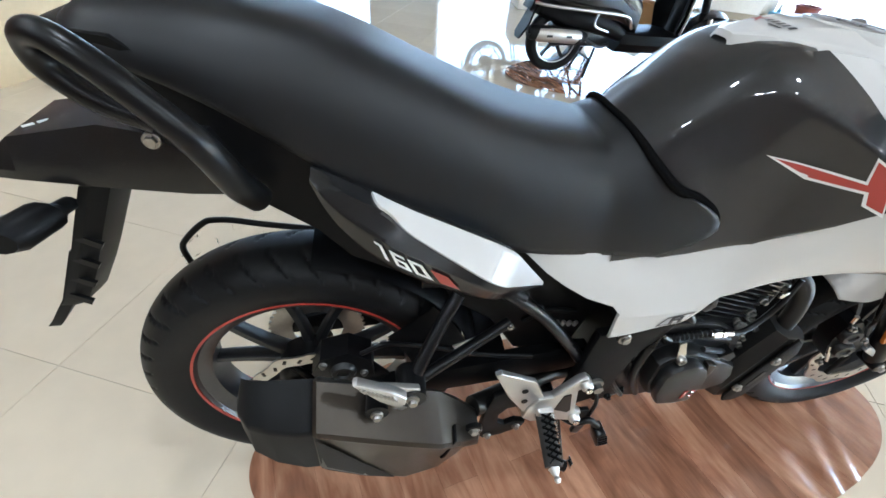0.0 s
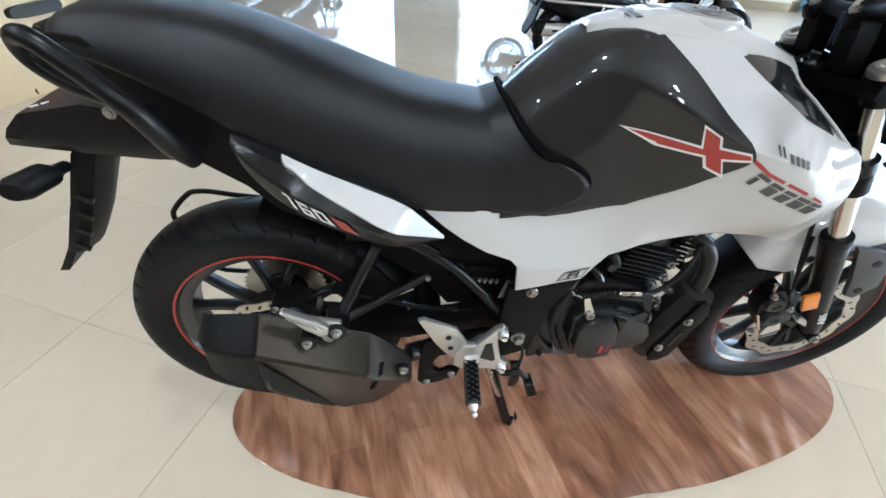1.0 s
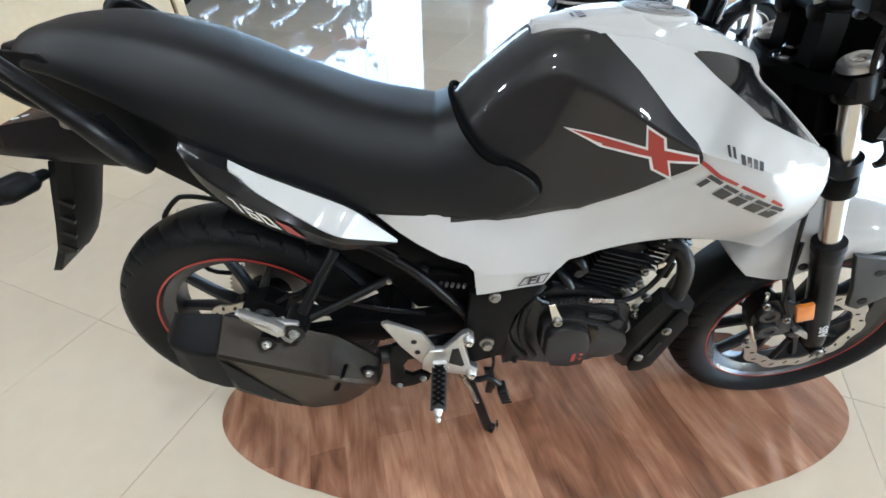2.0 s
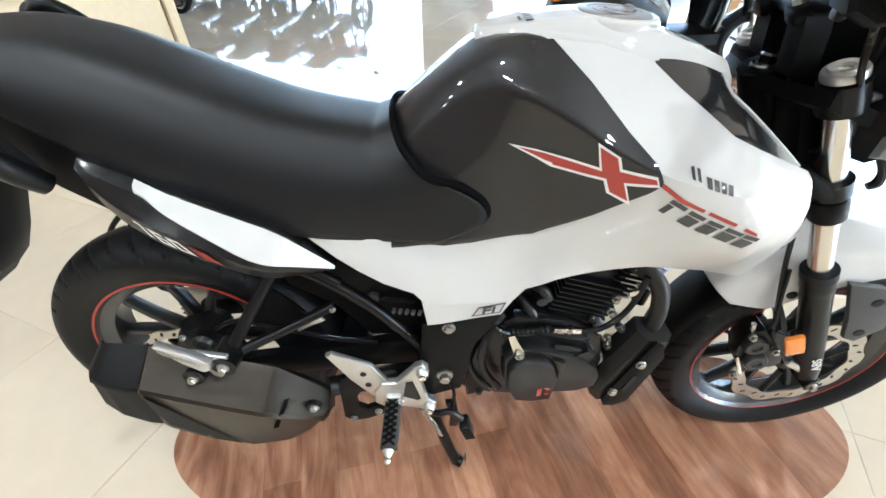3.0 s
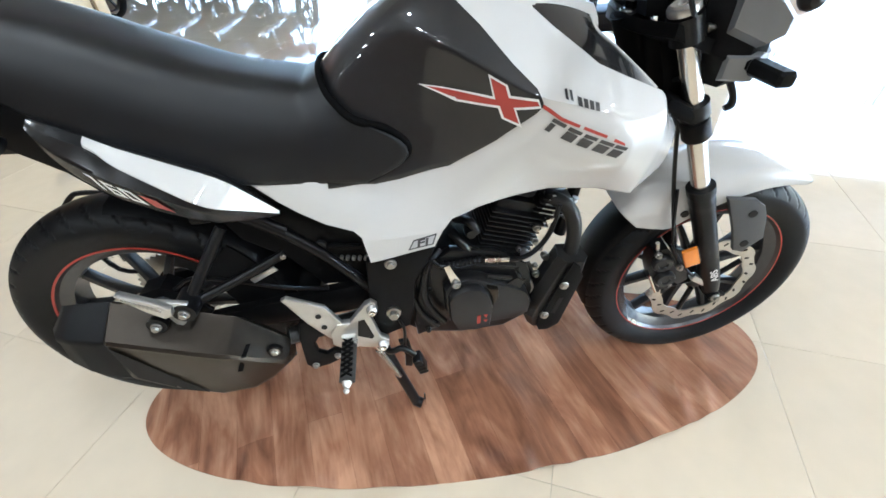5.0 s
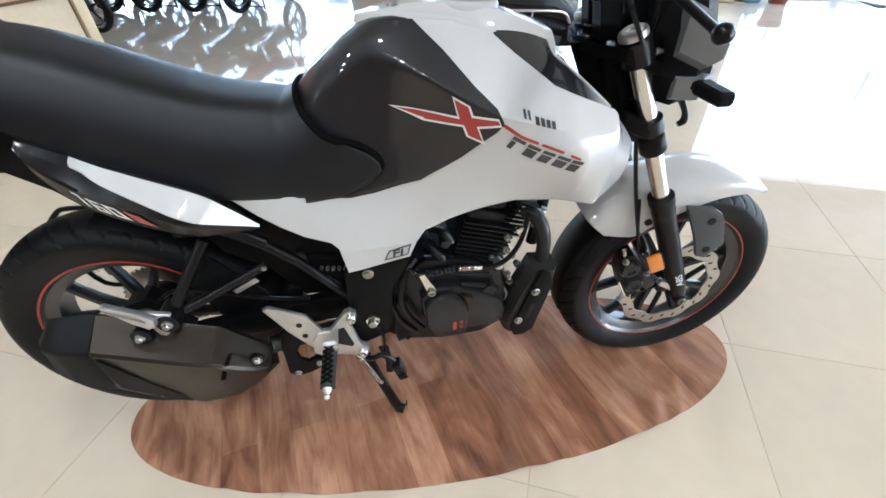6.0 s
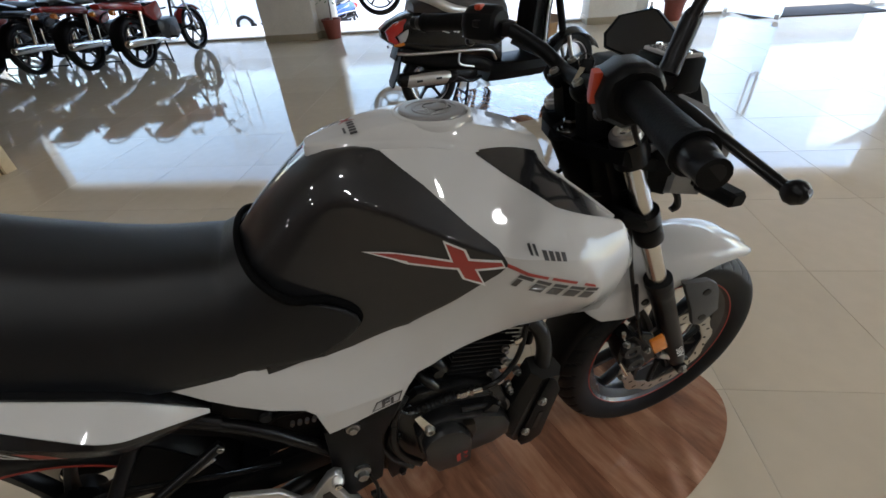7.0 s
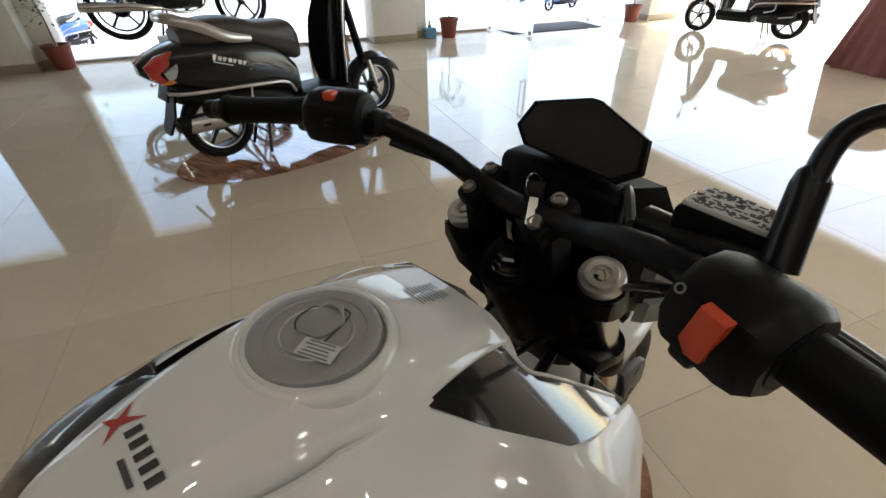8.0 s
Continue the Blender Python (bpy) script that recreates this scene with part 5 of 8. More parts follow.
part("bolt_recess", Geo().lathe([(0.0125, 0.006), (0.0165, 0.006), (0.0165, -0.002), (0.0125, -0.004), (0.0125, 0.006)], (0.297, -0.2085, 0.379), n=24), SATIN, muffler)
part("mount_bolt", Geo().bolt((0.124, -0.236, 0.518), 0.0095, 0.008), ZINC, muffler, "plated mounting bolt")
part("mount_washer", Geo().lathe([(0.0, 0.045), (0.015, 0.045), (0.017, 0.002), (0.018, -0.004), (0.0, -0.006)], (0.124, -0.229, 0.518), n=22), SATIN, muffler)
part("peg_hanger", Geo().plate([(0.128, 0.572), (0.150, 0.568), (0.188, 0.558), (0.196, 0.538), (0.182, 0.520), (0.163, 0.502), (0.152, 0.508), (0.142, 0.540)], -0.212, -0.224, 0.003), ALLOY, bike, "silver alloy pillion peg hanger")
g = Geo().plate([(0.093, 0.607), (0.099, 0.609), (0.150, 0.579), (0.168, 0.562), (0.166, 0.546), (0.152, 0.541), (0.128, 0.562)], -0.224, -0.240, 0.003)
part("pillion_peg", g, ALLOY, bike, "folded alloy pillion footrest")
for k in range(9):
    part("tread_rib", Geo().box((0.106 + 0.0056 * k, -0.2410, 0.596 - 0.0036 * k), (0.0022, 0.003, 0.013), turn=Matrix.Rotation(radians(-35), 4, "Y")), ZINC, bike)
part("hanger_bolt", Geo().bolt((0.178, -0.226, 0.536), 0.0105, 0.010), ZINC, bike, "plated bolt")
part("hanger_boss", Geo().lathe([(0.0, -0.022), (0.021, -0.022), (0.023, 0.0), (0.023, 0.03), (0.0, 0.03)], (0.178, -0.204, 0.536), n=22), SATIN, bike)

# ---- rider's peg hanger, pedal, stand ----
part("heel_plate", Geo().plate([(0.331, 0.489), (0.342, 0.494), (0.414, 0.456), (0.441, 0.402), (0.424, 0.362), (0.408, 0.352), (0.368, 0.412)], -0.160, -0.172, 0.003), ALLOY, bike, "silver alloy heel plate")
for x, z in ((0.396, 0.432), (0.402, 0.396)):
    part("hole", Geo().lathe([(0.0, -0.0015), (0.0065, -0.0015), (0.0065, 0.001), (0.0, 0.001)], (x, -0.172, z), n=14), SATIN, bike)
part("peg_bracket", Geo().plate([(0.412, 0.372), (0.430, 0.400), (0.458, 0.402), (0.498, 0.454), (0.512, 0.460), (0.524, 0.448), (0.520, 0.430), (0.505, 0.420), (0.520, 0.345), (0.538, 0.330), (0.536, 0.310), (0.520, 0.304), (0.468, 0.318), (0.430, 0.318), (0.410, 0.335)], -0.158, -0.176, 0.004), ALLOY, bike, "silver alloy footrest bracket")
part("bracket_window", Geo().plate([(0.478, 0.408), (0.492, 0.412), (0.506, 0.352), (0.500, 0.345), (0.470, 0.360)], -0.1755, -0.1775, 0.0), SATIN, bike)
for x, z in ((0.513, 0.442), (0.523, 0.321)):
    part("bracket_boss", Geo().lathe([(0.0, -0.016), (0.008, -0.016), (0.0115, -0.012), (0.0125, 0.0), (0.0, 0.002)], (x, -0.172, z), n=20), ALLOY, bike)
    part("socket_bolt", Geo().lathe([(0.0, -0.001), (0.0035, -0.001), (0.0036, -0.004), (0.0065, -0.004), (0.007, 0.002), (0.0, 0.002)], (x, -0.188, z), n=16), CHROME, bike)
peg = part("footrest", Geo().tube([(0.450, -0.178, 0.350), (0.449, -0.195, 0.345), (0.445, -0.270, 0.325)], 0.0175, n=12, flat=0.8), PEGRUBBER, bike, "worn grey-black ribbed rubber footrest")
for k in range(7):
    y = -0.192 - 0.0115 * k
    for s in (-1, 1):
        part("rib", Geo().box((0.4490 - 0.004 * k / 7, y, 0.3640 - 0.0032 * k), (0.030, 0.0026, 0.0050), turn=Matrix.Rotation(radians(34 * s), 4, "Z")), GRIPRUBBER, peg)
part("peg_tip", Geo().lathe([(0.0, -0.026), (0.004, -0.025), (0.0065, -0.020), (0.0045, -0.014), (0.008, -0.008), (0.011, 0.0), (0.0, 0.002)], (0.4445, -0.272, 0.3245), n=16), ALLOY, peg, "bare metal peg tip")
part("peg_yoke", Geo().box((0.450, -0.176, 0.352), (0.034, 0.022, 0.034), ch=0.006), ALLOY, bike, "silver peg yoke")
part("peg_pivot", Geo().bolt((0.462, -0.186, 0.352), 0.008, 0.006), ZINC, bike)
pedal = part("brake_pedal", Geo().tube([(0.500, -0.150, 0.295), (0.535, -0.172, 0.285), (0.565, -0.176, 0.296), (0.592, -0.178, 0.270)], 0.0075, n=10), SATIN, bike, "black brake pedal")
part("pedal_pad", Geo().box((0.603, -0.181, 0.240), (0.022, 0.034, 0.055), turn=Matrix.Rotation(radians(-16), 4, "Y"), ch=0.004), SATIN, pedal)
for k in range(4):
    part("pad_rib", Geo().box((0.606 + 0.004 * (k - 1.5), -0.1985, 0.240 - 0.011 * (k - 1.5)), (0.021, 0.003, 0.003), turn=Matrix.Rotation(radians(-16), 4, "Y")), SATIN, pedal)
part("pedal_rod", Geo().tube([(0.570, -0.165, 0.290), (0.575, -0.160, 0.34), (0.566, -0.150, 0.37)], 0.004, n=8), SATIN, bike)
stand = part("centre_stand", Geo().tube([(0.505, -0.13, 0.285), (0.505, 0.13, 0.285)], 0.014, n=12), SATIN, bike, "black centre stand, lowered")
for s in (-1, 1):
    part("stand_leg", Geo().tube([(0.505, s * 0.118, 0.290), (0.535, s * 0.135, 0.180), (0.582, s * 0.153, 0.018)], 0.0135, n=12), SATIN, stand)
    part("stand_foot", Geo().tube([(0.578, s * 0.150, 0.021), (0.597, s * 0.158, 0.0145)], 0.0145, n=14), SATIN, stand)
    part("foot_plate", Geo().box((0.606, s * 0.158, 0.034), (0.004, 0.022, 0.026), ch=0.001), CHROME, stand, "small bare metal foot plate")
sp = [(0.497 + 0.050 * t + 0.0075 * math.cos(a), -0.149 + 0.0075 * math.sin(a), 0.290 - 0.145 * t) for t, a in zip(np.linspace(0.15, 0.95, 120), np.linspace(0, 36 * math.pi, 120))]
part("stand_spring", Geo().tube(sp, 0.0018, n=5, steps=1).tube([(0.497, -0.149, 0.295), (0.547, -0.149, 0.145)], 0.006, n=10), CHROME, bike, "plated stand spring")
part("stand_link", Geo().plate([(0.556, 0.290), (0.580, 0.290), (0.590, 0.215), (0.582, 0.185), (0.565, 0.190), (0.568, 0.235)], -0.140, -0.152, 0.003), SATIN, bike)
# muffler stay under the peg
part("exhaust_stay", Geo().plate([(0.335, 0.352), (0.330, 0.255), (0.345, 0.236), (0.385, 0.246), (0.424, 0.268), (0.430, 0.290), (0.405, 0.300), (0.385, 0.288), (0.368, 0.300), (0.366, 0.330), (0.380, 0.352), (0.402, 0.356), (0.405, 0.405), (0.372, 0.420), (0.345, 0.400)], -0.148, -0.162, 0.004), PLASTIC, bike, "matt black exhaust stay")
for x, z in ((0.352, 0.252), (0.410, 0.280)):
    part("stay_bolt", Geo().bolt((x, -0.164, z), 0.0085, 0.006), ZINC, bike)

# ---- engine ----
part("crankcase", Geo().plate([(0.565, 0.300), (0.62, 0.255), (0.72, 0.238), (0.83, 0.245), (0.895, 0.285), (0.905, 0.40), (0.86, 0.50), (0.70, 0.53), (0.60, 0.50), (0.570, 0.40)], -0.105, 0.105, 0.016), ENGINE, bike, "black engine crankcase")
part("crankcase_flange", Geo().plate([(0.605, 0.272), (0.66, 0.300), (0.70, 0.320), (0.87, 0.330), (0.888, 0.40), (0.865, 0.480), (0.79, 0.525), (0.69, 0.540), (0.635, 0.500), (0.610, 0.40), (0.600, 0.32)], -0.125, -0.10, 0.008), ENGINE, bike)
cover = part("clutch_cover", Geo().plate([(0.672, 0.450), (0.690, 0.470), (0.722, 0.480), (0.755, 0.474), (0.778, 0.462), (0.830, 0.440), (0.862, 0.420), (0.876, 0.385), (0.872, 0.352), (0.838, 0.334), (0.752, 0.328), (0.692, 0.342), (0.674, 0.385)], -0.158, -0.110, 0.012), CASTGREY, bike, "dark grey clutch cover")
part("cover_boss", Geo().plate([(0.679, 0.440), (0.690, 0.458), (0.706, 0.468), (0.726, 0.472), (0.748, 0.467), (0.764, 0.454), (0.775, 0.432), (0.779, 0.405), (0.774, 0.345), (0.740, 0.337), (0.700, 0.342), (0.682, 0.380)], -0.182, -0.150, 0.009), CASTGREY, cover, "raised round cover")
part("cover_facet", Geo().plate([(0.766, 0.461), (0.790, 0.453), (0.793, 0.428), (0.781, 0.404), (0.777, 0.432)], -0.171, -0.155, 0.004), MUFFLER, cover)
part("cover_mark", Geo().plate([(0.742, 0.388), (0.750, 0.391), (0.750, 0.366), (0.742, 0.363)], -0.1835, -0.1815, 0.0), RED, cover, "small red mark")
part("cover_mark", Geo().plate([(0.757, 0.391), (0.766, 0.391), (0.762, 0.381)], -0.1835, -0.1815, 0.0), RED, cover, "small red mark")
part("cover_mark", Geo().plate([(0.757, 0.374), (0.766, 0.374), (0.762, 0.366)], -0.1835, -0.1815, 0.0), RED, cover, "small red mark")
for x, z in ((0.655, 0.318), (0.640, 0.43), (0.668, 0.512), (0.80, 0.505), (0.632, 0.295)):
    part("case_bolt", Geo().bolt((x, -0.126, z), 0.0085, 0.008), ENGINE, bike)
for x, y, z, q in ((0.883, -0.10, 0.560, 0.008), (0.914, -0.10, 0.475, 0.0095), (0.888, -0.11, 0.458, 0.0075), (0.893, -0.11, 0.433, 0.009), (0.929, -0.09, 0.612, 0.010), (0.846, -0.108, 0.512, 0.0065)):
    part("engine_bolt", Geo().bolt((x, y, z), q, 0.010), ZINC, bike, "plated engine bolt")
part("union_nut", Geo().lathe([(0.0, -0.016), (0.008, -0.015), (0.0125, -0.010), (0.0125, 0.0), (0.009, 0.004), (0.009, 0.014), (0.0, 0.014)], (0.862, -0.110, 0.495), n=14), ALLOY, bike, "silver union nut")
part("case_ridge", Geo().tube([(0.735, -0.125, 0.502), (0.780, -0.128, 0.494), (0.835, -0.126, 0.478)], 0.007, n=8), CASTGREY, bike)
part("case_ridge", Geo().tube([(0.770, -0.140, 0.470), (0.815, -0.138, 0.456), (0.858, -0.134, 0.438)], 0.006, n=8), CASTGREY, bike)
part("case_ridge", Geo().tube([(0.600, -0.128, 0.420), (0.618, -0.130, 0.360), (0.655, -0.132, 0.310)], 0.006, n=8), CASTGREY, bike)
part("lever_rod", Geo().tube([(0.843, -0.122, 0.470), (0.862, -0.124, 0.420), (0.868, -0.122, 0.395)], 0.0045, n=8).bolt((0.843, -0.122, 0.468), 0.007, 0.006), CASTGREY, bike)
part("lever_rod", Geo().tube([(0.868, -0.118, 0.440), (0.885, -0.120, 0.402), (0.880, -0.118, 0.380)], 0.0045, n=8), ALLOY, bike, "bare metal rod")
part("solenoid", Geo().loft([[(x, y, z) for x, z in ((0.805, 0.440), (0.838, 0.462), (0.852, 0.448), (0.845, 0.420), (0.815, 0.415))] for y in (-0.148, -0.110)]), ENGINE, bike)
part("breather_hose", Geo().tube([(0.700, -0.085, 0.560), (0.715, -0.105, 0.548), (0.728, -0.112, 0.530), (0.735, -0.108, 0.515)], 0.011, n=12), ENGINE, bike, "black rubber breather hose")
for k in range(4):
    part("hose_ring", Geo().lathe([(0.0, -0.003), (0.013, -0.003), (0.013, 0.003), (0.0, 0.003)], (0.735 + 0.004 * k, -0.112, 0.527 - 0.002 * k), n=16), ENGINE, bike)
part("cable_bellows", Geo().tube([(0.667 + 0.0046 * k, -0.135, 0.507 + 0.00055 * k) for k in range(21)], [0.0062 if k % 2 else 0.0088 for k in range(21)], n=10, steps=2), RUBBER, bike, "black ribbed cable boot")
part("starter_lead", Geo().tube([(0.640, -0.13, 0.545), (0.660, -0.14, 0.52), (0.700, -0.135, 0.500), (0.745, -0.128, 0.500)], 0.005, n=8), SATIN, bike)
clip = part("cable_clip", Geo().plate([(0.672, 0.532), (0.684, 0.536), (0.693, 0.515), (0.706, 0.490), (0.706, 0.476), (0.696, 0.471), (0.688, 0.478), (0.682, 0.500)], -0.163, -0.167, 0.001), CHROME, bike, "plated cable clip")
part("clip_bolt", Geo().lathe([(0.0, -0.003), (0.004, -0.003), (0.0045, -0.006), (0.0085, -0.006), (0.0105, -0.001), (0.0105, 0.003), (0.0, 0.004)], (0.697, -0.168, 0.482), n=20), ZINC, clip)
part("frame_loop", Geo().tube([(0.668, -0.12, 0.545), (0.640, -0.142, 0.520), (0.628, -0.150, 0.450), (0.640, -0.150, 0.395), (0.670, -0.145, 0.340)], 0.0085, n=10), SATIN, bike)
part("clutch_cable", Geo().tube([(0.759, -0.135, 0.517), (0.80, -0.135, 0.510), (0.85, -0.128, 0.503), (0.888, -0.118, 0.520), (0.912, -0.112, 0.560), (0.925, -0.105, 0.62)], 0.0058, n=8), SATIN, bike, "black cable")
part("cable_adjuster", Geo().tube([(0.763, -0.136, 0.515), (0.817, -0.134, 0.508)], 0.0068, n=10).tube([(0.768, -0.136, 0.5145), (0.784, -0.1355, 0.5125)], 0.0095, n=6).tube([(0.790, -0.1355, 0.512), (0.797, -0.1355, 0.511)], 0.009, n=6), CHROME, bike, "plated cable adjuster")
TILTED = Matrix.Translation((0.775, 0, 0.50)) @ Matrix.Rotation(radians(17), 4, "Y")
part("cylinder", Geo().box((0.035, 0, 0.06), (0.095, 0.15, 0.15), ch=0.012).moved(TILTED), ENGINE, bike, "black finned cylinder")
for k in range(9):
    part("fin", Geo().box((0.040, 0, 0.012 + 0.0120 * k), (0.125, 0.190, 0.0042), ch=0.0018).moved(TILTED), ENGINE, bike)
part("cylinder_head", Geo().box((0.005, 0, 0.175), (0.13, 0.15, 0.075), ch=0.016).moved(TILTED), ENGINE, bike, "black cylinder head")
for k in range(8):
    fin = part("head_fin", Geo().box((0.092 + 0.003 * k, 0, 0.085 + 0.0115 * k), (0.060, 0.170, 0.0036), ch=0.0014).moved(TILTED), ENGINE, bike)
    # the light caught on each fin's edge, put in as a pale strip
    part("fin_edge", Geo().box((0.098 + 0.003 * k, -0.0856, 0.085 + 0.0115 * k), (0.046, 0.0012, 0.0030)).moved(TILTED), ALLOY, fin, "pale strip for the lit edge of the fin")
part("valve_spring_hose", Geo().tube([(0.955 + 0.0016 * k, -0.07, 0.560 + 0.0042 * k) for k in range(13)], [0.006 if k % 2 else 0.0085 for k in range(13)], n=10, steps=2), GALV, bike, "pale ribbed hose")
part("pipe_clamp", Geo().box((0.909, -0.108, 0.583), (0.020, 0.008, 0.016), turn=Matrix.Rotation(radians(-15), 4, "Y"), ch=0.003), CHROME, bike, "plated pipe clamp")
for x, y, z in ((0.93, -0.082, 0.578), (0.900, -0.090, 0.497), (0.915, -0.09, 0.470), (0.885, -0.095, 0.520)):
    part("stud_nut", Geo().bolt((x, y, z), 0.009, 0.010), ZINC, bike)
part("throttle_body", Geo().tube([(0.62, -0.02, 0.63), (0.70, -0.02, 0.615)], 0.028, n=14), ENGINE, bike)
part("oil_filler", Geo().lathe([(0.0, -0.018), (0.010, -0.017), (0.013, -0.01), (0.014, 0.01), (0.0, 0.01)], (0.737, -0.105, 0.575), n=18), ENGINE, bike)
part("sensor", Geo().tube([(0.71, -0.07, 0.585), (0.735, -0.11, 0.60), (0.75, -0.112, 0.575)], 0.010, n=10), ENGINE, bike)
part("header_pipe", Geo().tube([(0.89, -0.045, 0.590), (0.922, -0.075, 0.616), (0.955, -0.098, 0.594), (0.968, -0.108, 0.540), (0.962, -0.115, 0.480), (0.950, -0.120, 0.430)], [0.0150, 0.0165, 0.0170, 0.0165, 0.0165, 0.018], n=16), COPPER, bike, "dark header pipe")
part("collector", Geo().loft([[(x + 0.0 * y, y, z) for x, y, z in ring] for ring in (
    [(0.935, -0.095, 0.505), (0.99, -0.095, 0.500), (1.000, -0.13, 0.490), (0.985, -0.150, 0.490), (0.945, -0.150, 0.495), (0.930, -0.13, 0.500)],
    [(0.905, -0.085, 0.420), (0.985, -0.085, 0.440), (0.995, -0.13, 0.440), (0.980, -0.154, 0.440), (0.915, -0.154, 0.430), (0.895, -0.13, 0.420)],
    [(0.865, -0.085, 0.320), (0.940, -0.085, 0.320), (0.958, -0.13, 0.320), (0.945, -0.154, 0.320), (0.882, -0.154, 0.330), (0.866, -0.13, 0.325)],
    [(0.880, -0.095, 0.285), (0.920, -0.095, 0.283), (0.925, -0.13, 0.282), (0.918, -0.146, 0.284), (0.892, -0.146, 0.288), (0.882, -0.13, 0.286)])]), COPPER, bike, "matt black collector box", angle=30)
part("heat_guard", Geo().plate([(0.955, 0.505), (0.972, 0.492), (0.984, 0.456), (0.950, 0.305), (0.925, 0.287), (0.902, 0.288), (0.893, 0.310), (0.925, 0.420)], -0.155, -0.162, 0.003), PLASTIC, bike, "matt black heat guard")
part("guard_slot", Geo().plate([(0.938, 0.400), (0.948, 0.398), (0.934, 0.345), (0.925, 0.350)], -0.1615, -0.1635, 0.0), SATIN, bike)
for x, z in ((0.943, 0.437), (0.909, 0.343)):
    part("guard_bolt", Geo().bolt((x, -0.163, z), 0.0105, 0.006), ZINC, bike, "plated bolt")
part("under_pipe", Geo().tube([(0.90, -0.10, 0.32), (0.85, -0.09, 0.305), (0.72, -0.06, 0.300), (0.55, -0.05, 0.300), (0.42, -0.10, 0.325), (0.31, -0.150, 0.355)], 0.021, n=14), COPPER, bike, "dark exhaust pipe under the engine")

# ---- tail, rear mudguard, guard ----
for s in (-1, 1):
    rail = part("grab_rail", Geo().tube([(0.002, s * 0.138, 0.846), (-0.008, s * 0.162, 0.880), (-0.024, s * 0.182, 0.932), (-0.060, s * 0.180, 0.974), (-0.095, s * 0.174, 1.006), (-0.120, s * 0.165, 1.018), (-0.138, s * 0.153, 1.010), (-0.138, s * 0.146, 0.984), (-0.108, s * 0.146, 0.956), (-0.072, s * 0.142, 0.936)], [0.016, 0.0165, 0.0145, 0.013, 0.0125, 0.012, 0.012, 0.011, 0.011, 0.011], n=16), SATIN, bike, "satin black grab rail")
    part("rail_stay", Geo().loft([[(x, s * (0.128 + dy), z) for dy, x, z in ((0.0, x0 - 0.016, z0), (0.016, x0 - 0.010, z0), (0.016, x0 + 0.014, z0 - 0.004), (0.0, x0 + 0.018, z0 - 0.006))] for x0, z0 in ((-0.048, 0.932), (-0.030, 0.895), (-0.014, 0.862))]), PLASTIC, rail, "matt black rail bracket")
part("rail_bolt", Geo().bolt((-0.083, -0.140, 0.916), 0.009, 0.006), ZINC, bike)
part("tail_lamp", Geo().box((-0.172, 0, 0.985), (0.03, 0.13, 0.035), turn=Matrix.Rotation(radians(20), 4, "Y"), ch=0.008), SCREEN, bike, "smoked gloss tail lamp")
part("under_tail", Geo().loft([[(x, y, z) for y, z in ((-w, zl), (-w, zh), (w, zh), (w, zl))] for x, w, zl, zh in ((-0.19, 0.07, 0.955, 0.99), (-0.10, 0.10, 0.90, 0.98), (0.02, 0.115, 0.82, 0.92), (0.12, 0.12, 0.735, 0.84), (0.26, 0.125, 0.665, 0.76))]), PLASTIC, bike, "matt black under-tail")
mud = part("rear_mudguard", Geo().loft([[(x, y, z) for y, z in ((-w, zl), (-w, zl + 0.012), (-w * 0.8, zh), (w * 0.8, zh), (w, zl + 0.012), (w, zl))] for x, w, zl, zh in ((0.0, 0.055, 0.795, 0.860), (-0.10, 0.058, 0.800, 0.872), (-0.18, 0.062, 0.812, 0.890), (-0.275, 0.066, 0.828, 0.876), (-0.308, 0.058, 0.828, 0.850))]), GLOSSBLACK, bike, "gloss black rear mudguard", angle=25)
part("plate_bracket", Geo().loft([[(x + dx, y, z) for dx, y in ((0.0, -w), (-0.012, -w), (-0.018, 0), (-0.012, w), (0.0, w), (0.02, w * 0.8), (0.03, 0), (0.02, -w * 0.8))] for x, w, z in ((-0.212, 0.062, 0.815), (-0.245, 0.060, 0.752), (-0.295, 0.055, 0.655), (-0.330, 0.048, 0.598), (-0.345, 0.040, 0.583))]), PLASTIC, mud, "matt black plate bracket", angle=25)
part("mudguard_tip", Geo().loft([[(x + a, y, z) for a, y in ((-0.006, -w), (0.012, -w), (0.012, w), (-0.006, w))] for x, w, z in ((-0.285, 0.046, 0.700), (-0.335, 0.045, 0.605), (-0.375, 0.042, 0.552), (-0.388, 0.038, 0.538))]), PLASTIC, mud)
for k in range(4):
    part("bracket_rib", Geo().box((-0.250 - 0.020 * k, -0.056 + 0.002 * k, 0.725 - 0.038 * k), (0.030, 0.006, 0.010), turn=Matrix.Rotation(radians(35), 4, "Y")), SATIN, mud)
for s in (-1, 1):
    ind = part("rear_indicator", Geo().loft([[(x + k * 0.020 * math.cos(a), s * y, z + k * 0.017 * math.sin(a)) for a in np.linspace(0, 2 * math.pi, 12, endpoint=False)] for x, y, z, k in ((-0.245, 0.058, 0.790, 0.55), (-0.252, 0.075, 0.790, 0.6), (-0.260, 0.086, 0.790, 1.2), (-0.278, 0.124, 0.788, 1.25), (-0.283, 0.134, 0.787, 0.9))]), PLASTIC, bike, "matt black rear indicator")
    part("lens", Geo().box((-0.295, s * 0.108, 0.785), (0.010, 0.040, 0.024), ch=0.004), CLEARLENS, ind, "smoked clear lens")
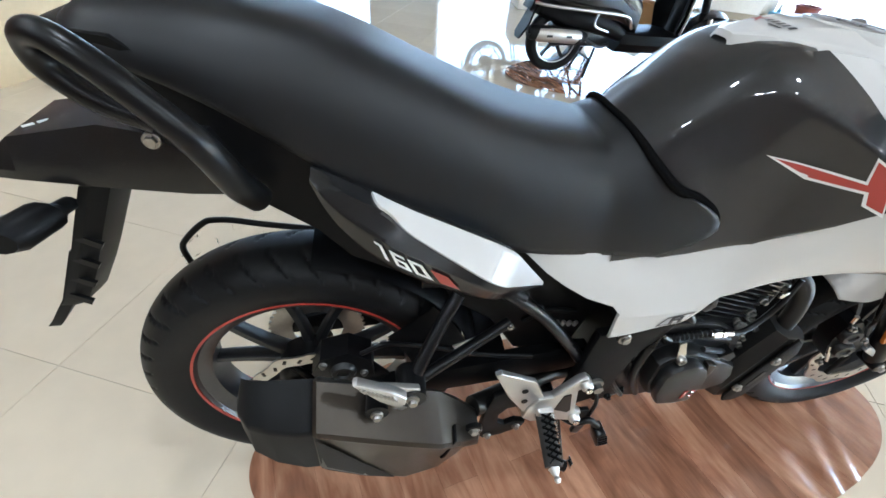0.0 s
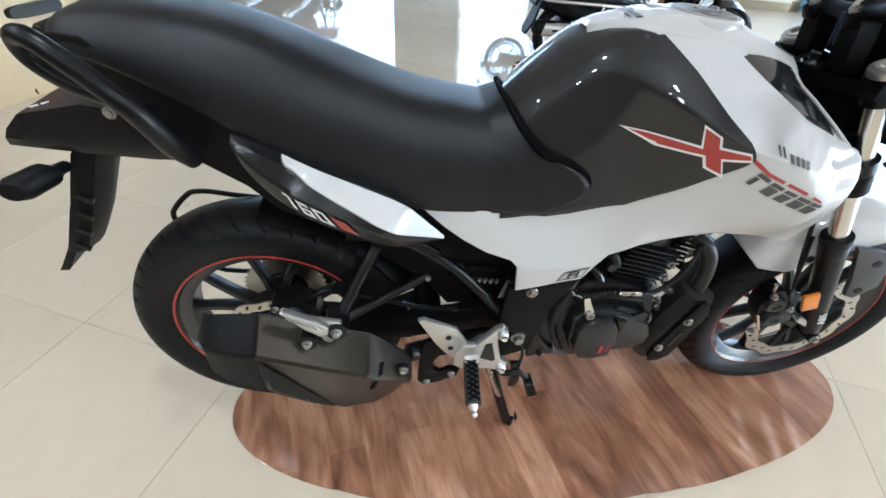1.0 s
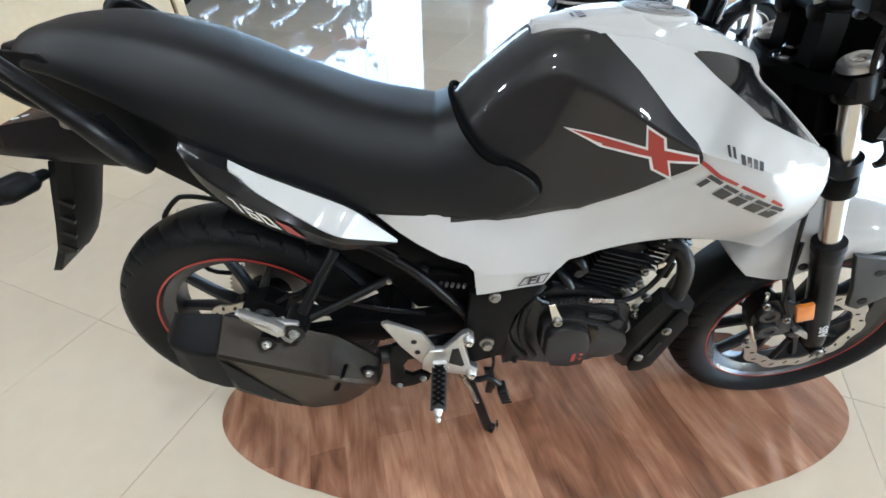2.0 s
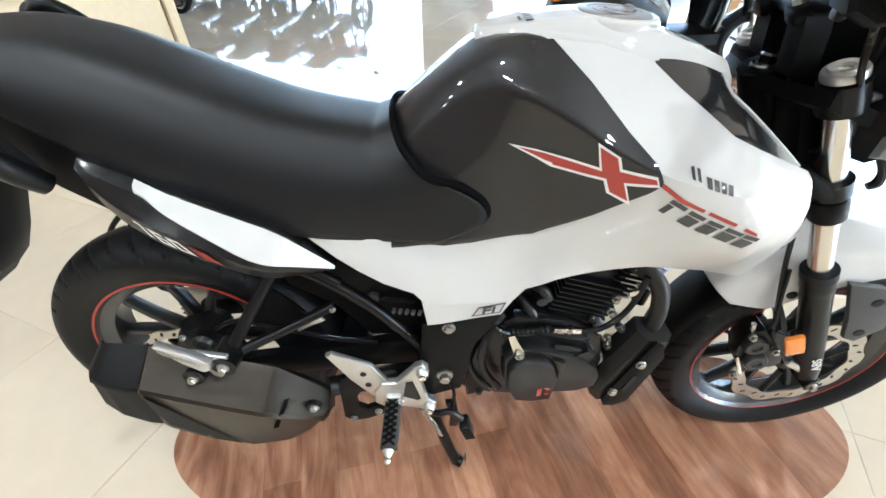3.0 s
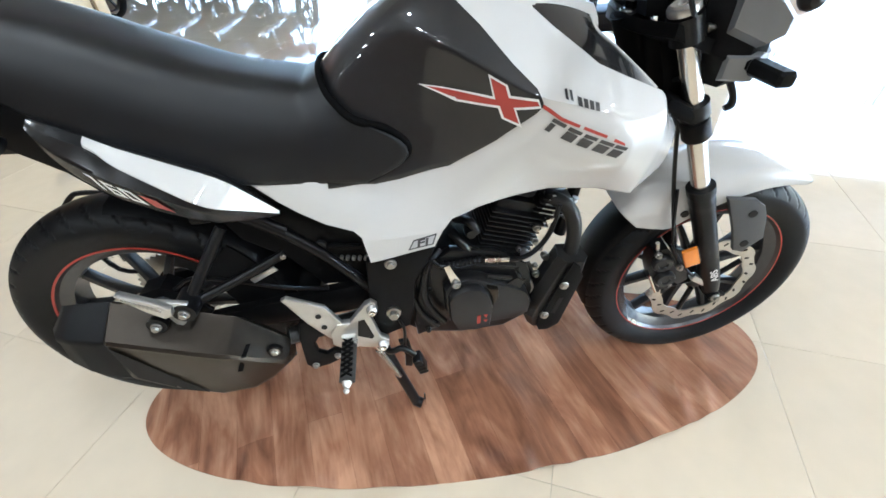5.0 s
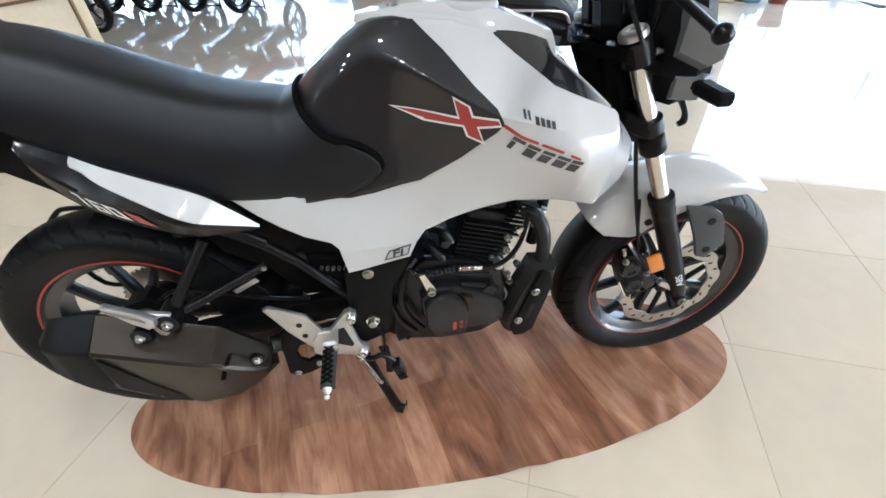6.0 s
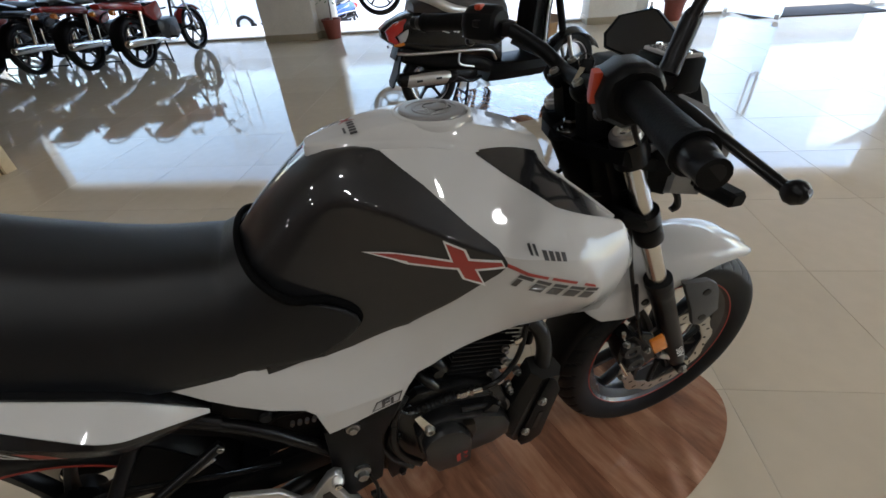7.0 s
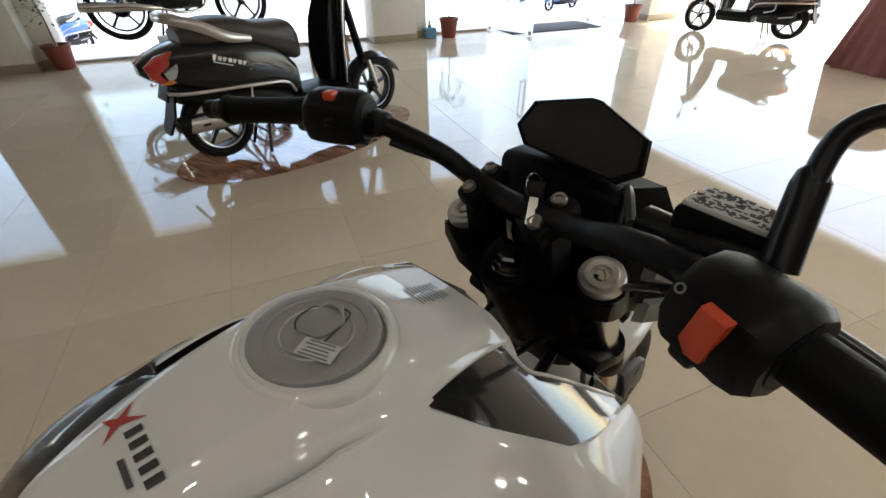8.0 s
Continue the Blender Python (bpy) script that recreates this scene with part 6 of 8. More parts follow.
for k in range(4):
    part("name_bar", Geo().box((-0.262 + 0.010 * k, -0.030 + 0.012 * k, 0.8795), (0.012, 0.006, 0.0008), turn=pose(0, 0, 0, 0, 0, 50)), DECALGREY if k > 2 else STICKER, mud, "pale illegible moulded mark")
# wire saree guard on the far side, still wrapped in clear film
HOOP = [(0.02, 0.150, 0.575), (-0.088, 0.165, 0.580), (-0.150, 0.172, 0.587), (-0.185, 0.172, 0.588), (-0.200, 0.172, 0.584), (-0.223, 0.172, 0.566), (-0.248, 0.172, 0.540), (-0.258, 0.172, 0.522), (-0.257, 0.172, 0.493), (-0.240, 0.172, 0.420), (-0.209, 0.172, 0.340), (-0.129, 0.172, 0.322), (0.02, 0.150, 0.330)]
guard = part("saree_guard", Geo().tube(HOOP, 0.0065, n=10, steps=3), SATIN, bike, "black bent-bar saree guard")
film_rnd = random.Random(23)
rows = []
for x in np.linspace(-0.268, -0.05, 22):
    rows.append([(x + film_rnd.uniform(-0.004, 0.004), 0.176 + film_rnd.uniform(-0.004, 0.004), z + film_rnd.uniform(-0.004, 0.004)) for z in np.linspace(0.318 + 0.10 * max(0.0, (-0.20 - x) / 0.07), 0.594 - 0.09 * max(0.0, (-0.19 - x) / 0.08), 22)])
film = part("film", Geo().grid(rows), FILM, guard, "crumpled clear film")
film.visible_shadow = False
# pale rods imitate light showing through the chain, in the gap behind the frame tube
for k in range(5):
    part("chain_light", Geo().tube([(0.454 + 0.0130 * k, -0.083, 0.515 + -0.0018 * k - 0.004), (0.454 + 0.0130 * k + 0.003, -0.084, 0.515 + -0.0018 * k + 0.006)], 0.0042, n=8), ALLOY, bike)
part("pale_boss", Geo().lathe([(0.0, -0.006), (0.010, -0.006), (0.013, 0.0), (0.0, 0.004)], (0.420, -0.082, 0.557), n=18), CASTGREY, bike)
# ---- front end, turned a little to the right about the steering axis ----
RAKE = Vector((0.4285, 0, -0.9035))
STEM = Vector((1.040, 0, 0.967))
STEER = Matrix.Translation(STEM) @ Matrix.Rotation(radians(-5.5), 4, -RAKE) @ Matrix.Translation(-STEM)
AXLE = Vector((1.392, 0, 0.297))


def fork_at(z, y):
    """A point of the fork's axis at height z, before steering."""
    return Vector((1.074 + (0.977 - z) * 0.460, y + 0.002, z))


def along(z0, z1, y):
    return [tuple(fork_at(z0, y)), tuple(fork_at(z1, y))]


FRONTW = Matrix.Translation((1.3725, -0.012, 0.304))
wheel("front_wheel", bike, FRONTW, 0.301, 0.118, 0.084, 30, 0.140, -0.064, "dark cast front wheel with a red tape line")
for s in (-1, 1):
    y = s * 0.100
    part("fork_tube", Geo().tube(along(0.945, 0.58, y), 0.0185, n=24), FORKTUBE, bike, "satin chromed fork tube")
    leg = part("fork_leg", Geo().tube([tuple(fork_at(z, y)) for z in (0.615, 0.592, 0.577, 0.55, 0.40, 0.335, 0.300, 0.280)], [0.026, 0.0275, 0.026, 0.0255, 0.0255, 0.024, 0.020, 0.012], n=22, steps=2), SATIN, bike, "satin black fork leg")
    part("dust_seal", Geo().tube(along(0.630, 0.612, y), 0.0285, n=24), RUBBER, leg)
    part("fork_collar", Geo().tube([tuple(fork_at(z, y)) for z in (0.782, 0.778, 0.748, 0.744)], [0.021, 0.0265, 0.0265, 0.021], n=24, steps=2), PLASTIC, bike, "black rubber fork collar")
    part("fork_cap", Geo().lathe([(0.0, 0.003), (0.0105, 0.003), (0.011, 0.008), (0.0175, 0.009), (0.019, 0.006), (0.0240, 0.005), (0.0255, 0.002), (0.0255, -0.006), (0.0, -0.006)], axis="z", n=30).moved(Matrix.Translation(fork_at(0.973, y)) @ Matrix.Rotation(radians(-25), 4, "Y")), ALLOY, bike, "silver fork cap")
    part("cap_socket", Geo().lathe([(0.0, 0.005), (0.0085, 0.005), (0.0095, 0.0045), (0.0, 0.0042)], axis="z", n=6).moved(Matrix.Translation(fork_at(0.973, y)) @ Matrix.Rotation(radians(-25), 4, "Y")), CHROME, bike)
    part("fork_clamp", Geo().tube([tuple(fork_at(z, y)) for z in (0.964, 0.924)], 0.0285, n=20), SATIN, bike, "black fork clamp")
    part("clamp_bolt", Geo().bolt((fork_at(0.942, y).x + 0.034, y + s * 0.004, 0.942), 0.0075, 0.012, (1, 0, 0)), ZINC, bike)
    part("lower_clamp", Geo().tube(along(0.816, 0.790, y), 0.0275, n=20), SATIN, bike)
    part("axle_lug", Geo().tube([(AXLE.x - 0.004, s * 0.075, 0.288), (AXLE.x - 0.004, s * 0.122, 0.288)], 0.016, n=16), SATIN, bike)
    part("axle_bolt", Geo().bolt((AXLE.x - 0.004, s * 0.122, 0.288), 0.012, 0.010, (0, s, 0)), ZINC, bike, "plated axle bolt")
part("top_yoke", Geo().loft([[(x, y, z) for x, z in ((xa, za), (xa, za - 0.022), (xb, zb - 0.022), (xb, zb))] for y, xa, za, xb, zb in ((-0.122, 1.060, 0.955, 1.130, 0.928), (-0.07, 1.028, 0.953, 1.130, 0.920), (0.0, 1.012, 0.953, 1.125, 0.915), (0.07, 1.028, 0.953, 1.130, 0.920), (0.126, 1.060, 0.955, 1.130, 0.928))]), DEEPBLACK, bike, "satin black top yoke")
part("bottom_yoke", Geo().box((1.13, 0, 0.812), (0.075, 0.24, 0.030), turn=Matrix.Rotation(radians(25), 4, "Y"), ch=0.01).moved(STEER), DEEPBLACK, bike, "black bottom yoke")
part("wiring_cover", Geo().loft([[(x + dx, y, z) for dx, y in ((-0.030, -w * 0.7), (-0.020, -w), (0.030, -w), (0.034, 0.0), (0.030, w), (-0.020, w), (-0.030, w * 0.7))] for x, w, z in ((1.142, 0.050, 0.745), (1.130, 0.074, 0.775), (1.112, 0.078, 0.850), (1.085, 0.072, 0.920))]), DEEPBLACK, bike, "black cover over the wiring at the steering head", angle=30)
part("head_tube", Geo().tube([(1.035, 0, 0.955), (1.100, 0, 0.82)], 0.032, n=18), DEEPBLACK, bike, "black steering head")
part("stem_nut", Geo().lathe([(0.0, 0.026), (0.011, 0.026), (0.0145, 0.023), (0.0145, 0.012), (0.018, 0.010), (0.018, 0.0), (0.0, 0.0)], (1.042, 0.0, 0.946), axis="z", n=6), DARKPLATE, bike, "dark plated stem nut")
part("stem_ring", Geo().lathe([(0.0, 0.006), (0.020, 0.006), (0.0215, 0.004), (0.0215, 0.0), (0.0, 0.0)], (1.042, 0.0, 0.950), axis="z", n=26), DARKPLATE, bike)
# bar risers and bar
for s, cx, cy, cz in ((-1, 1.037, -0.046, 1.042), (1, 1.061, 0.062, 1.033)):
    yaw = Matrix.Translation((cx, cy, cz)) @ pose(0, 0, 0, 0, 0, -11) @ Matrix.Rotation(radians(-26), 4, "Y")
    part("bar_riser", Geo().loft([[(cx + dx + f * 0.016, cy + dy, z) for dx, dy in ((-0.018, -0.017), (0.018, -0.017), (0.018, 0.017), (-0.018, 0.017))] for f, z in ((1, 0.955), (0.4, 1.01), (0, cz - 0.012))]), DEEPBLACK, bike, "black bar riser")
    part("bar_clamp", Geo().box((0, 0, -0.004), (0.062, 0.034, 0.026), ch=0.008).moved(yaw), DEEPBLACK, bike, "black bar clamp")
    for dx in (-0.017, 0.017):
        part("clamp_bolt", Geo().lathe([(0.0, 0.004), (0.0042, 0.004), (0.0045, 0.007), (0.0075, 0.0068), (0.0082, 0.004), (0.0082, -0.002), (0.0, -0.002)], axis="z", n=20).moved(yaw @ Matrix.Translation((dx, 0, 0.008))), ZINC, bike)
BARTURN = Matrix.Translation(STEM) @ Matrix.Rotation(radians(-1.5), 4, "Z") @ Matrix.Translation(-STEM)
RIGHT = [(0.880, -0.413, 1.0878), (0.912, -0.330, 1.088), (0.944, -0.252, 1.090), (0.980, -0.188, 1.087), (1.004, -0.128, 1.072), (1.024, -0.088, 1.052)]
HALF = [(0.880, 0.410, 1.084), (0.925, 0.330, 1.092), (0.966, 0.252, 1.097), (1.000, 0.190, 1.092), (1.044, 0.125, 1.060), (1.062, 0.086, 1.036)]
BAR = RIGHT + [(1.048, 0.006, 1.034)] + [tuple(BARTURN @ Vector(p)) for p in HALF[::-1]]
part("handlebar", Geo().tube(BAR, 0.0125, n=14), PLASTIC, bike, "satin black handlebar")
for s in (-1, 1):
    turn = BARTURN if s > 0 else Matrix.Identity(4)
    line = HALF[:3] if s > 0 else RIGHT[:3]
    a, b = Vector(line[2]), Vector(line[0])
    def at(f):
        return tuple(a + (b - a) * f)
    part("grip", Geo().tube([at(0), at(0.25), at(0.5), at(0.78)], [0.0175, 0.0165, 0.0165, 0.0172], n=24).moved(turn), GRIPRUBBER, bike, "black rubber grip")
    part("grip_flange", Geo().tube([at(-0.06), at(0.03)], 0.0245, n=24).moved(turn), GRIPRUBBER, bike)
    part("grip_flange", Geo().tube([at(0.77), at(0.81)], 0.0192, n=24).moved(turn), GRIPRUBBER, bike)
    part("bar_end", Geo().tube([at(0.81), at(0.90), at(1.0)], [0.0150, 0.0135, 0.0080], n=20, steps=3).moved(turn), SATIN, bike, "black bar end weight")
# right switch case with its orange-red switch
swm = Matrix.Translation((0.952, -0.230, 1.087)) @ pose(0, 0, 0, 0, 0, -22)
RIM = ((0.028, 0.012), (0.022, 0.024), (0.006, 0.032), (-0.014, 0.031), (-0.030, 0.020), (-0.036, -0.002), (-0.030, -0.024), (-0.008, -0.035), (0.014, -0.030), (0.026, -0.014))
sw = part("switch_case", Geo().loft([[(x * k * 1.05, y, z * k * 0.99 + 0.002) for x, z in RIM] for y, k in ((0.036, 0.70), (0.032, 0.90), (0.026, 0.98), (-0.012, 1.0), (-0.022, 0.95), (-0.028, 0.80))]).moved(swm), PLASTIC, bike, "matt black switch case", angle=32)
part("kill_switch", Geo().plate([(-0.006, -0.017), (0.003, -0.018), (0.010, -0.010), (0.0055, 0.017), (-0.0105, 0.016)], -0.004, 0.006, 0.002).moved(swm @ Matrix.Translation((-0.0360, 0.001, 0.008)) @ pose(0, 0, 0, 0, 0, 90)), ORANGESW, sw, "orange-red engine switch")
part("starter_button", Geo().box((-0.024, 0.012, -0.026), (0.012, 0.018, 0.012), ch=0.004).moved(swm), SATIN, sw)
for k in range(2):
    part("switch_print", Geo().lathe([(0.0022, 0.0), (0.0034, 0.0), (0.0034, 0.0006), (0.0022, 0.0006), (0.0022, 0.0)], (0, 0, 0), axis="x", n=14).moved(swm @ Matrix.Translation((-0.0335 + 0.003 * k, 0.025, 0.020 - 0.016 * k)) @ pose(0, 0, 0, 0, 30, 0)), PRINTGREY, sw, "small pale switch symbol")
swl = BARTURN @ Matrix.Translation((0.974, 0.226, 1.095)) @ pose(0, 0, 0, 0, 0, 28)
sw2 = part("switch_case", Geo().loft([[(x * k, -y * 1.2, z * k + 0.002) for x, z in RIM] for y, k in ((0.036, 0.70), (0.032, 0.90), (0.026, 0.98), (-0.012, 1.0), (-0.022, 0.95), (-0.028, 0.80))]).moved(swl), PLASTIC, bike, "matt black switch case", angle=32)
part("horn_button", Geo().box((-0.018, -0.004, 0.031), (0.016, 0.014, 0.010), ch=0.003).moved(swl), ORANGESW, sw2, "small orange-red button")
part("dip_switch", Geo().box((-0.034, -0.010, 0.006), (0.010, 0.016, 0.012), ch=0.003).moved(swl), SATIN, sw2)
# levers
LEVER = [(1.000, 0.205, 1.078), (1.010, 0.255, 1.068), (1.004, 0.310, 1.057), (1.006, 0.360, 1.043), (1.006, 0.388, 1.036)]
for s, word in SIDES:
    lever = part("brake_lever" if s < 0 else "clutch_lever", Geo().tube([(x, s * y, z) for x, y, z in LEVER], [0.009, 0.0085, 0.0078, 0.0072, 0.0072], n=12, flat=0.7).moved(BARTURN if s > 0 else Matrix.Identity(4)), SATIN, bike, "black hand lever with a ball end")
    part("lever_ball", Geo().lathe([(0.0, -0.0115), (0.0075, -0.009), (0.0113, -0.003), (0.0113, 0.003), (0.0075, 0.009), (0.0, 0.0115)], (1.006, s * 0.396, 1.036), n=20).moved(BARTURN if s > 0 else Matrix.Identity(4)), SATIN, lever)
part("clutch_perch", Geo().box((1.002, 0.190, 1.090), (0.034, 0.040, 0.028), ch=0.008).moved(BARTURN), SATIN, bike)
# brake reservoir with a printed lid
rm = Matrix.Translation((1.036, -0.191, 1.094)) @ pose(0, 0, 0, 0, 0, -8)
res = part("brake_reservoir", Geo().box((0, 0, -0.004), (0.046, 0.066, 0.040), ch=0.005).moved(rm), DEEPBLACK, bike, "black brake fluid reservoir")
part("reservoir_lid", Geo().box((0, 0, 0.0175), (0.036, 0.060, 0.005), ch=0.0015).moved(rm), CAPSTICKER, res, "pale lid crowded with fine print")
lid_rnd = random.Random(4)
for k in range(13):
    y = -0.027
    while y < 0.021:
        run = lid_rnd.uniform(0.002, 0.007)
        if lid_rnd.random() < 0.8:
            part("print_bar", Geo().box((-0.0152 + 0.0025 * k, y + run / 2, 0.0203), (0.0015, run, 0.0004)).moved(rm), INK, res, "illegible fine print")
        y += run + lid_rnd.uniform(0.001, 0.003)
for s in (-1, 1):
    part("lid_screw", Geo().lathe([(0, 0.002), (0.0036, 0.002), (0.0042, 0.0), (0, 0)], (0, s * 0.027, 0.020), axis="z", n=14).moved(rm), CHROME, res)
part("master_cylinder", Geo().tube([(1.036, -0.135, 1.078), (1.004, -0.222, 1.090)], 0.014, n=14), SATIN, bike)
part("brake_line", Geo().tube([(1.024, -0.128, 1.078), (1.075, -0.100, 1.080), (1.115, -0.085, 1.02), (1.122, -0.075, 0.90), (1.150, -0.078, 0.76), (1.180, -0.082, 0.64), (1.205, -0.096, 0.54), (1.225, -0.108, 0.47)], 0.0045, n=8), SATIN, bike, "black brake hose")
part("throttle_cable", Geo().tube([(0.99, -0.19, 1.065), (1.065, -0.13, 0.985), (1.105, -0.118, 0.93), (1.125, -0.10, 0.87), (1.08, -0.05, 0.84), (0.98, -0.04, 0.86)], 0.0042, n=8), SATIN, bike, "black cable")
part("clutch_hose", Geo().tube([(1.01, 0.17, 1.07), (1.08, 0.09, 1.02), (1.10, 0.04, 0.90), (1.02, 0.03, 0.84)], 0.0045, n=8), SATIN, bike, "black cable")
part("wiring", Geo().tube([(1.09, -0.02, 0.93), (1.08, -0.045, 0.88), (1.11, -0.05, 0.82), (1.06, -0.05, 0.76)], 0.009, n=8), SATIN, bike, "black wiring loom")
# mirror
MIRROR = Matrix.Translation((0.021, 0.009, -0.002))
part("mirror_collar", Geo().tube([(0.978, -0.238, 1.102), (0.999, -0.231, 1.150), (1.000, -0.233, 1.158)], [0.0112, 0.0105, 0.008], n=16, steps=3).moved(MIRROR), SATIN, bike, "black rubber mirror collar")
mir = part("mirror_stem", Geo().tube([(0.999, -0.231, 1.152), (1.0085, -0.231, 1.172), (1.0125, -0.236, 1.184), (1.015, -0.248, 1.192), (1.019, -0.290, 1.199), (1.022, -0.335, 1.206), (1.024, -0.375, 1.218)], 0.0068, n=12).moved(MIRROR), SATIN, bike, "black mirror stem")
part("mirror_head", Geo().loft([[(x, -0.435 + 0.075 * k * math.cos(a) * (1 + 0.15 * math.sin(a)), 1.250 + 0.045 * k * math.sin(a)) for a in np.linspace(0, 2 * math.pi, 24, endpoint=False)] for x, k in ((1.010, 0.94), (1.015, 1.0), (1.030, 0.96), (1.050, 0.6))]).moved(MIRROR), PLASTIC, mir, "black mirror head")
part("mirror_glass", Geo().loft([[(x, -0.435 + 0.068 * k * math.cos(a) * (1 + 0.15 * math.sin(a)), 1.250 + 0.040 * k * math.sin(a)) for a in np.linspace(0, 2 * math.pi, 24, endpoint=False)] for x, k in ((1.008, 1.0), (1.011, 1.0))]).moved(MIRROR), MIRRORGLASS, mir, "mirror glass")
# ignition and key
part("ignition_switch", Geo().tube([(1.080, 0.0, 0.985), (1.072, 0.0, 1.012)], 0.020, n=20).moved(STEER), SATIN, bike, "black ignition switch")
part("key_blade", Geo().plate([(-0.004, -0.030), (0.004, -0.030), (0.004, -0.022), (0.006, -0.018), (0.004, -0.012), (0.006, -0.006), (0.005, 0.004), (-0.005, 0.004)], -0.001, 0.001).moved(STEER @ Matrix.Translation((1.032, -0.027, 1.060)) @ pose(0, 0, 0, -50, 0, -58) @ Matrix.Scale(0.85, 4)), CHROME, bike, "bare steel key")
part("key_ring", Geo().tube([(1.045 + 0.012 * math.cos(a), -0.016 + 0.012 * math.sin(a) * 0.5, 1.066 + 0.012 * math.sin(a)) for a in np.linspace(0, 2 * math.pi, 14)], 0.0012, n=6).moved(STEER), DARKPLATE, bike)
part("key_head", Geo().box((1.046, -0.016, 1.060), (0.020, 0.006, 0.022), turn=pose(0, 0, 0, -30, 0, -50), ch=0.002).moved(STEER), PLASTIC, bike)
# meter: a hexagonal hood with a dark screen
cm = STEER @ Matrix.Translation((1.150, 0.006, 1.090)) @ Matrix.Rotation(radians(-60), 4, "Y")
HEX = [(-0.036, 0.062), (-0.018, 0.083), (0.014, 0.073), (0.036, 0.006), (0.036, -0.006), (0.014, -0.073), (-0.018, -0.083), (-0.036, -0.062)]
meter = part("instrument_meter", Geo().loft([[(x * k, y * k, z) for x, y in HEX] for z, k in ((-0.040, 0.62), (-0.012, 0.98), (0.004, 1.05), (0.0085, 1.02), (0.0085, 0.95), (0.005, 0.945))]).moved(cm), DEEPBLACK, bike, "matt black hexagonal meter", angle=25)
part("meter_screen", Geo().loft([[(x * k, y * k, z) for x, y in HEX] for z, k in ((0.003, 0.945), (0.0080, 0.945))]).moved(cm), SCREEN, meter, "dark gloss meter screen", angle=25)
part("meter_bracket", Geo().box((1.135, 0.01, 1.00), (0.05, 0.17, 0.10), ch=0.012).moved(STEER), DEEPBLACK, bike)
# headlamp
def lamp_ring(x, w, zl, zh):
    return [(x, y, z) for y, z in ((-w, zl + 0.055), (-w * 0.62, zl), (w * 0.62, zl), (w, zl + 0.055), (w * 0.96, zh - 0.065), (w * 0.62, zh), (-w * 0.62, zh), (-w * 0.96, zh - 0.065))]


hl = part("headlamp", Geo().loft([lamp_ring(*v) for v in ((1.125, 0.070, 0.875, 1.035), (1.155, 0.105, 0.850, 1.048), (1.195, 0.138, 0.842, 1.045), (1.222, 0.134, 0.850, 1.020))]).moved(STEER), PLASTIC, bike, "matt black headlamp shell", angle=20)
part("lamp_lens", Geo().loft([lamp_ring(*v) for v in ((1.219, 0.128, 0.856, 1.012), (1.245, 0.105, 0.872, 0.990), (1.262, 0.070, 0.895, 0.965))]).moved(STEER), CLEARLENS, hl, "clear headlamp lens", angle=20)
for s in (-1, 1):
    part("lamp_cowl", Geo().loft([[(x, s * y, z) for y, z in ((yi, zl), (yo, zl + 0.012), (yo, zh), (yi - 0.02, zh + 0.020))] for x, yi, yo, zl, zh in ((1.160, 0.108, 0.122, 0.940, 1.010), (1.198, 0.138, 0.158, 0.925, 0.992), (1.212, 0.140, 0.168, 0.940, 0.975), (1.240, 0.112, 0.138, 0.950, 0.970))]).moved(STEER), SILVERPLASTIC, hl, "silver-grey lamp cowl", angle=20)
    part("lamp_cowl", Geo().loft([[(x, s * y, z) for y, z in ((yi, zl), (yo, zl + 0.008), (yo, zh), (yi, zh + 0.006))] for x, yi, yo, zl, zh in ((1.170, 0.112, 0.126, 0.865, 0.905), (1.205, 0.130, 0.148, 0.868, 0.915), (1.238, 0.110, 0.122, 0.880, 0.915))]).moved(STEER), SILVERPLASTIC, hl, "silver-grey lamp cowl", angle=20)
    ind = part("front_indicator", Geo().loft([[(x + dx * k, s * y, z + dz * k) for dx, dz in ((-0.014, -0.008), (-0.010, -0.013), (0.010, -0.013), (0.014, -0.008), (0.014, 0.008), (0.010, 0.013), (-0.010, 0.013), (-0.014, 0.008))] for x, y, z, k in ((1.196, 0.110, 0.896, 0.62), (1.202, 0.145, 0.900, 0.70), (1.204, 0.150, 0.900, 1.0), (1.214, 0.208, 0.900, 0.95), (1.215, 0.213, 0.900, 0.7))]).moved(STEER), PLASTIC, bike, "matt black front indicator", angle=25)
    part("lens", Geo().box((1.221, s * 0.180, 0.900), (0.010, 0.046, 0.018), ch=0.003).moved(STEER), CLEARLENS, ind)
part("lamp_hook", Geo().tube([(1.222, -0.075, 0.850), (1.236, -0.08, 0.825), (1.240, -0.08, 0.806), (1.230, -0.08, 0.798)], [0.007, 0.006, 0.008, 0.006], n=8).moved(STEER), SATIN, bike)
# front mudguard
rows = []
C = Vector((1.386, 0, 0.297))
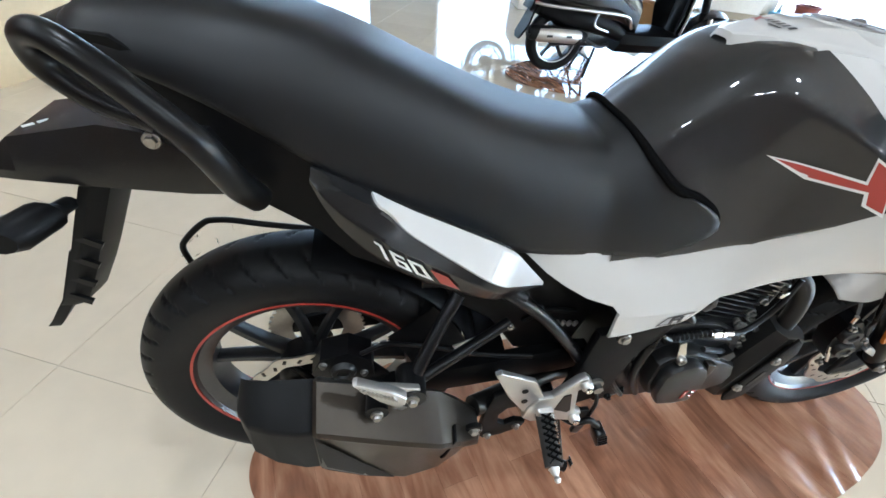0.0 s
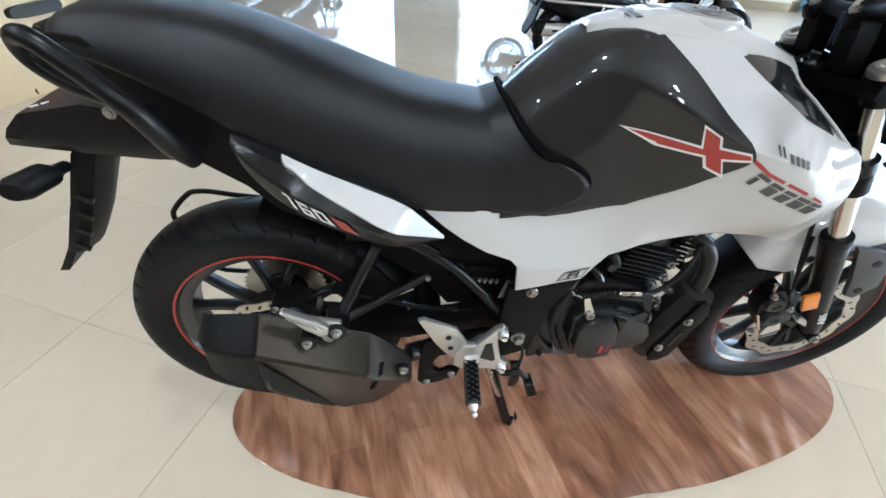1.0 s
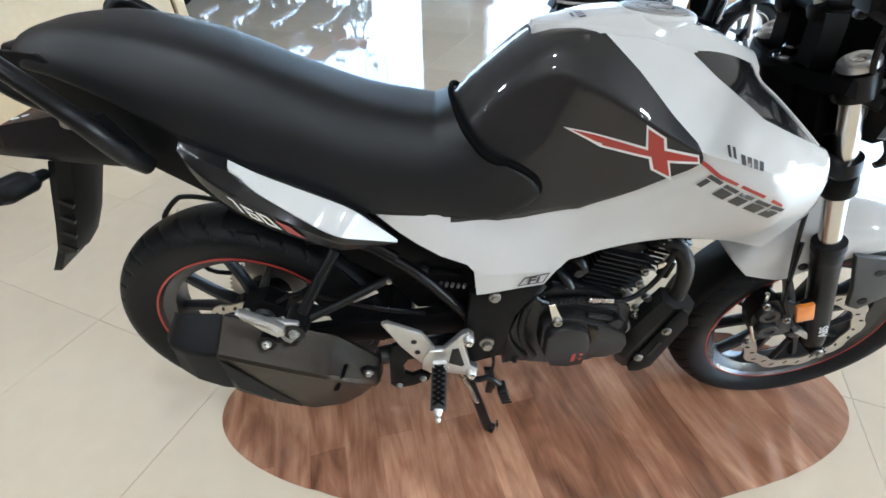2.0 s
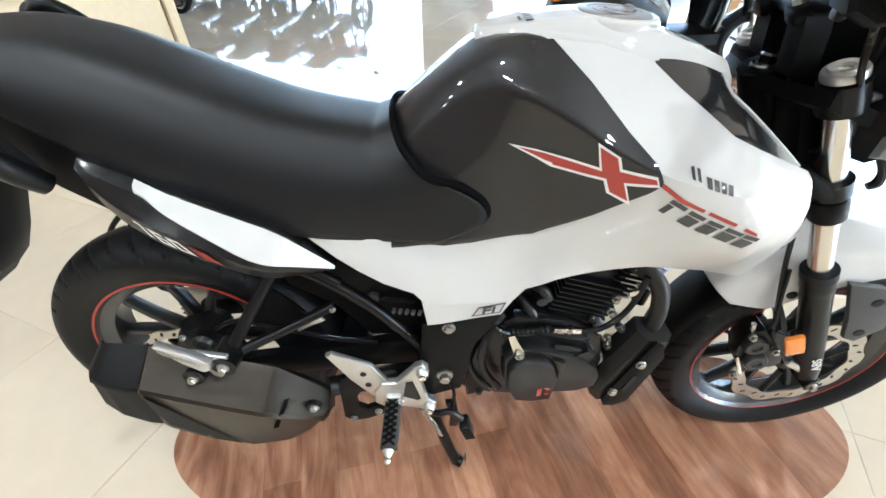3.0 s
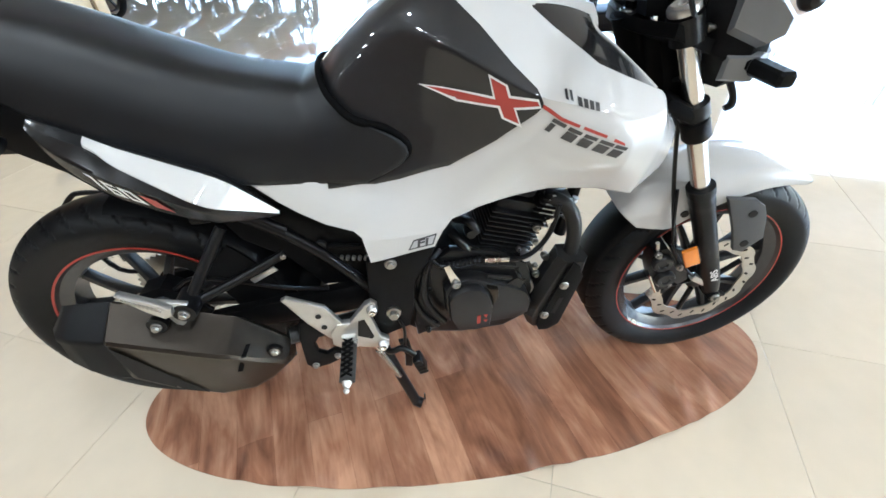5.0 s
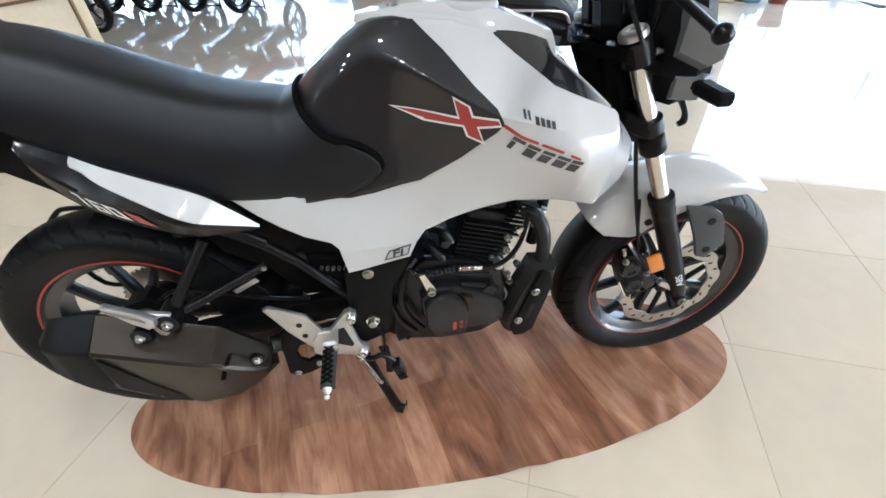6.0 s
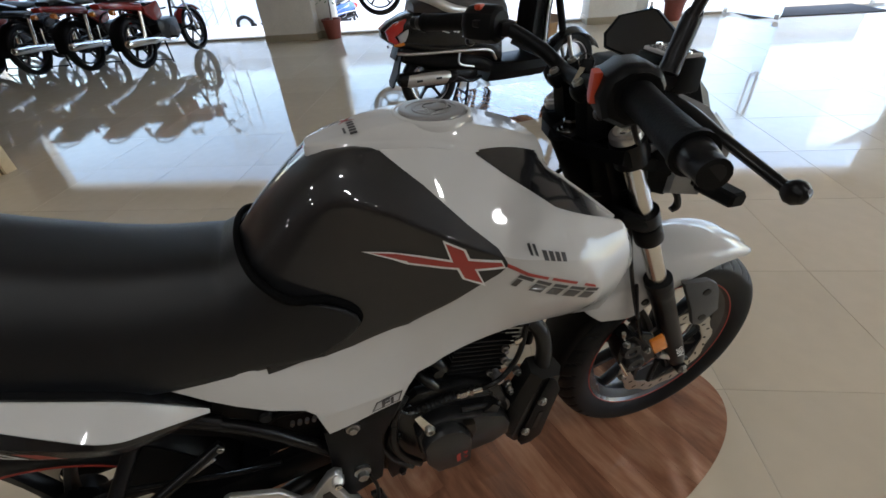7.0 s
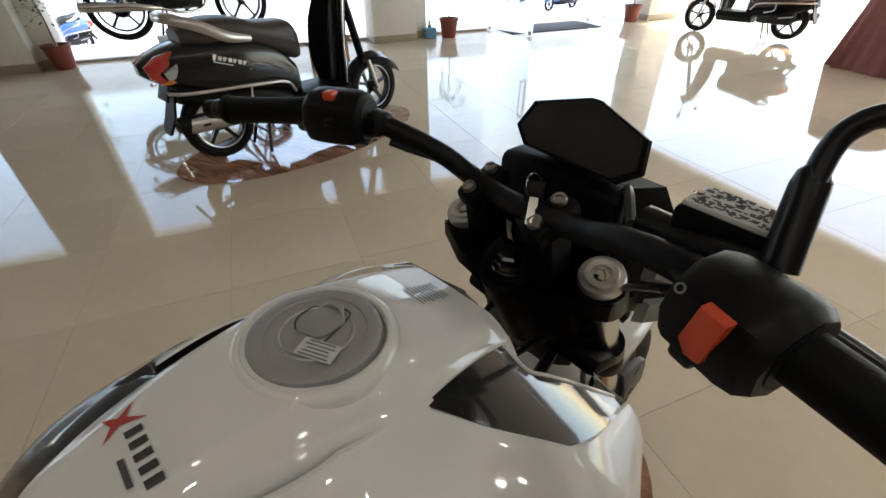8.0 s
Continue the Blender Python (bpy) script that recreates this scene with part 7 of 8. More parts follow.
for a in np.linspace(radians(60), radians(138), 40):
    deg = math.degrees(a)
    R = catmull([60, 70, 80, 95, 110, 130, 147], [0.338, 0.348, 0.356, 0.366, 0.378, 0.394, 0.398], deg)
    w = catmull([60, 66, 74, 84, 100, 130, 147], [0.030, 0.052, 0.064, 0.072, 0.078, 0.080, 0.080], deg)
    d = catmull([60, 66, 74, 84, 100, 118, 129, 134, 138], [0.004, 0.016, 0.030, 0.050, 0.085, 0.118, 0.128, 0.105, 0.075], deg)
    row = []
    for y, r in ((-w, R - d), (-w * 1.02, R - d * 0.6), (-w * 0.98, R - d * 0.28), (-w * 0.80, R - d * 0.10), (-w * 0.42, R - 0.002), (0, R + 0.003), (w * 0.42, R - 0.002), (w * 0.80, R - d * 0.10), (w * 0.98, R - d * 0.28), (w * 1.02, R - d * 0.6), (w, R - d)):
        row.append((C.x + r * math.cos(a), y, C.z + r * math.sin(a)))
    rows.append(row)
inner = [[(p[0], p[1] * 0.95, p[2] - 0.004) for p in r] for r in rows]
part("front_mudguard", Geo().grid(rows).grid(inner).moved(STEER), WHITE, bike, "pearl white front mudguard", angle=50)
rows = []
for a in np.linspace(radians(122), radians(196), 24):
    deg = math.degrees(a)
    R = float(np.interp(deg, [122, 140, 196], [0.362, 0.330, 0.318]))
    rows.append([(C.x + (R - e) * math.cos(a), y, C.z + (R - e) * math.sin(a)) for y, e in ((-0.062, 0.045), (-0.064, 0.018), (-0.048, 0.004), (0, 0), (0.048, 0.004), (0.064, 0.018), (0.062, 0.045))])
part("mudguard_rear", Geo().grid(rows).moved(STEER), PLASTIC, bike, "matt black rear half of the front mudguard", angle=60)
for s in (-1, 1):
    part("mudguard_stay", Geo().plate([(1.318, 0.596), (1.385, 0.590), (1.412, 0.572), (1.428, 0.545), (1.452, 0.478), (1.420, 0.432), (1.395, 0.440), (1.370, 0.500)], s * 0.082, s * 0.096, 0.003).moved(STEER), GREYPLASTIC, bike, "dark grey plastic mudguard stay")
    for x, z in ((1.392, 0.552), (1.412, 0.462)):
        part("stay_hole", Geo().lathe([(0, -0.001), (0.010, -0.001), (0.0105, 0.002), (0, 0.002)], (x, s * 0.0965, z), n=18).moved(STEER), SATIN, bike)
    part("mudguard_bolt", Geo().lathe([(0, -0.002), (0.009, -0.002), (0.010, 0.004), (0, 0.004)], (1.245, s * 0.082, 0.548), n=16).moved(STEER), SATIN, bike)
part("side_reflector", Geo().box((1.262, -0.140, 0.466), (0.034, 0.010, 0.056), turn=Matrix.Rotation(radians(-26), 4, "Y"), ch=0.003).moved(STEER), ORANGE, bike, "amber side reflector")
part("reflector_stay", Geo().box((1.275, -0.128, 0.466), (0.02, 0.02, 0.05), turn=Matrix.Rotation(radians(-26), 4, "Y"), ch=0.003).moved(STEER), SATIN, bike)
cal = part("brake_caliper", Geo().loft([[(x, y, z) for x, z in ((1.196, 0.452), (1.226, 0.462), (1.256, 0.430), (1.276, 0.370), (1.270, 0.322), (1.246, 0.312), (1.222, 0.340), (1.200, 0.392))] for y in (-0.104, -0.098, -0.058)]).moved(STEER), SATIN, bike, "black brake caliper", angle=25)
for x, z in ((1.224, 0.418), (1.248, 0.362)):
    part("caliper_piston_case", Geo().lathe([(0.0, -0.010), (0.010, -0.010), (0.012, -0.014), (0.021, -0.014), (0.025, -0.008), (0.026, 0.02), (0.0, 0.02)], (x, -0.104, z), n=24).moved(STEER), CASTGREY, cal)
for x, z in ((1.262, 0.348), (1.224, 0.310), (1.206, 0.446), (1.272, 0.402)):
    part("caliper_bolt", Geo().bolt((x, -0.110, z), 0.0085, 0.008).moved(STEER), ZINC, cal)
part("bleed_nipple", Geo().tube([(1.204, -0.10, 0.455), (1.196, -0.102, 0.480)], 0.005, n=8).moved(STEER), CHROME, cal)
part("pad_pin", Geo().tube([(1.205, -0.108, 0.375), (1.236, -0.112, 0.318)], 0.004, n=8).moved(STEER), CHROME, cal)
part("caliper_bracket", Geo().plate([(1.250, 0.455), (1.285, 0.440), (1.300, 0.390), (1.318, 0.345), (1.300, 0.325), (1.270, 0.345), (1.262, 0.400)], -0.098, -0.086, 0.003).moved(STEER), CASTGREY, bike, "cast caliper bracket")
part("sensor_lead", Geo().tube([(1.190, -0.090, 0.62), (1.200, -0.105, 0.54), (1.215, -0.112, 0.48), (1.240, -0.104, 0.44), (1.300, -0.100, 0.37), (1.340, -0.100, 0.345)], 0.004, n=8), SATIN, bike, "black sensor lead")
part("speed_sensor", Geo().box((1.345, -0.098, 0.345), (0.05, 0.02, 0.018), turn=Matrix.Rotation(radians(30), 4, "Y"), ch=0.004).moved(STEER), ALLOY, bike)
m = Matrix.Translation((fork_at(0.375, -0.1255).x, -0.1255, 0.375)) @ Matrix.Rotation(radians(-25), 4, "Y") @ pose(0, 0, 0, 90, 0, 0) @ pose(0, 0, 0, 0, 0, 90)
letters("ABS", 0.026, STICKER, bike, m)
# ---- the oval wood-print vinyl mat under the motorcycle, with soft creases ----
MAT_POSE = Matrix.Translation((0.735, -0.008, 0.0)) @ pose(0, 0, 0, 0, 0, 2.2)


mat_rnd = random.Random(11)
FINE_CREASES = [(mat_rnd.uniform(-0.9, 0.9), mat_rnd.uniform(-0.5, 0.5), mat_rnd.uniform(0.0006, 0.0022), mat_rnd.uniform(0.010, 0.030)) for k in range(14)]


def crease(x, y):
    z = 0.0022
    for cx, slope, h, w in ((-0.58, 0.06, 0.010, 0.028), (-0.43, 0.02, 0.015, 0.05), (0.13, -0.12, 0.016, 0.045), (0.20, -0.20, 0.010, 0.03), (0.64, 0.30, 0.012, 0.030), (0.74, 0.42, 0.010, 0.02), (-0.22, 0.1, 0.010, 0.05), (0.42, -0.2, 0.014, 0.05)):
        z += h * math.exp(-((x - cx - slope * y) / w) ** 2) * min(1.0, abs(y + 0.02) * 5)
    for cx, slope, h, w in FINE_CREASES:
        z += h * math.exp(-((x - cx - slope * y) / w) ** 2)
    return z


rows = []
for r in np.linspace(0.0, 1.0, 60):
    row = []
    for a in np.linspace(0, 2 * math.pi, 360, endpoint=False):
        c, s = math.cos(a), math.sin(a)
        x = 0.925 * r * math.copysign(abs(c) ** 0.96, c)
        y = 0.318 * r * math.copysign(abs(s) ** 0.96, s)
        row.append((x, y, crease(x, y)))
    rows.append(row)
edge = [(p[0] * 1.0005, p[1] * 1.0005, max(0.0006, p[2] - 0.0018)) for p in rows[-1]]
under = [(p[0] * 0.99, p[1] * 0.99, max(0.0004, p[2] - 0.0019)) for p in rows[-1]]
solid("floor_mat", Geo().grid(rows + [edge, under], closed=True), WOODMAT, "oval brown wood-print vinyl mat, slightly creased", "mat", MAT_POSE, angle=60)
# ---- simple wheel for the other two-wheelers ----
def small_wheel(name, parent, at, R, W, spokes, label, rim_mat=None):
    xf = Matrix.Translation(at)
    rr = R * 0.70
    hub = part(name, Geo().lathe([(0, -0.045), (0.03, -0.045), (0.045, -0.02), (0.045, 0.02), (0.03, 0.045), (0, 0.045)], n=20).moved(xf), RIMBLACK, parent, label)
    prof = []
    for t in np.linspace(-115, 115, 15):
        a = radians(t)
        prof.append((max(rr - 0.004, R - (1 - math.cos(a)) * W * 0.42), W / 2 * math.sin(max(-math.pi / 2, min(math.pi / 2, a))) * (1 if abs(t) < 90 else 0.93)))
    part("tyre", Geo().lathe(prof, n=48).moved(xf), RUBBER, hub, "black rubber tyre")
    h = W * 0.36
    part("rim", Geo().lathe([(rr + 0.004, -h), (rr - 0.012, -h + 0.008), (rr - 0.016, 0), (rr - 0.012, h - 0.008), (rr + 0.004, h), (rr + 0.004, -h)], n=48).moved(xf), rim_mat or RIMBLACK, hub)
    for k in range(spokes):
        a = 2 * math.pi * k / spokes + 0.3
        g = Geo().loft([[(r * math.cos(a) - u * w * math.sin(a), v * 0.013, r * math.sin(a) + u * w * math.cos(a)) for u, v in ((-1, -1), (1, -1), (1, 1), (-1, 1))] for r, w in ((0.03, 0.016), (rr * 0.6, 0.010), (rr - 0.006, 0.013))])
        part("spoke", g.moved(xf), rim_mat or RIMBLACK, hub)
    return hub


def body_loft(stations, n=20, power=0.6):
    """Rings of (x, half width, bottom, top), rounded like a moulded panel."""
    rings = []
    xs = [s[0] for s in stations]
    for x in np.linspace(xs[0], xs[-1], 5 * len(xs)):
        w, zb, zt = catmull(xs, [s[1:] for s in stations], x)
        c, h = (zb + zt) / 2, (zt - zb) / 2
        rings.append([(x, w * math.copysign(abs(math.cos(a)) ** power, math.cos(a)), c + h * math.copysign(abs(math.sin(a)) ** power, math.sin(a))) for a in np.linspace(0, 2 * math.pi, n, endpoint=False)])
    return Geo().loft(rings)


def scooter(m, paint, seat_mat, label, group="", far=False, heading=-12):
    """A 125 cc scooter on its centre stand; rear axle over the origin, x ahead."""
    s = thing("scooter", label, "scooter", m, group)
    REAR_BODY = Matrix.Translation((0.05, 0, 0)) @ Matrix.Diagonal((0.92, 1.0, 1.0, 1.0))
    SEAT_BODY = Matrix.Translation((0.11, 0, -0.005)) @ Matrix.Diagonal((0.95, 1.0, 1.0, 1.0))
    small_wheel("rear_wheel", s, (0, 0, 0.25), 0.225, 0.10, 5, "black scooter rear wheel")
    part("rim_lip", Geo().lathe([(0.148, -0.037), (0.153, -0.039), (0.157, -0.037), (0.148, -0.037)], (0, 0, 0.25), n=48).moved(Matrix.Identity(4)), STEEL, s, "bright machined rim edge")
    FW = Matrix.Translation((1.17, 0, 0)) @ pose(0, 0, 0, 0, 0, heading)
    small_wheel("front_wheel", s, (1.26, 0, 0.235), 0.235, 0.10, 5, "black scooter front wheel")
    part("rim_lip", Geo().lathe([(0.155, -0.037), (0.160, -0.039), (0.164, -0.037), (0.155, -0.037)], (1.26, 0, 0.235), n=48), STEEL, s, "bright machined rim edge")
    part("side_body", body_loft([(-0.42, 0.03, 0.60, 0.655), (-0.34, 0.08, 0.545, 0.70), (-0.22, 0.14, 0.50, 0.74), (0.0, 0.185, 0.44, 0.755), (0.25, 0.185, 0.40, 0.74), (0.45, 0.15, 0.36, 0.66), (0.56, 0.13, 0.30, 0.55)]).moved(REAR_BODY), paint, s, "lacquered side bodywork")
    part("seat", body_loft([(-0.22, 0.09, 0.73, 0.81), (-0.12, 0.14, 0.715, 0.845), (0.12, 0.155, 0.70, 0.85), (0.26, 0.155, 0.67, 0.815), (0.40, 0.145, 0.61, 0.805), (0.50, 0.130, 0.56, 0.79), (0.545, 0.09, 0.56, 0.74)]).moved(SEAT_BODY), seat_mat, s, "brown-black vinyl seat")
    part("floorboard", Geo().loft([[(x, y, z) for y, z in ((-w, 0.27), (-w, 0.335), (-w * 0.9, 0.345), (w * 0.9, 0.345), (w, 0.335), (w, 0.27), (w * 0.6, 0.20), (-w * 0.6, 0.20))] for x, w in ((0.46, 0.14), (0.60, 0.17), (0.85, 0.18), (0.95, 0.17))]), PLASTIC, s, "black footboard")
    rows = []
    for t in np.linspace(0, 1, 14):
        z = 0.30 + 0.72 * t
        xc = 0.93 + 0.10 * t - 0.06 * math.sin(math.pi * t)
        w = float(np.interp(t, [0, 0.25, 0.6, 0.85, 1], [0.15, 0.205, 0.20, 0.15, 0.085]))
        rows.append([(xc + 0.10 * (1 - (y / w) ** 2) * (0.6 + 0.5 * math.sin(math.pi * t)) * 0.9, y, z) for y in np.linspace(-w, w, 13)])
    part("front_apron", Geo().grid(rows).grid([[(p[0] - 0.035, p[1] * 0.97, p[2]) for p in r] for r in rows]), paint, s, "lacquered front apron")
    part("leg_shield", Geo().grid([[(p[0] - 0.05 if abs(p[1]) > 0.05 else p[0] - 0.075, p[1] * 0.96, p[2]) for p in r] for r in rows]), PLASTIC, s, "black leg shield")
    for sd in (-1, 1):
        part("apron_trim", Geo().tube([(rows[k][0][0] - 0.015, sd * abs(rows[k][0][1]), rows[k][0][2]) for k in range(1, 13, 2)], 0.008, n=8), STEEL, s, "bright edge trim")
    part("front_mudguard", Geo().grid([[(1.26 + 0.265 * math.cos(a), y, 0.235 + (0.265 - abs(y) * 0.5) * math.sin(a)) for y in np.linspace(-0.075, 0.075, 7)] for a in np.linspace(radians(20), radians(150), 16)]), paint, s, "lacquered front mudguard")
    part("steering_tube", Geo().tube([(1.06, 0, 0.95), (1.20, 0, 0.42)], 0.03, n=12), PLASTIC, s)
    for sd in (-1, 1):
        part("fork_leg", Geo().tube([(1.20, sd * 0.068, 0.45), (1.265, sd * 0.068, 0.23)], 0.017, n=10), ALLOY, s)
    part("handle_cowl", body_loft([(0.93, 0.10, 0.97, 1.04), (0.99, 0.17, 0.95, 1.08), (1.06, 0.16, 0.96, 1.09), (1.13, 0.09, 0.98, 1.06)]), paint, s, "lacquered handlebar cowl")
    part("headlamp", body_loft([(1.10, 0.075, 0.985, 1.06), (1.15, 0.06, 0.99, 1.05), (1.165, 0.02, 1.01, 1.03)]), CLEARLENS, s, "clear headlamp lens")
    for sd in (-1, 1):
        part("grip", Geo().tube([(0.985, sd * 0.17, 1.03), (0.965, sd * 0.24, 1.035), (0.935, sd * 0.34, 1.03)], 0.017, n=10), GRIPRUBBER, s, "black rubber grip")
        part("lever", Geo().tube([(1.01, sd * 0.19, 1.03), (1.02, sd * 0.26, 1.02), (0.99, sd * 0.33, 1.01)], 0.006, n=8), STEEL, s)
        part("mirror_stem", Geo().tube([(0.99, sd * 0.20, 1.05), (0.99, sd * 0.22, 1.15), (0.97, sd * 0.28, 1.22)], 0.005, n=8), SATIN, s)
        part("mirror_head", Geo().loft([[(x, sd * 0.31 + 0.055 * k * math.cos(a), 1.25 + 0.04 * k * math.sin(a)) for a in np.linspace(0, 2 * math.pi, 16, endpoint=False)] for x, k in ((0.955, 0.9), (0.965, 1.0), (0.99, 0.6))]), PLASTIC, s)
        part("grab_rail", Geo().tube([(0.17, sd * 0.168, 0.735), (0.02, sd * 0.186, 0.765), (-0.13, sd * 0.168, 0.835), (-0.25, sd * 0.10, 0.868), (-0.275, 0, 0.868)], [0.012, 0.021, 0.022, 0.017, 0.014], n=10, flat=1.5).moved(SEAT_BODY), ALLOY, s, "silver grab rail")
        part("tail_lamp", Geo().plate([(-0.405, 0.650), (-0.385, 0.585), (-0.335, 0.560), (-0.300, 0.566), (-0.330, 0.610), (-0.250, 0.650), (-0.19, 0.702), (-0.24, 0.716), (-0.33, 0.695)], sd * 0.060, sd * 0.118, 0.012).moved(REAR_BODY), TAILRED, s, "red and clear tail lamp")
        part("indicator", body_loft([(-0.355, 0.010, 0.548, 0.560), (-0.31, 0.018, 0.545, 0.572), (-0.25, 0.010, 0.556, 0.572)], 12).moved(Matrix.Translation((0.01, sd * 0.10, 0))).moved(REAR_BODY), ORANGE, s, "amber tail indicator")
        part("lamp_clear", Geo().plate([(-0.300, 0.570), (-0.262, 0.575), (-0.215, 0.640), (-0.085, 0.722), (-0.165, 0.706), (-0.245, 0.648), (-0.315, 0.612)], sd * 0.09, sd * 0.134, 0.008).moved(REAR_BODY), CLEARLENS, s, "clear lamp swoosh")
        part("side_rail", Geo().tube([(-0.26, sd * 0.14, 0.51), (-0.16, sd * 0.21, 0.505), (0.20, sd * 0.22, 0.485), (0.42, sd * 0.20, 0.46), (0.50, sd * 0.16, 0.38)], 0.010, n=10), STEEL, s, "bright steel side guard rail")
        part("rail_stay", Geo().tube([(0.18, sd * 0.22, 0.485), (0.18, sd * 0.215, 0.40), (0.30, sd * 0.20, 0.36)], 0.007, n=8), STEEL, s)
        part("chrome_trim", Geo().tube([(0.20, sd * 0.186, 0.60), (0.34, sd * 0.178, 0.565), (0.46, sd * 0.15, 0.50)], 0.008, n=8, flat=0.5).moved(REAR_BODY), STEEL, s, "bright trim strip")
        for k in range(7):
            x = -0.04 + 0.030 * k
            z = 0.668 - 0.009 * k
            h = 0.013 if k else 0.019
            part("name_block", Geo().plate([(x, z - h), (x + 0.022, z - h - 0.006), (x + 0.028, z + h - 0.010), (x + 0.006, z + h - 0.004)] if k % 2 else [(x, z - h), (x + 0.012, z - h - 0.003), (x + 0.030, z + h - 0.010), (x + 0.006, z + h - 0.004)], sd * 0.186, sd * 0.190, 0.0).moved(REAR_BODY), DECALWHITE, s, "white block of the side name")
        part("name_line", Geo().plate([(-0.04, 0.640), (0.19, 0.568), (0.19, 0.573), (-0.04, 0.646)], sd * 0.186, sd * 0.189, 0.0).moved(REAR_BODY), DECALWHITE, s)
    part("under_cover", body_loft([(-0.20, 0.10, 0.42, 0.56), (0.0, 0.15, 0.36, 0.50), (0.35, 0.15, 0.30, 0.44), (0.50, 0.14, 0.26, 0.36)]), PLASTIC, s, "black lower cover")
    part("engine_case", Geo().box((0.18, 0.03, 0.29), (0.46, 0.16, 0.16), ch=0.04), ENGINE, s, "black engine case")
    sil = part("silencer", Geo().tube([(-0.26, -0.135, 0.325), (-0.23, -0.138, 0.325), (0.10, -0.138, 0.305), (0.18, -0.13, 0.30)], [0.035, 0.052, 0.052, 0.028], n=18), MUFFLERCAP, s, "black silencer")
    part("heat_shield", Geo().loft([[(x, -0.150 - 0.045 * math.cos(a) * k, 0.318 + 0.05 * math.sin(a) * k - 0.03 * (x + 0.2)) for a in np.linspace(-1.2, 1.2, 9)] + [(x, -0.150 - 0.038 * math.cos(a) * k, 0.318 + 0.045 * math.sin(a) * k - 0.03 * (x + 0.2)) for a in np.linspace(1.2, -1.2, 9)] for x, k in ((-0.22, 0.85), (-0.20, 1.0), (0.08, 1.0), (0.12, 0.8))]), ALLOY, sil, "silver heat shield")
    for x in (-0.13, 0.02):
        part("shield_slot", Geo().box((x, -0.197, 0.316), (0.045, 0.004, 0.016), ch=0.003), CASTGREY, sil)
    part("header_pipe", Geo().tube([(0.15, -0.13, 0.30), (0.30, -0.11, 0.24), (0.42, -0.05, 0.24)], 0.014, n=10), COPPER, s)
    part("mud_flap", Geo().loft([[(x, y, z) for x, y in ((x0, -w), (x0 - 0.015, -w), (x0 - 0.015, w), (x0, w))] for x0, w, z in ((-0.19, 0.06, 0.50), (-0.225, 0.066, 0.42), (-0.245, 0.078, 0.36), (-0.285, 0.070, 0.285), (-0.292, 0.040, 0.255))]), PLASTIC, s, "black rear mud flap")
    part("plate", Geo().box((-0.245, 0, 0.49), (0.012, 0.16, 0.09), turn=Matrix.Rotation(radians(25), 4, "Y"), ch=0.003), PLASTIC, s)
    for sd in (-1, 1):
        part("stand_leg", Geo().tube([(0.30, sd * 0.08, 0.22), (0.24, sd * 0.13, 0.0115)], 0.011, n=8), SATIN, s)
    part("stand_bar", Geo().tube([(0.27, -0.10, 0.14), (0.27, 0.10, 0.14)], 0.009, n=8), SATIN, s)
    part("kick_lever", Geo().tube([(0.12, 0.13, 0.30), (-0.05, 0.16, 0.33), (-0.06, 0.20, 0.34)], 0.009, n=8), STEEL, s)
    return s


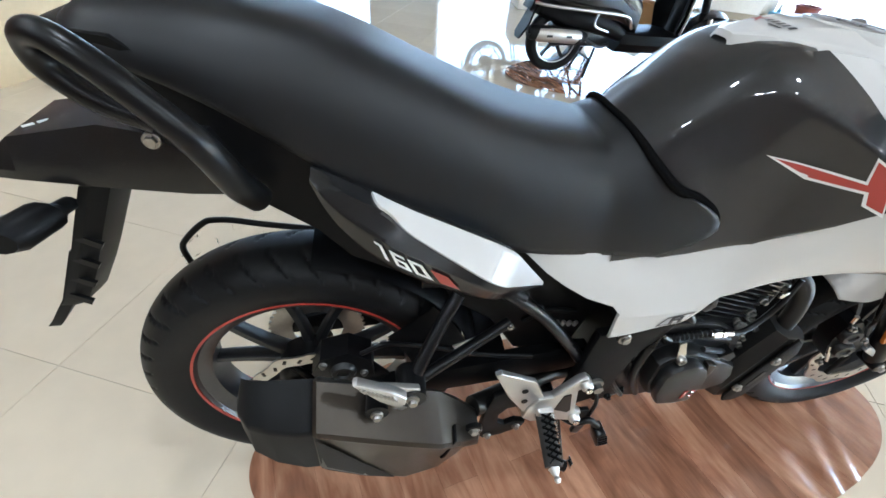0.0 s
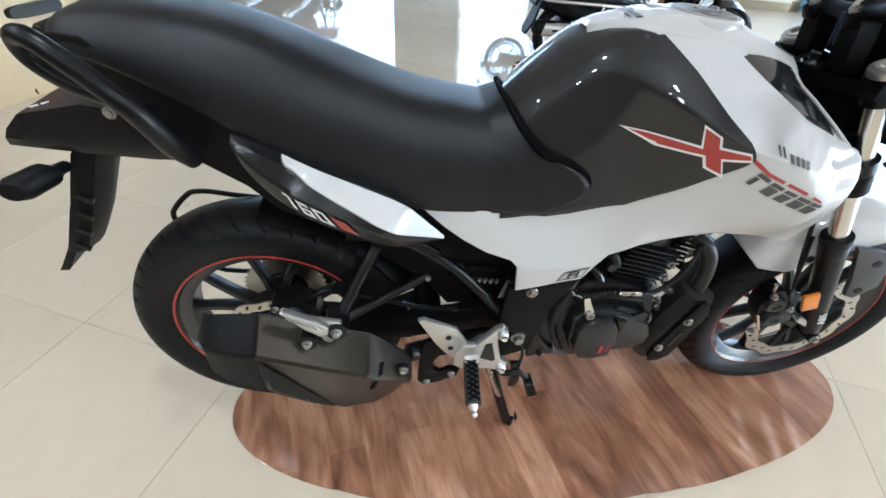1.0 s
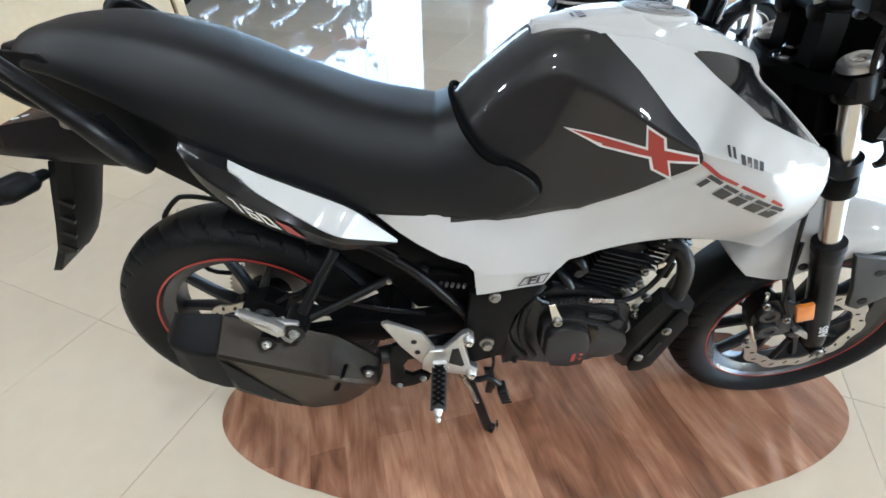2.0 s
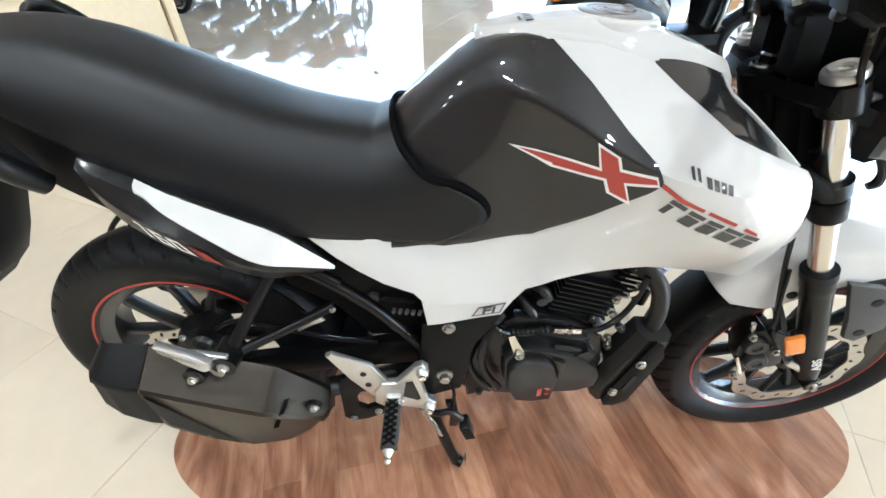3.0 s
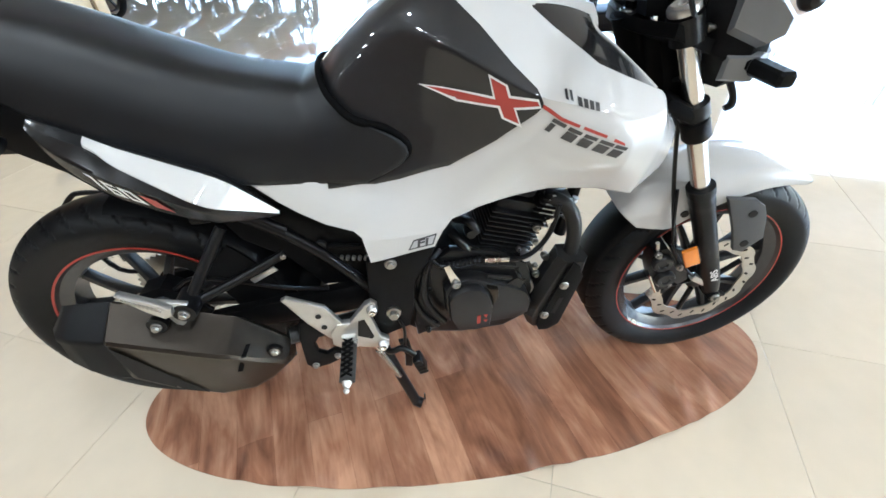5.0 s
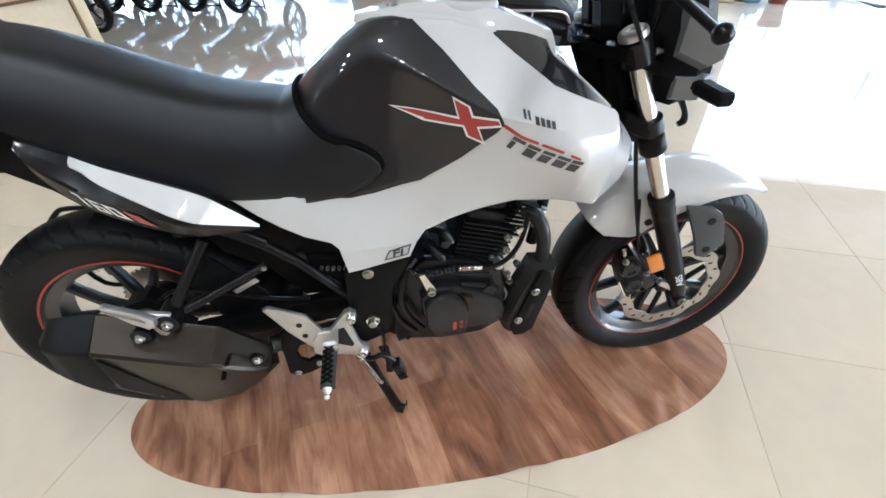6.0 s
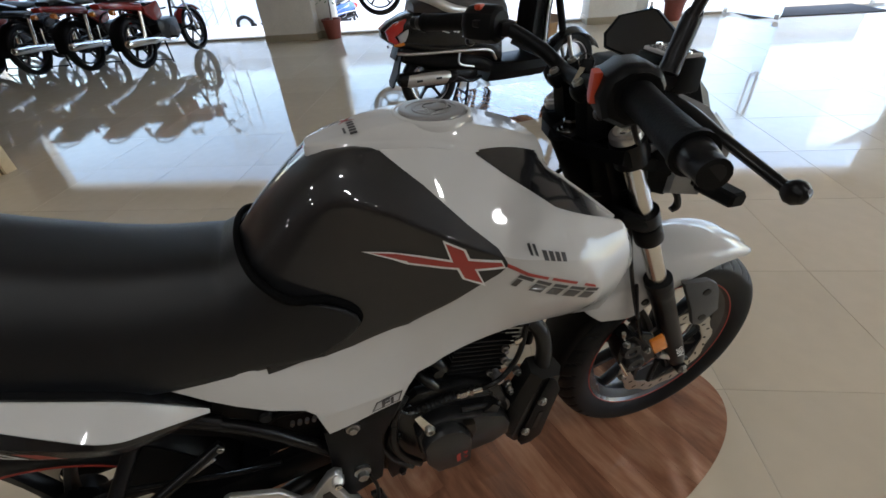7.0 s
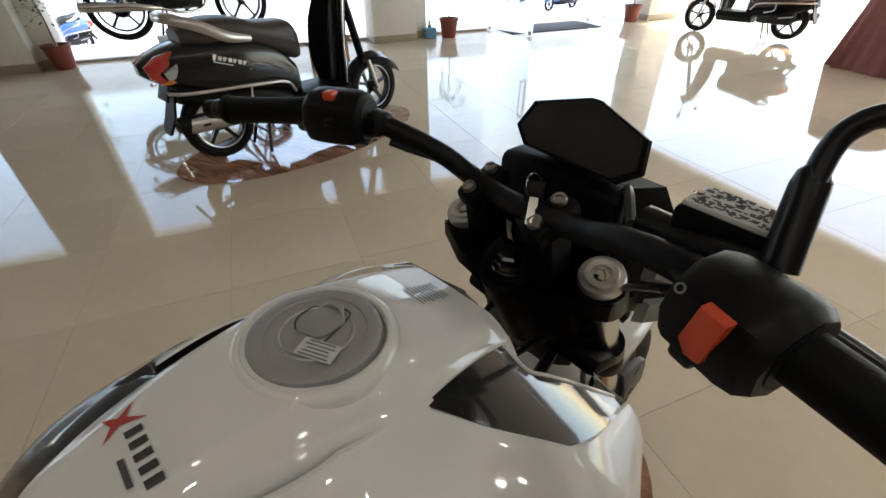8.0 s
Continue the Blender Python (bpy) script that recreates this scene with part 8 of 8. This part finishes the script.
def commuter(m, paint, label, group=""):
    """A plain 100 cc motorcycle on its centre stand; rear axle over the origin, x ahead."""
    b = thing("commuter_motorcycle", label, "motorcycle", m, group)
    small_wheel("rear_wheel", b, (0, 0, 0.315), 0.30, 0.095, 5, "black rear wheel")
    small_wheel("front_wheel", b, (1.235, 0, 0.30), 0.30, 0.082, 5, "black front wheel")
    part("fuel_tank", body_loft([(0.52, 0.09, 0.76, 0.86), (0.60, 0.125, 0.74, 0.93), (0.74, 0.135, 0.75, 0.965), (0.86, 0.12, 0.78, 0.955), (0.94, 0.07, 0.82, 0.91)], 22, 0.7), paint, b, "lacquered fuel tank")
    for sd in (-1, 1):
        part("tank_stripe", Geo().tube([(0.58, sd * 0.126, 0.83), (0.72, sd * 0.138, 0.86), (0.86, sd * 0.122, 0.85)], 0.012, n=8, flat=0.4), REDPAINT if paint is GLOSSBLACK else DECALWHITE, b, "tank stripe decal")
        part("side_cover", body_loft([(0.20, 0.03, 0.62, 0.70), (0.34, 0.035, 0.52, 0.72), (0.50, 0.03, 0.55, 0.74)], 12).moved(Matrix.Translation((0, sd * 0.10, 0))), paint, b, "lacquered side cover")
    part("seat", body_loft([(-0.28, 0.09, 0.80, 0.85), (-0.15, 0.12, 0.785, 0.875), (0.15, 0.13, 0.765, 0.855), (0.38, 0.12, 0.755, 0.83), (0.56, 0.09, 0.78, 0.87)]), SEAT, b, "black vinyl seat")
    part("tail_cowl", body_loft([(-0.38, 0.05, 0.76, 0.81), (-0.25, 0.09, 0.72, 0.81), (0.0, 0.11, 0.68, 0.79), (0.22, 0.105, 0.64, 0.76)]), paint, b, "lacquered tail cowl")
    part("tail_lamp", Geo().box((-0.385, 0, 0.775), (0.04, 0.11, 0.055), ch=0.012), TAILRED, b, "red tail lamp")
    part("rear_mudguard", Geo().grid([[(0.345 * math.cos(a), y, 0.315 + (0.345 - abs(y) * 0.3) * math.sin(a)) for y in np.linspace(-0.07, 0.07, 7)] for a in np.linspace(radians(30), radians(185), 22)]), PLASTIC, b, "black rear mudguard")
    part("front_mudguard", Geo().grid([[(1.235 + 0.335 * math.cos(a), y, 0.30 + (0.335 - abs(y) * 0.4) * math.sin(a)) for y in np.linspace(-0.062, 0.062, 7)] for a in np.linspace(radians(40), radians(160), 18)]), paint, b, "lacquered front mudguard")
    part("engine", Geo().box((0.58, 0, 0.40), (0.44, 0.24, 0.26), ch=0.06), ENGINE, b, "black engine")
    part("air_box", Geo().box((0.36, 0, 0.60), (0.30, 0.20, 0.26), ch=0.05), PLASTIC, b, "black air box")
    part("chain_case", Geo().box((0.22, 0.085, 0.345), (0.62, 0.035, 0.13), turn=Matrix.Rotation(radians(-4), 4, "Y"), ch=0.015), SATIN, b, "black chain case")
    part("hub_drum", Geo().lathe([(0, -0.07), (0.07, -0.07), (0.085, -0.05), (0.085, 0.05), (0.07, 0.07), (0, 0.07)], (0, 0, 0.315), n=24), SATIN, b)
    part("leg_guard", Geo().tube([(0.86, -0.05, 0.62), (0.88, -0.25, 0.58), (0.86, -0.27, 0.42), (0.84, -0.05, 0.34), (0.84, 0.05, 0.34), (0.86, 0.27, 0.42), (0.88, 0.25, 0.58), (0.86, 0.05, 0.62)], 0.012, n=8), SATIN, b, "black tubular leg guard")
    part("saree_guard", Geo().tube([(0.20, 0.16, 0.70), (-0.15, 0.19, 0.66), (-0.22, 0.19, 0.50), (-0.05, 0.18, 0.42), (0.15, 0.16, 0.45), (0.20, 0.16, 0.70)], 0.008, n=8), SATIN, b, "black wire guard")
    part("engine_cover", Geo().lathe([(0, -0.125), (0.07, -0.125), (0.085, -0.105), (0.085, 0.105), (0.07, 0.125), (0, 0.125)], (0.60, 0, 0.37), n=26), ENGINE, b)
    for k in range(5):
        part("fin", Geo().box((0.765 + 0.016 * k, 0, 0.44 + 0.003 * k), (0.006, 0.15, 0.12), ch=0.002), ENGINE, b)
    for sd in (-1, 1):
        part("fork_leg", Geo().tube([(1.02, sd * 0.085, 0.86), (1.125, sd * 0.085, 0.58), (1.235, sd * 0.085, 0.30)], [0.016, 0.017, 0.022], n=10), CHROME if sd < 0 else ALLOY, b, "bright fork leg")
        part("shock", Geo().tube([(0.02, sd * 0.115, 0.33), (0.12, sd * 0.115, 0.66)], 0.024, n=10), CHROME, b, "plated rear shock")
        part("swingarm", Geo().tube([(-0.03, sd * 0.095, 0.315), (0.42, sd * 0.08, 0.37)], 0.018, n=8), SATIN, b)
        part("indicator", body_loft([(-0.36, 0.03, 0.68, 0.72), (-0.33, 0.04, 0.67, 0.73), (-0.31, 0.02, 0.68, 0.72)], 10).moved(Matrix.Translation((0, sd * 0.13, 0))), ORANGE, b, "amber indicator")
        part("indicator", body_loft([(1.04, 0.03, 0.80, 0.84), (1.06, 0.04, 0.79, 0.85), (1.08, 0.02, 0.80, 0.84)], 10).moved(Matrix.Translation((0, sd * 0.17, 0))), ORANGE, b, "amber indicator")
        part("grip", Geo().tube([(0.90, sd * 0.27, 1.03), (0.87, sd * 0.38, 1.02)], 0.017, n=10), GRIPRUBBER, b)
        part("mirror_stem", Geo().tube([(0.94, sd * 0.22, 1.03), (0.95, sd * 0.26, 1.12), (0.94, sd * 0.32, 1.19)], 0.005, n=8), SATIN, b)
        part("mirror_head", Geo().loft([[(x, sd * 0.34 + 0.055 * k * math.cos(a), 1.21 + 0.038 * k * math.sin(a)) for a in np.linspace(0, 2 * math.pi, 16, endpoint=False)] for x, k in ((0.925, 0.9), (0.935, 1.0), (0.96, 0.6))]), PLASTIC, b)
        part("footrest", Geo().tube([(0.52, sd * 0.12, 0.30), (0.52, sd * 0.22, 0.30)], 0.013, n=8), GRIPRUBBER, b)
        part("stand_leg", Geo().tube([(0.40, sd * 0.09, 0.27), (0.33, sd * 0.15, 0.012)], 0.012, n=8), SATIN, b)
    part("stand_bar", Geo().tube([(0.345, -0.145, 0.045), (0.345, 0.145, 0.045)], 0.008, n=8), SATIN, b)
    part("handlebar", Geo().tube([(0.87, -0.37, 1.02), (0.92, -0.22, 1.035), (0.99, -0.12, 0.97), (0.99, 0.12, 0.97), (0.92, 0.22, 1.035), (0.87, 0.37, 1.02)], 0.011, n=10), SATIN, b, "black handlebar")
    part("headlamp", body_loft([(1.00, 0.10, 0.84, 1.0), (1.06, 0.115, 0.82, 1.01), (1.13, 0.09, 0.83, 0.98), (1.15, 0.05, 0.86, 0.95)]), paint, b, "headlamp cowl")
    part("frame_tube", Geo().tube([(0.96, 0, 0.84), (0.88, 0, 0.60), (0.78, 0, 0.34), (0.60, 0, 0.26)], 0.020, n=10), SATIN, b)
    part("frame_tube", Geo().tube([(0.10, 0.09, 0.70), (0.30, 0.09, 0.68), (0.46, 0.07, 0.50), (0.44, 0.06, 0.34)], 0.016, n=10), SATIN, b)
    part("grab_rail", Geo().tube([(0.02, -0.14, 0.80), (-0.20, -0.15, 0.86), (-0.32, -0.08, 0.88), (-0.32, 0.08, 0.88), (-0.20, 0.15, 0.86), (0.02, 0.14, 0.80)], 0.011, n=10), STEEL, b, "bright grab rail")
    part("silencer", Geo().tube([(-0.36, -0.155, 0.36), (-0.33, -0.155, 0.358), (-0.10, -0.152, 0.345), (0.15, -0.148, 0.325), (0.36, -0.135, 0.30)], [0.030, 0.046, 0.046, 0.042, 0.020], n=16), CHROME, b, "bright plated silencer")
    part("header_pipe", Geo().tube([(0.34, -0.135, 0.30), (0.55, -0.11, 0.245), (0.78, -0.06, 0.27), (0.86, -0.02, 0.40)], 0.016, n=10), CHROME, b, "plated header pipe")
    part("chain_case", Geo().tube([(-0.05, 0.085, 0.315), (0.42, 0.085, 0.36)], 0.048, n=12, flat=0.35), SATIN, b)
    part("saree_guard", Geo().tube([(-0.30, 0.17, 0.58), (-0.32, 0.18, 0.40), (-0.18, 0.18, 0.34), (0.10, 0.17, 0.36), (0.14, 0.15, 0.60)], 0.006, n=8), STEEL, b)
    return b


def at_world(x, y, heading, z=0.0):
    return pose(x, y, z, 0, 0, heading)


# the scooter on its own mat in front of the glass
SC = at_world(1.52, 3.02, 4.0, 0.0035) @ Matrix.Scale(1.07, 4)
scooter(SC, GLOSSBLACK, BROWNSEAT, "black scooter with silver rails and brown seat, on its stand")
rows = []
for r in np.linspace(0, 1, 12):
    row = []
    for a in np.linspace(0, 2 * math.pi, 90, endpoint=False):
        x, y = 1.02 * r * math.cos(a), 0.52 * r * math.sin(a)
        row.append((x, y, 0.0022 + 0.035 * max(0, -x - 0.78) + 0.004 * max(0, math.sin(9 * x + 3 * y)) * r))
    rows.append(row)
rows.append([(p[0] * 0.995, p[1] * 0.995, max(0.0006, p[2] - 0.002)) for p in rows[-1]])
solid("floor_mat", Geo().grid(rows, closed=True), FLATMAT, "oval wood-print vinyl mat with a curled edge", "mat", at_world(2.16, 3.02, 6.0), angle=60)
scooter(ROOM @ Matrix.Translation((8.15, 4.72, 0.001)) @ pose(0, 0, 0, 0, 0, 106) @ Matrix.Scale(1.05, 4), MAROON, BROWNSEAT, "maroon scooter on its centre stand by the side glass", far=True)

# the row of commuter motorcycles facing the street
for m, n, h, paint, lab in ((-3.83, 5.66, 88, REDPAINT, "red commuter motorcycle in a row"), (-4.64, 5.68, 89, REDPAINT, "red commuter motorcycle in a row"), (-5.38, 5.58, 91, GLOSSBLACK, "black commuter motorcycle with red stripes, in a row"), (-6.12, 5.56, 90, REDPAINT, "red commuter motorcycle in a row"), (-6.86, 5.56, 90, GLOSSBLACK, "black commuter motorcycle with red stripes, in a row")):
    commuter(ROOM @ Matrix.Translation((m, n, 0.0)) @ pose(0, 0, 0, 0, 0, h) @ Matrix.Scale(1.05, 4), paint, lab, "row of commuter motorcycles")
commuter(ROOM @ Matrix.Translation((-6.24, 4.22, 0.0)) @ pose(0, 0, 0, 0, 0, 3), GLOSSBLACK, "black commuter motorcycle standing behind the desk")
# a motorcycle on a white podium behind the scooter
PODIUM = at_world(2.25, 5.75, -2.0)
solid("display_podium", Geo().box((0.18, 0, 0.22), (1.06, 0.50, 0.44), ch=0.015), WALL, "low white display podium", "podium", PODIUM)
commuter(PODIUM @ Matrix.Translation((-0.62, 0, 0.4395)), GLOSSBLACK, "black commuter motorcycle raised on a white podium")

# ---- desk ----
desk = thing("reception_desk", "pale maple laminate desk with a pinkish worktop", "desk", ROOM @ Matrix.Translation((-2.75, 2.44, 0)))
part("worktop", Geo().box((-0.36, -0.80, 0.765), (0.84, 1.72, 0.036), ch=0.006), DESKTOP, desk, "pinkish beech worktop")
part("edging", Geo().box((-0.36, -0.80, 0.735), (0.80, 1.66, 0.020), ch=0.002), SHADOWGAP, desk, "dark edging under the top")
part("end_panel", Geo().box((-0.36, -0.045, 0.3625), (0.72, 0.09, 0.725), ch=0.004), LAMINATE, desk)
part("front_panel", Geo().box((-0.035, -0.83, 0.3625), (0.03, 1.46, 0.725), ch=0.003), LAMINATE, desk)
part("front_recess", Geo().box((-0.018, -0.104, 0.3625), (0.006, 0.014, 0.715)), SHADOWGAP, desk, "dark joint")
part("far_panel", Geo().box((-0.36, -1.585, 0.3625), (0.72, 0.05, 0.725), ch=0.004), LAMINATE, desk)
g = Geo()
for k in range(5):
    g.box((-0.42, -0.42, 0.7855 + 0.003 * k), (0.22, 0.30, 0.0026), turn=pose(0, 0, 0, 0, 0, 3 * k - 7))
solid("paper_stack", g, PAPER, "loose stack of white paper on the desk", "paper", ROOM @ Matrix.Translation((-2.75, 2.44, 0)))
# swivel chair foot with castors beside the desk
chair = thing("office_chair", "black five-legged swivel chair beside the desk", "chair", ROOM @ Matrix.Translation((-2.98, 1.55, 0)))
part("gas_column", Geo().tube([(0, 0, 0.08), (0, 0, 0.42)], 0.025, n=14), SATIN, chair)
part("seat", body_loft([(-0.23, 0.15, 0.43, 0.50), (-0.15, 0.23, 0.42, 0.51), (0.15, 0.23, 0.42, 0.51), (0.23, 0.16, 0.43, 0.50)]), SEAT, chair, "black padded seat")
for k in range(5):
    a = 2 * math.pi * k / 5 + 0.35
    leg = part("leg", Geo().tube([(0.03 * math.cos(a), 0.03 * math.sin(a), 0.105), (0.30 * math.cos(a), 0.30 * math.sin(a), 0.068)], [0.024, 0.014], n=10), PLASTIC, chair)
    part("castor", Geo().tube([(0.30 * math.cos(a) - 0.02 * math.sin(a), 0.30 * math.sin(a) + 0.02 * math.cos(a), 0.027), (0.30 * math.cos(a) + 0.02 * math.sin(a), 0.30 * math.sin(a) - 0.02 * math.cos(a), 0.027)], 0.0265, n=16), PLASTIC, leg, "black twin castor")

# ---- potted plants along the glass ----
def potted(m, n, height, leaves, spread, seed, drooping):
    rnd = random.Random(seed)
    p = thing("potted_plant", "small leafy plant in a brick-red plastic pot" if not drooping else "thin-stemmed palm-like plant in a brick-red plastic pot", "plant", ROOM @ Matrix.Translation((m, n, 0)), "pots along the glass front")
    part("pot", Geo().lathe([(0, 0), (0.105, 0), (0.112, 0.01), (0.148, 0.25), (0.160, 0.252), (0.162, 0.285), (0.146, 0.285), (0.140, 0.24), (0, 0.24)], axis="z", n=32), TERRACOTTA, p, "brick-red plastic pot")
    part("soil", Geo().lathe([(0, 0.246), (0.08, 0.248), (0.1405, 0.243), (0.1405, 0.235), (0, 0.235)], axis="z", n=24), SOIL, p)
    stem = [(0, 0, 0.24), (0.01, 0.01, 0.24 + height * 0.4), (-0.015, 0.02, 0.24 + height * 0.75), (0.01, 0.0, 0.24 + height)]
    part("stem", Geo().tube(stem, [0.010, 0.008, 0.006, 0.003], n=8), BARK, p)
    g = Geo()
    for k in range(leaves):
        t = rnd.uniform(0.35, 1.0)
        base = catmull(range(4), stem, t * 3)
        az, up = rnd.uniform(0, 2 * math.pi), rnd.uniform(-0.3, 0.9)
        d = Vector((math.cos(az), math.sin(az), up)).normalized()
        reach = rnd.uniform(0.3, 1.0) * spread
        ln, w = (rnd.uniform(0.10, 0.2), 0.012) if drooping else (rnd.uniform(0.05, 0.09), 0.018)
        c = Vector(base) + d * reach
        sidev = d.cross(Vector((0, 0, 1))).normalized()
        tip = c + d * ln + Vector((0, 0, -ln * (0.9 if drooping else 0.3)))
        mid = c + d * ln * 0.5 + Vector((0, 0, -ln * 0.15))
        g.add([c, mid + sidev * w, tip, mid - sidev * w, mid + Vector((0, 0, -0.004))], [(0, 1, 4), (1, 2, 4), (2, 3, 4), (3, 0, 4)])
        if k % 4 == 0:
            g.tube([tuple(base), tuple(Vector(base) + d * reach * 0.6 + Vector((0, 0, 0.01))), tuple(c)], [0.003, 0.002, 0.0012], n=5, steps=2)
    part("foliage", g, LEAF, p, "thin green leaves")
    return p


potted(-1.62, 7.30, 0.75, 90, 0.22, 3, False)
potted(3.72, 7.26, 0.85, 70, 0.25, 5, True)
potted(7.55, 7.30, 0.85, 70, 0.25, 8, True)

g = Geo().lathe([(0, 0), (0.10, 0), (0.115, 0.02), (0.115, 0.13), (0.10, 0.15), (0.03, 0.155), (0.03, 0.19), (0, 0.19)], axis="z", n=26)
tub = thing("spray_can", "pale blue plastic spray bottle behind the glass", "bottle", ROOM @ Matrix.Translation((3.42, 7.36, 0)))
part("body", g, BLUEPLASTIC, tub, "pale blue plastic body")
part("pump", Geo().tube([(0, 0, 0.18), (0, 0, 0.25)], 0.02, n=12), PAPER, tub)
carton = thing("carton", "opened brown cardboard carton on the floor", "box", at_world(3.55, 5.05, 20))
part("body", Geo().box((0, 0, 0.13), (0.40, 0.30, 0.26), ch=0.003), BROWNCARD, carton)
part("flap", Geo().box((0.24, 0, 0.29), (0.14, 0.29, 0.004), turn=pose(0, 0, 0, 0, -35, 0)), BROWNCARD, carton)
part("flap", Geo().box((-0.24, 0, 0.28), (0.14, 0.29, 0.004), turn=pose(0, 0, 0, 0, 30, 0)), BROWNCARD, carton)

# cloth-covered stand by the side wall
rows = []
for t in np.linspace(0, 1, 18):
    row = []
    for a in np.linspace(0, 2 * math.pi, 120, endpoint=False):
        fold = 0.035 * (1 - t) * math.sin(14 * a + 2 * math.sin(3 * a)) + 0.012 * math.sin(31 * a) * (1 - t)
        rx = 0.42 + 0.12 * (1 - t) + fold
        row.append((rx * math.copysign(abs(math.cos(a)) ** 0.7, math.cos(a)), rx * math.copysign(abs(math.sin(a)) ** 0.7, math.sin(a)), 0.003 + 0.85 * t))
    rows.append(row)
g = Geo().grid(rows, closed=True)
k = len(g.v)
g.f.append(tuple(range(k - 120, k)))
solid("draped_table", g, PINKCLOTH, "small table draped in dusty pink cloth", "table", ROOM @ Matrix.Translation((7.65, 3.05, 0)), angle=60)

# ---- street ----
for x, y, h in ((1.95, 14.6, 200), (17.5, 10.6, 170)):
    scooter(at_world(x, y, h, -0.9), BLUE, SEAT, "blue scooter parked outside on the street", "scooters parked outside", far=True)
van = thing("van", "white delivery van parked outside", "van", at_world(-2.32, 17.5, -20.5, -1.0))
part("body", Geo().loft([[(x, y, z) for y, z in ((-0.85, 0.35), (-0.9, 0.6), (-0.86, zt - 0.25), (-0.7, zt), (0.7, zt), (0.86, zt - 0.25), (0.9, 0.6), (0.85, 0.35))] for x, zt in ((-2.2, 1.95), (-2.1, 2.05), (0.9, 2.05), (1.4, 1.9), (1.9, 1.35), (2.25, 1.2), (2.3, 1.1))]), VANWHITE, van, "white van body", angle=30)
for x0, x1 in ((-1.9, -0.9), (-0.75, 0.2), (0.35, 1.2)):
    part("side_window", Geo().box(((x0 + x1) / 2, -0.885, 1.5), (x1 - x0, 0.03, 0.45), ch=0.02), DARKGLASS, van, "dark side glass")
part("windscreen", Geo().box((1.68, 0, 1.62), (0.03, 1.4, 0.62), turn=Matrix.Rotation(radians(-42), 4, "Y"), ch=0.02), DARKGLASS, van, "dark windscreen")
for x in (-1.4, 1.45):
    for sd in (-1, 1):
        w = part("wheel", Geo().lathe([(0, -0.1), (0.29, -0.1), (0.32, -0.07), (0.32, 0.07), (0.29, 0.1), (0, 0.1)], (x, sd * 0.80, 0.32), n=28), RUBBER, van)
        part("hubcap", Geo().lathe([(0, -0.02), (0.17, -0.015), (0.19, 0.01), (0, 0.012)], (x, sd * 0.905, 0.32), n=20), STEEL, w)
tower = thing("scaffold_tower", "galvanised lattice ladder tower outside", "scaffold", at_world(-1.8, 11.2, -20, -1.0))
for x in (0, 0.6):
    for y in (0, 0.6):
        part("post", Geo().tube([(x, y, 0), (x, y, 4.2)], 0.014, n=8), GALV, tower)
for k in range(8):
    z = 0.25 + 0.5 * k
    part("brace", Geo().tube([(0, 0, z), (0.6, 0, z + 0.5)], 0.008, n=6), GALV, tower)
    part("brace", Geo().tube([(0.6, 0, z), (0, 0, z + 0.5)], 0.008, n=6), GALV, tower)
    part("brace", Geo().tube([(0, 0.6, z), (0.6, 0.6, z + 0.5)], 0.008, n=6), GALV, tower)
    part("rung", Geo().tube([(0, 0, z), (0.6, 0, z)], 0.008, n=6), GALV, tower)
# ---- floor tiles, 600 mm, in the room's own axes ----
TILE_STEP = 0.602
tile_mesh = link_mesh("floor_tile", Geo().box((0, 0, -0.005), (TILE_STEP - 0.0016, TILE_STEP - 0.0016, 0.010), ch=0.0006), TILE, 1)
loose = Geo()
near = []
for i in range(-16, 17):
    for j in range(-8, 14):
        m, n = -0.228 + (i + 0.5) * TILE_STEP, -0.012 + (j + 0.5) * TILE_STEP
        if LEFT_M + 0.3 < m < RIGHT_M - 0.3 and BACK_N + 0.3 < n < GLASS_N + 0.2:
            near.append((math.hypot(m - 1.2, n - 2.2), m, n))
near.sort()
for k, (_, m, n) in enumerate(near):
    if k < 290:
        t = new("floor_tile", tile_mesh)
        t.parent = floor_bed
        t.matrix_basis = Matrix.Translation((m, n, 0))
    else:
        s = TILE_STEP / 2 - 0.0014
        loose.add([(m - s, n - s, 0), (m + s, n - s, 0), (m + s, n + s, 0), (m - s, n + s, 0)], [(0, 1, 2, 3)])
rest = part("far_tiles", loose, TILE, floor_bed)
tagged(rest, kind="stuff")
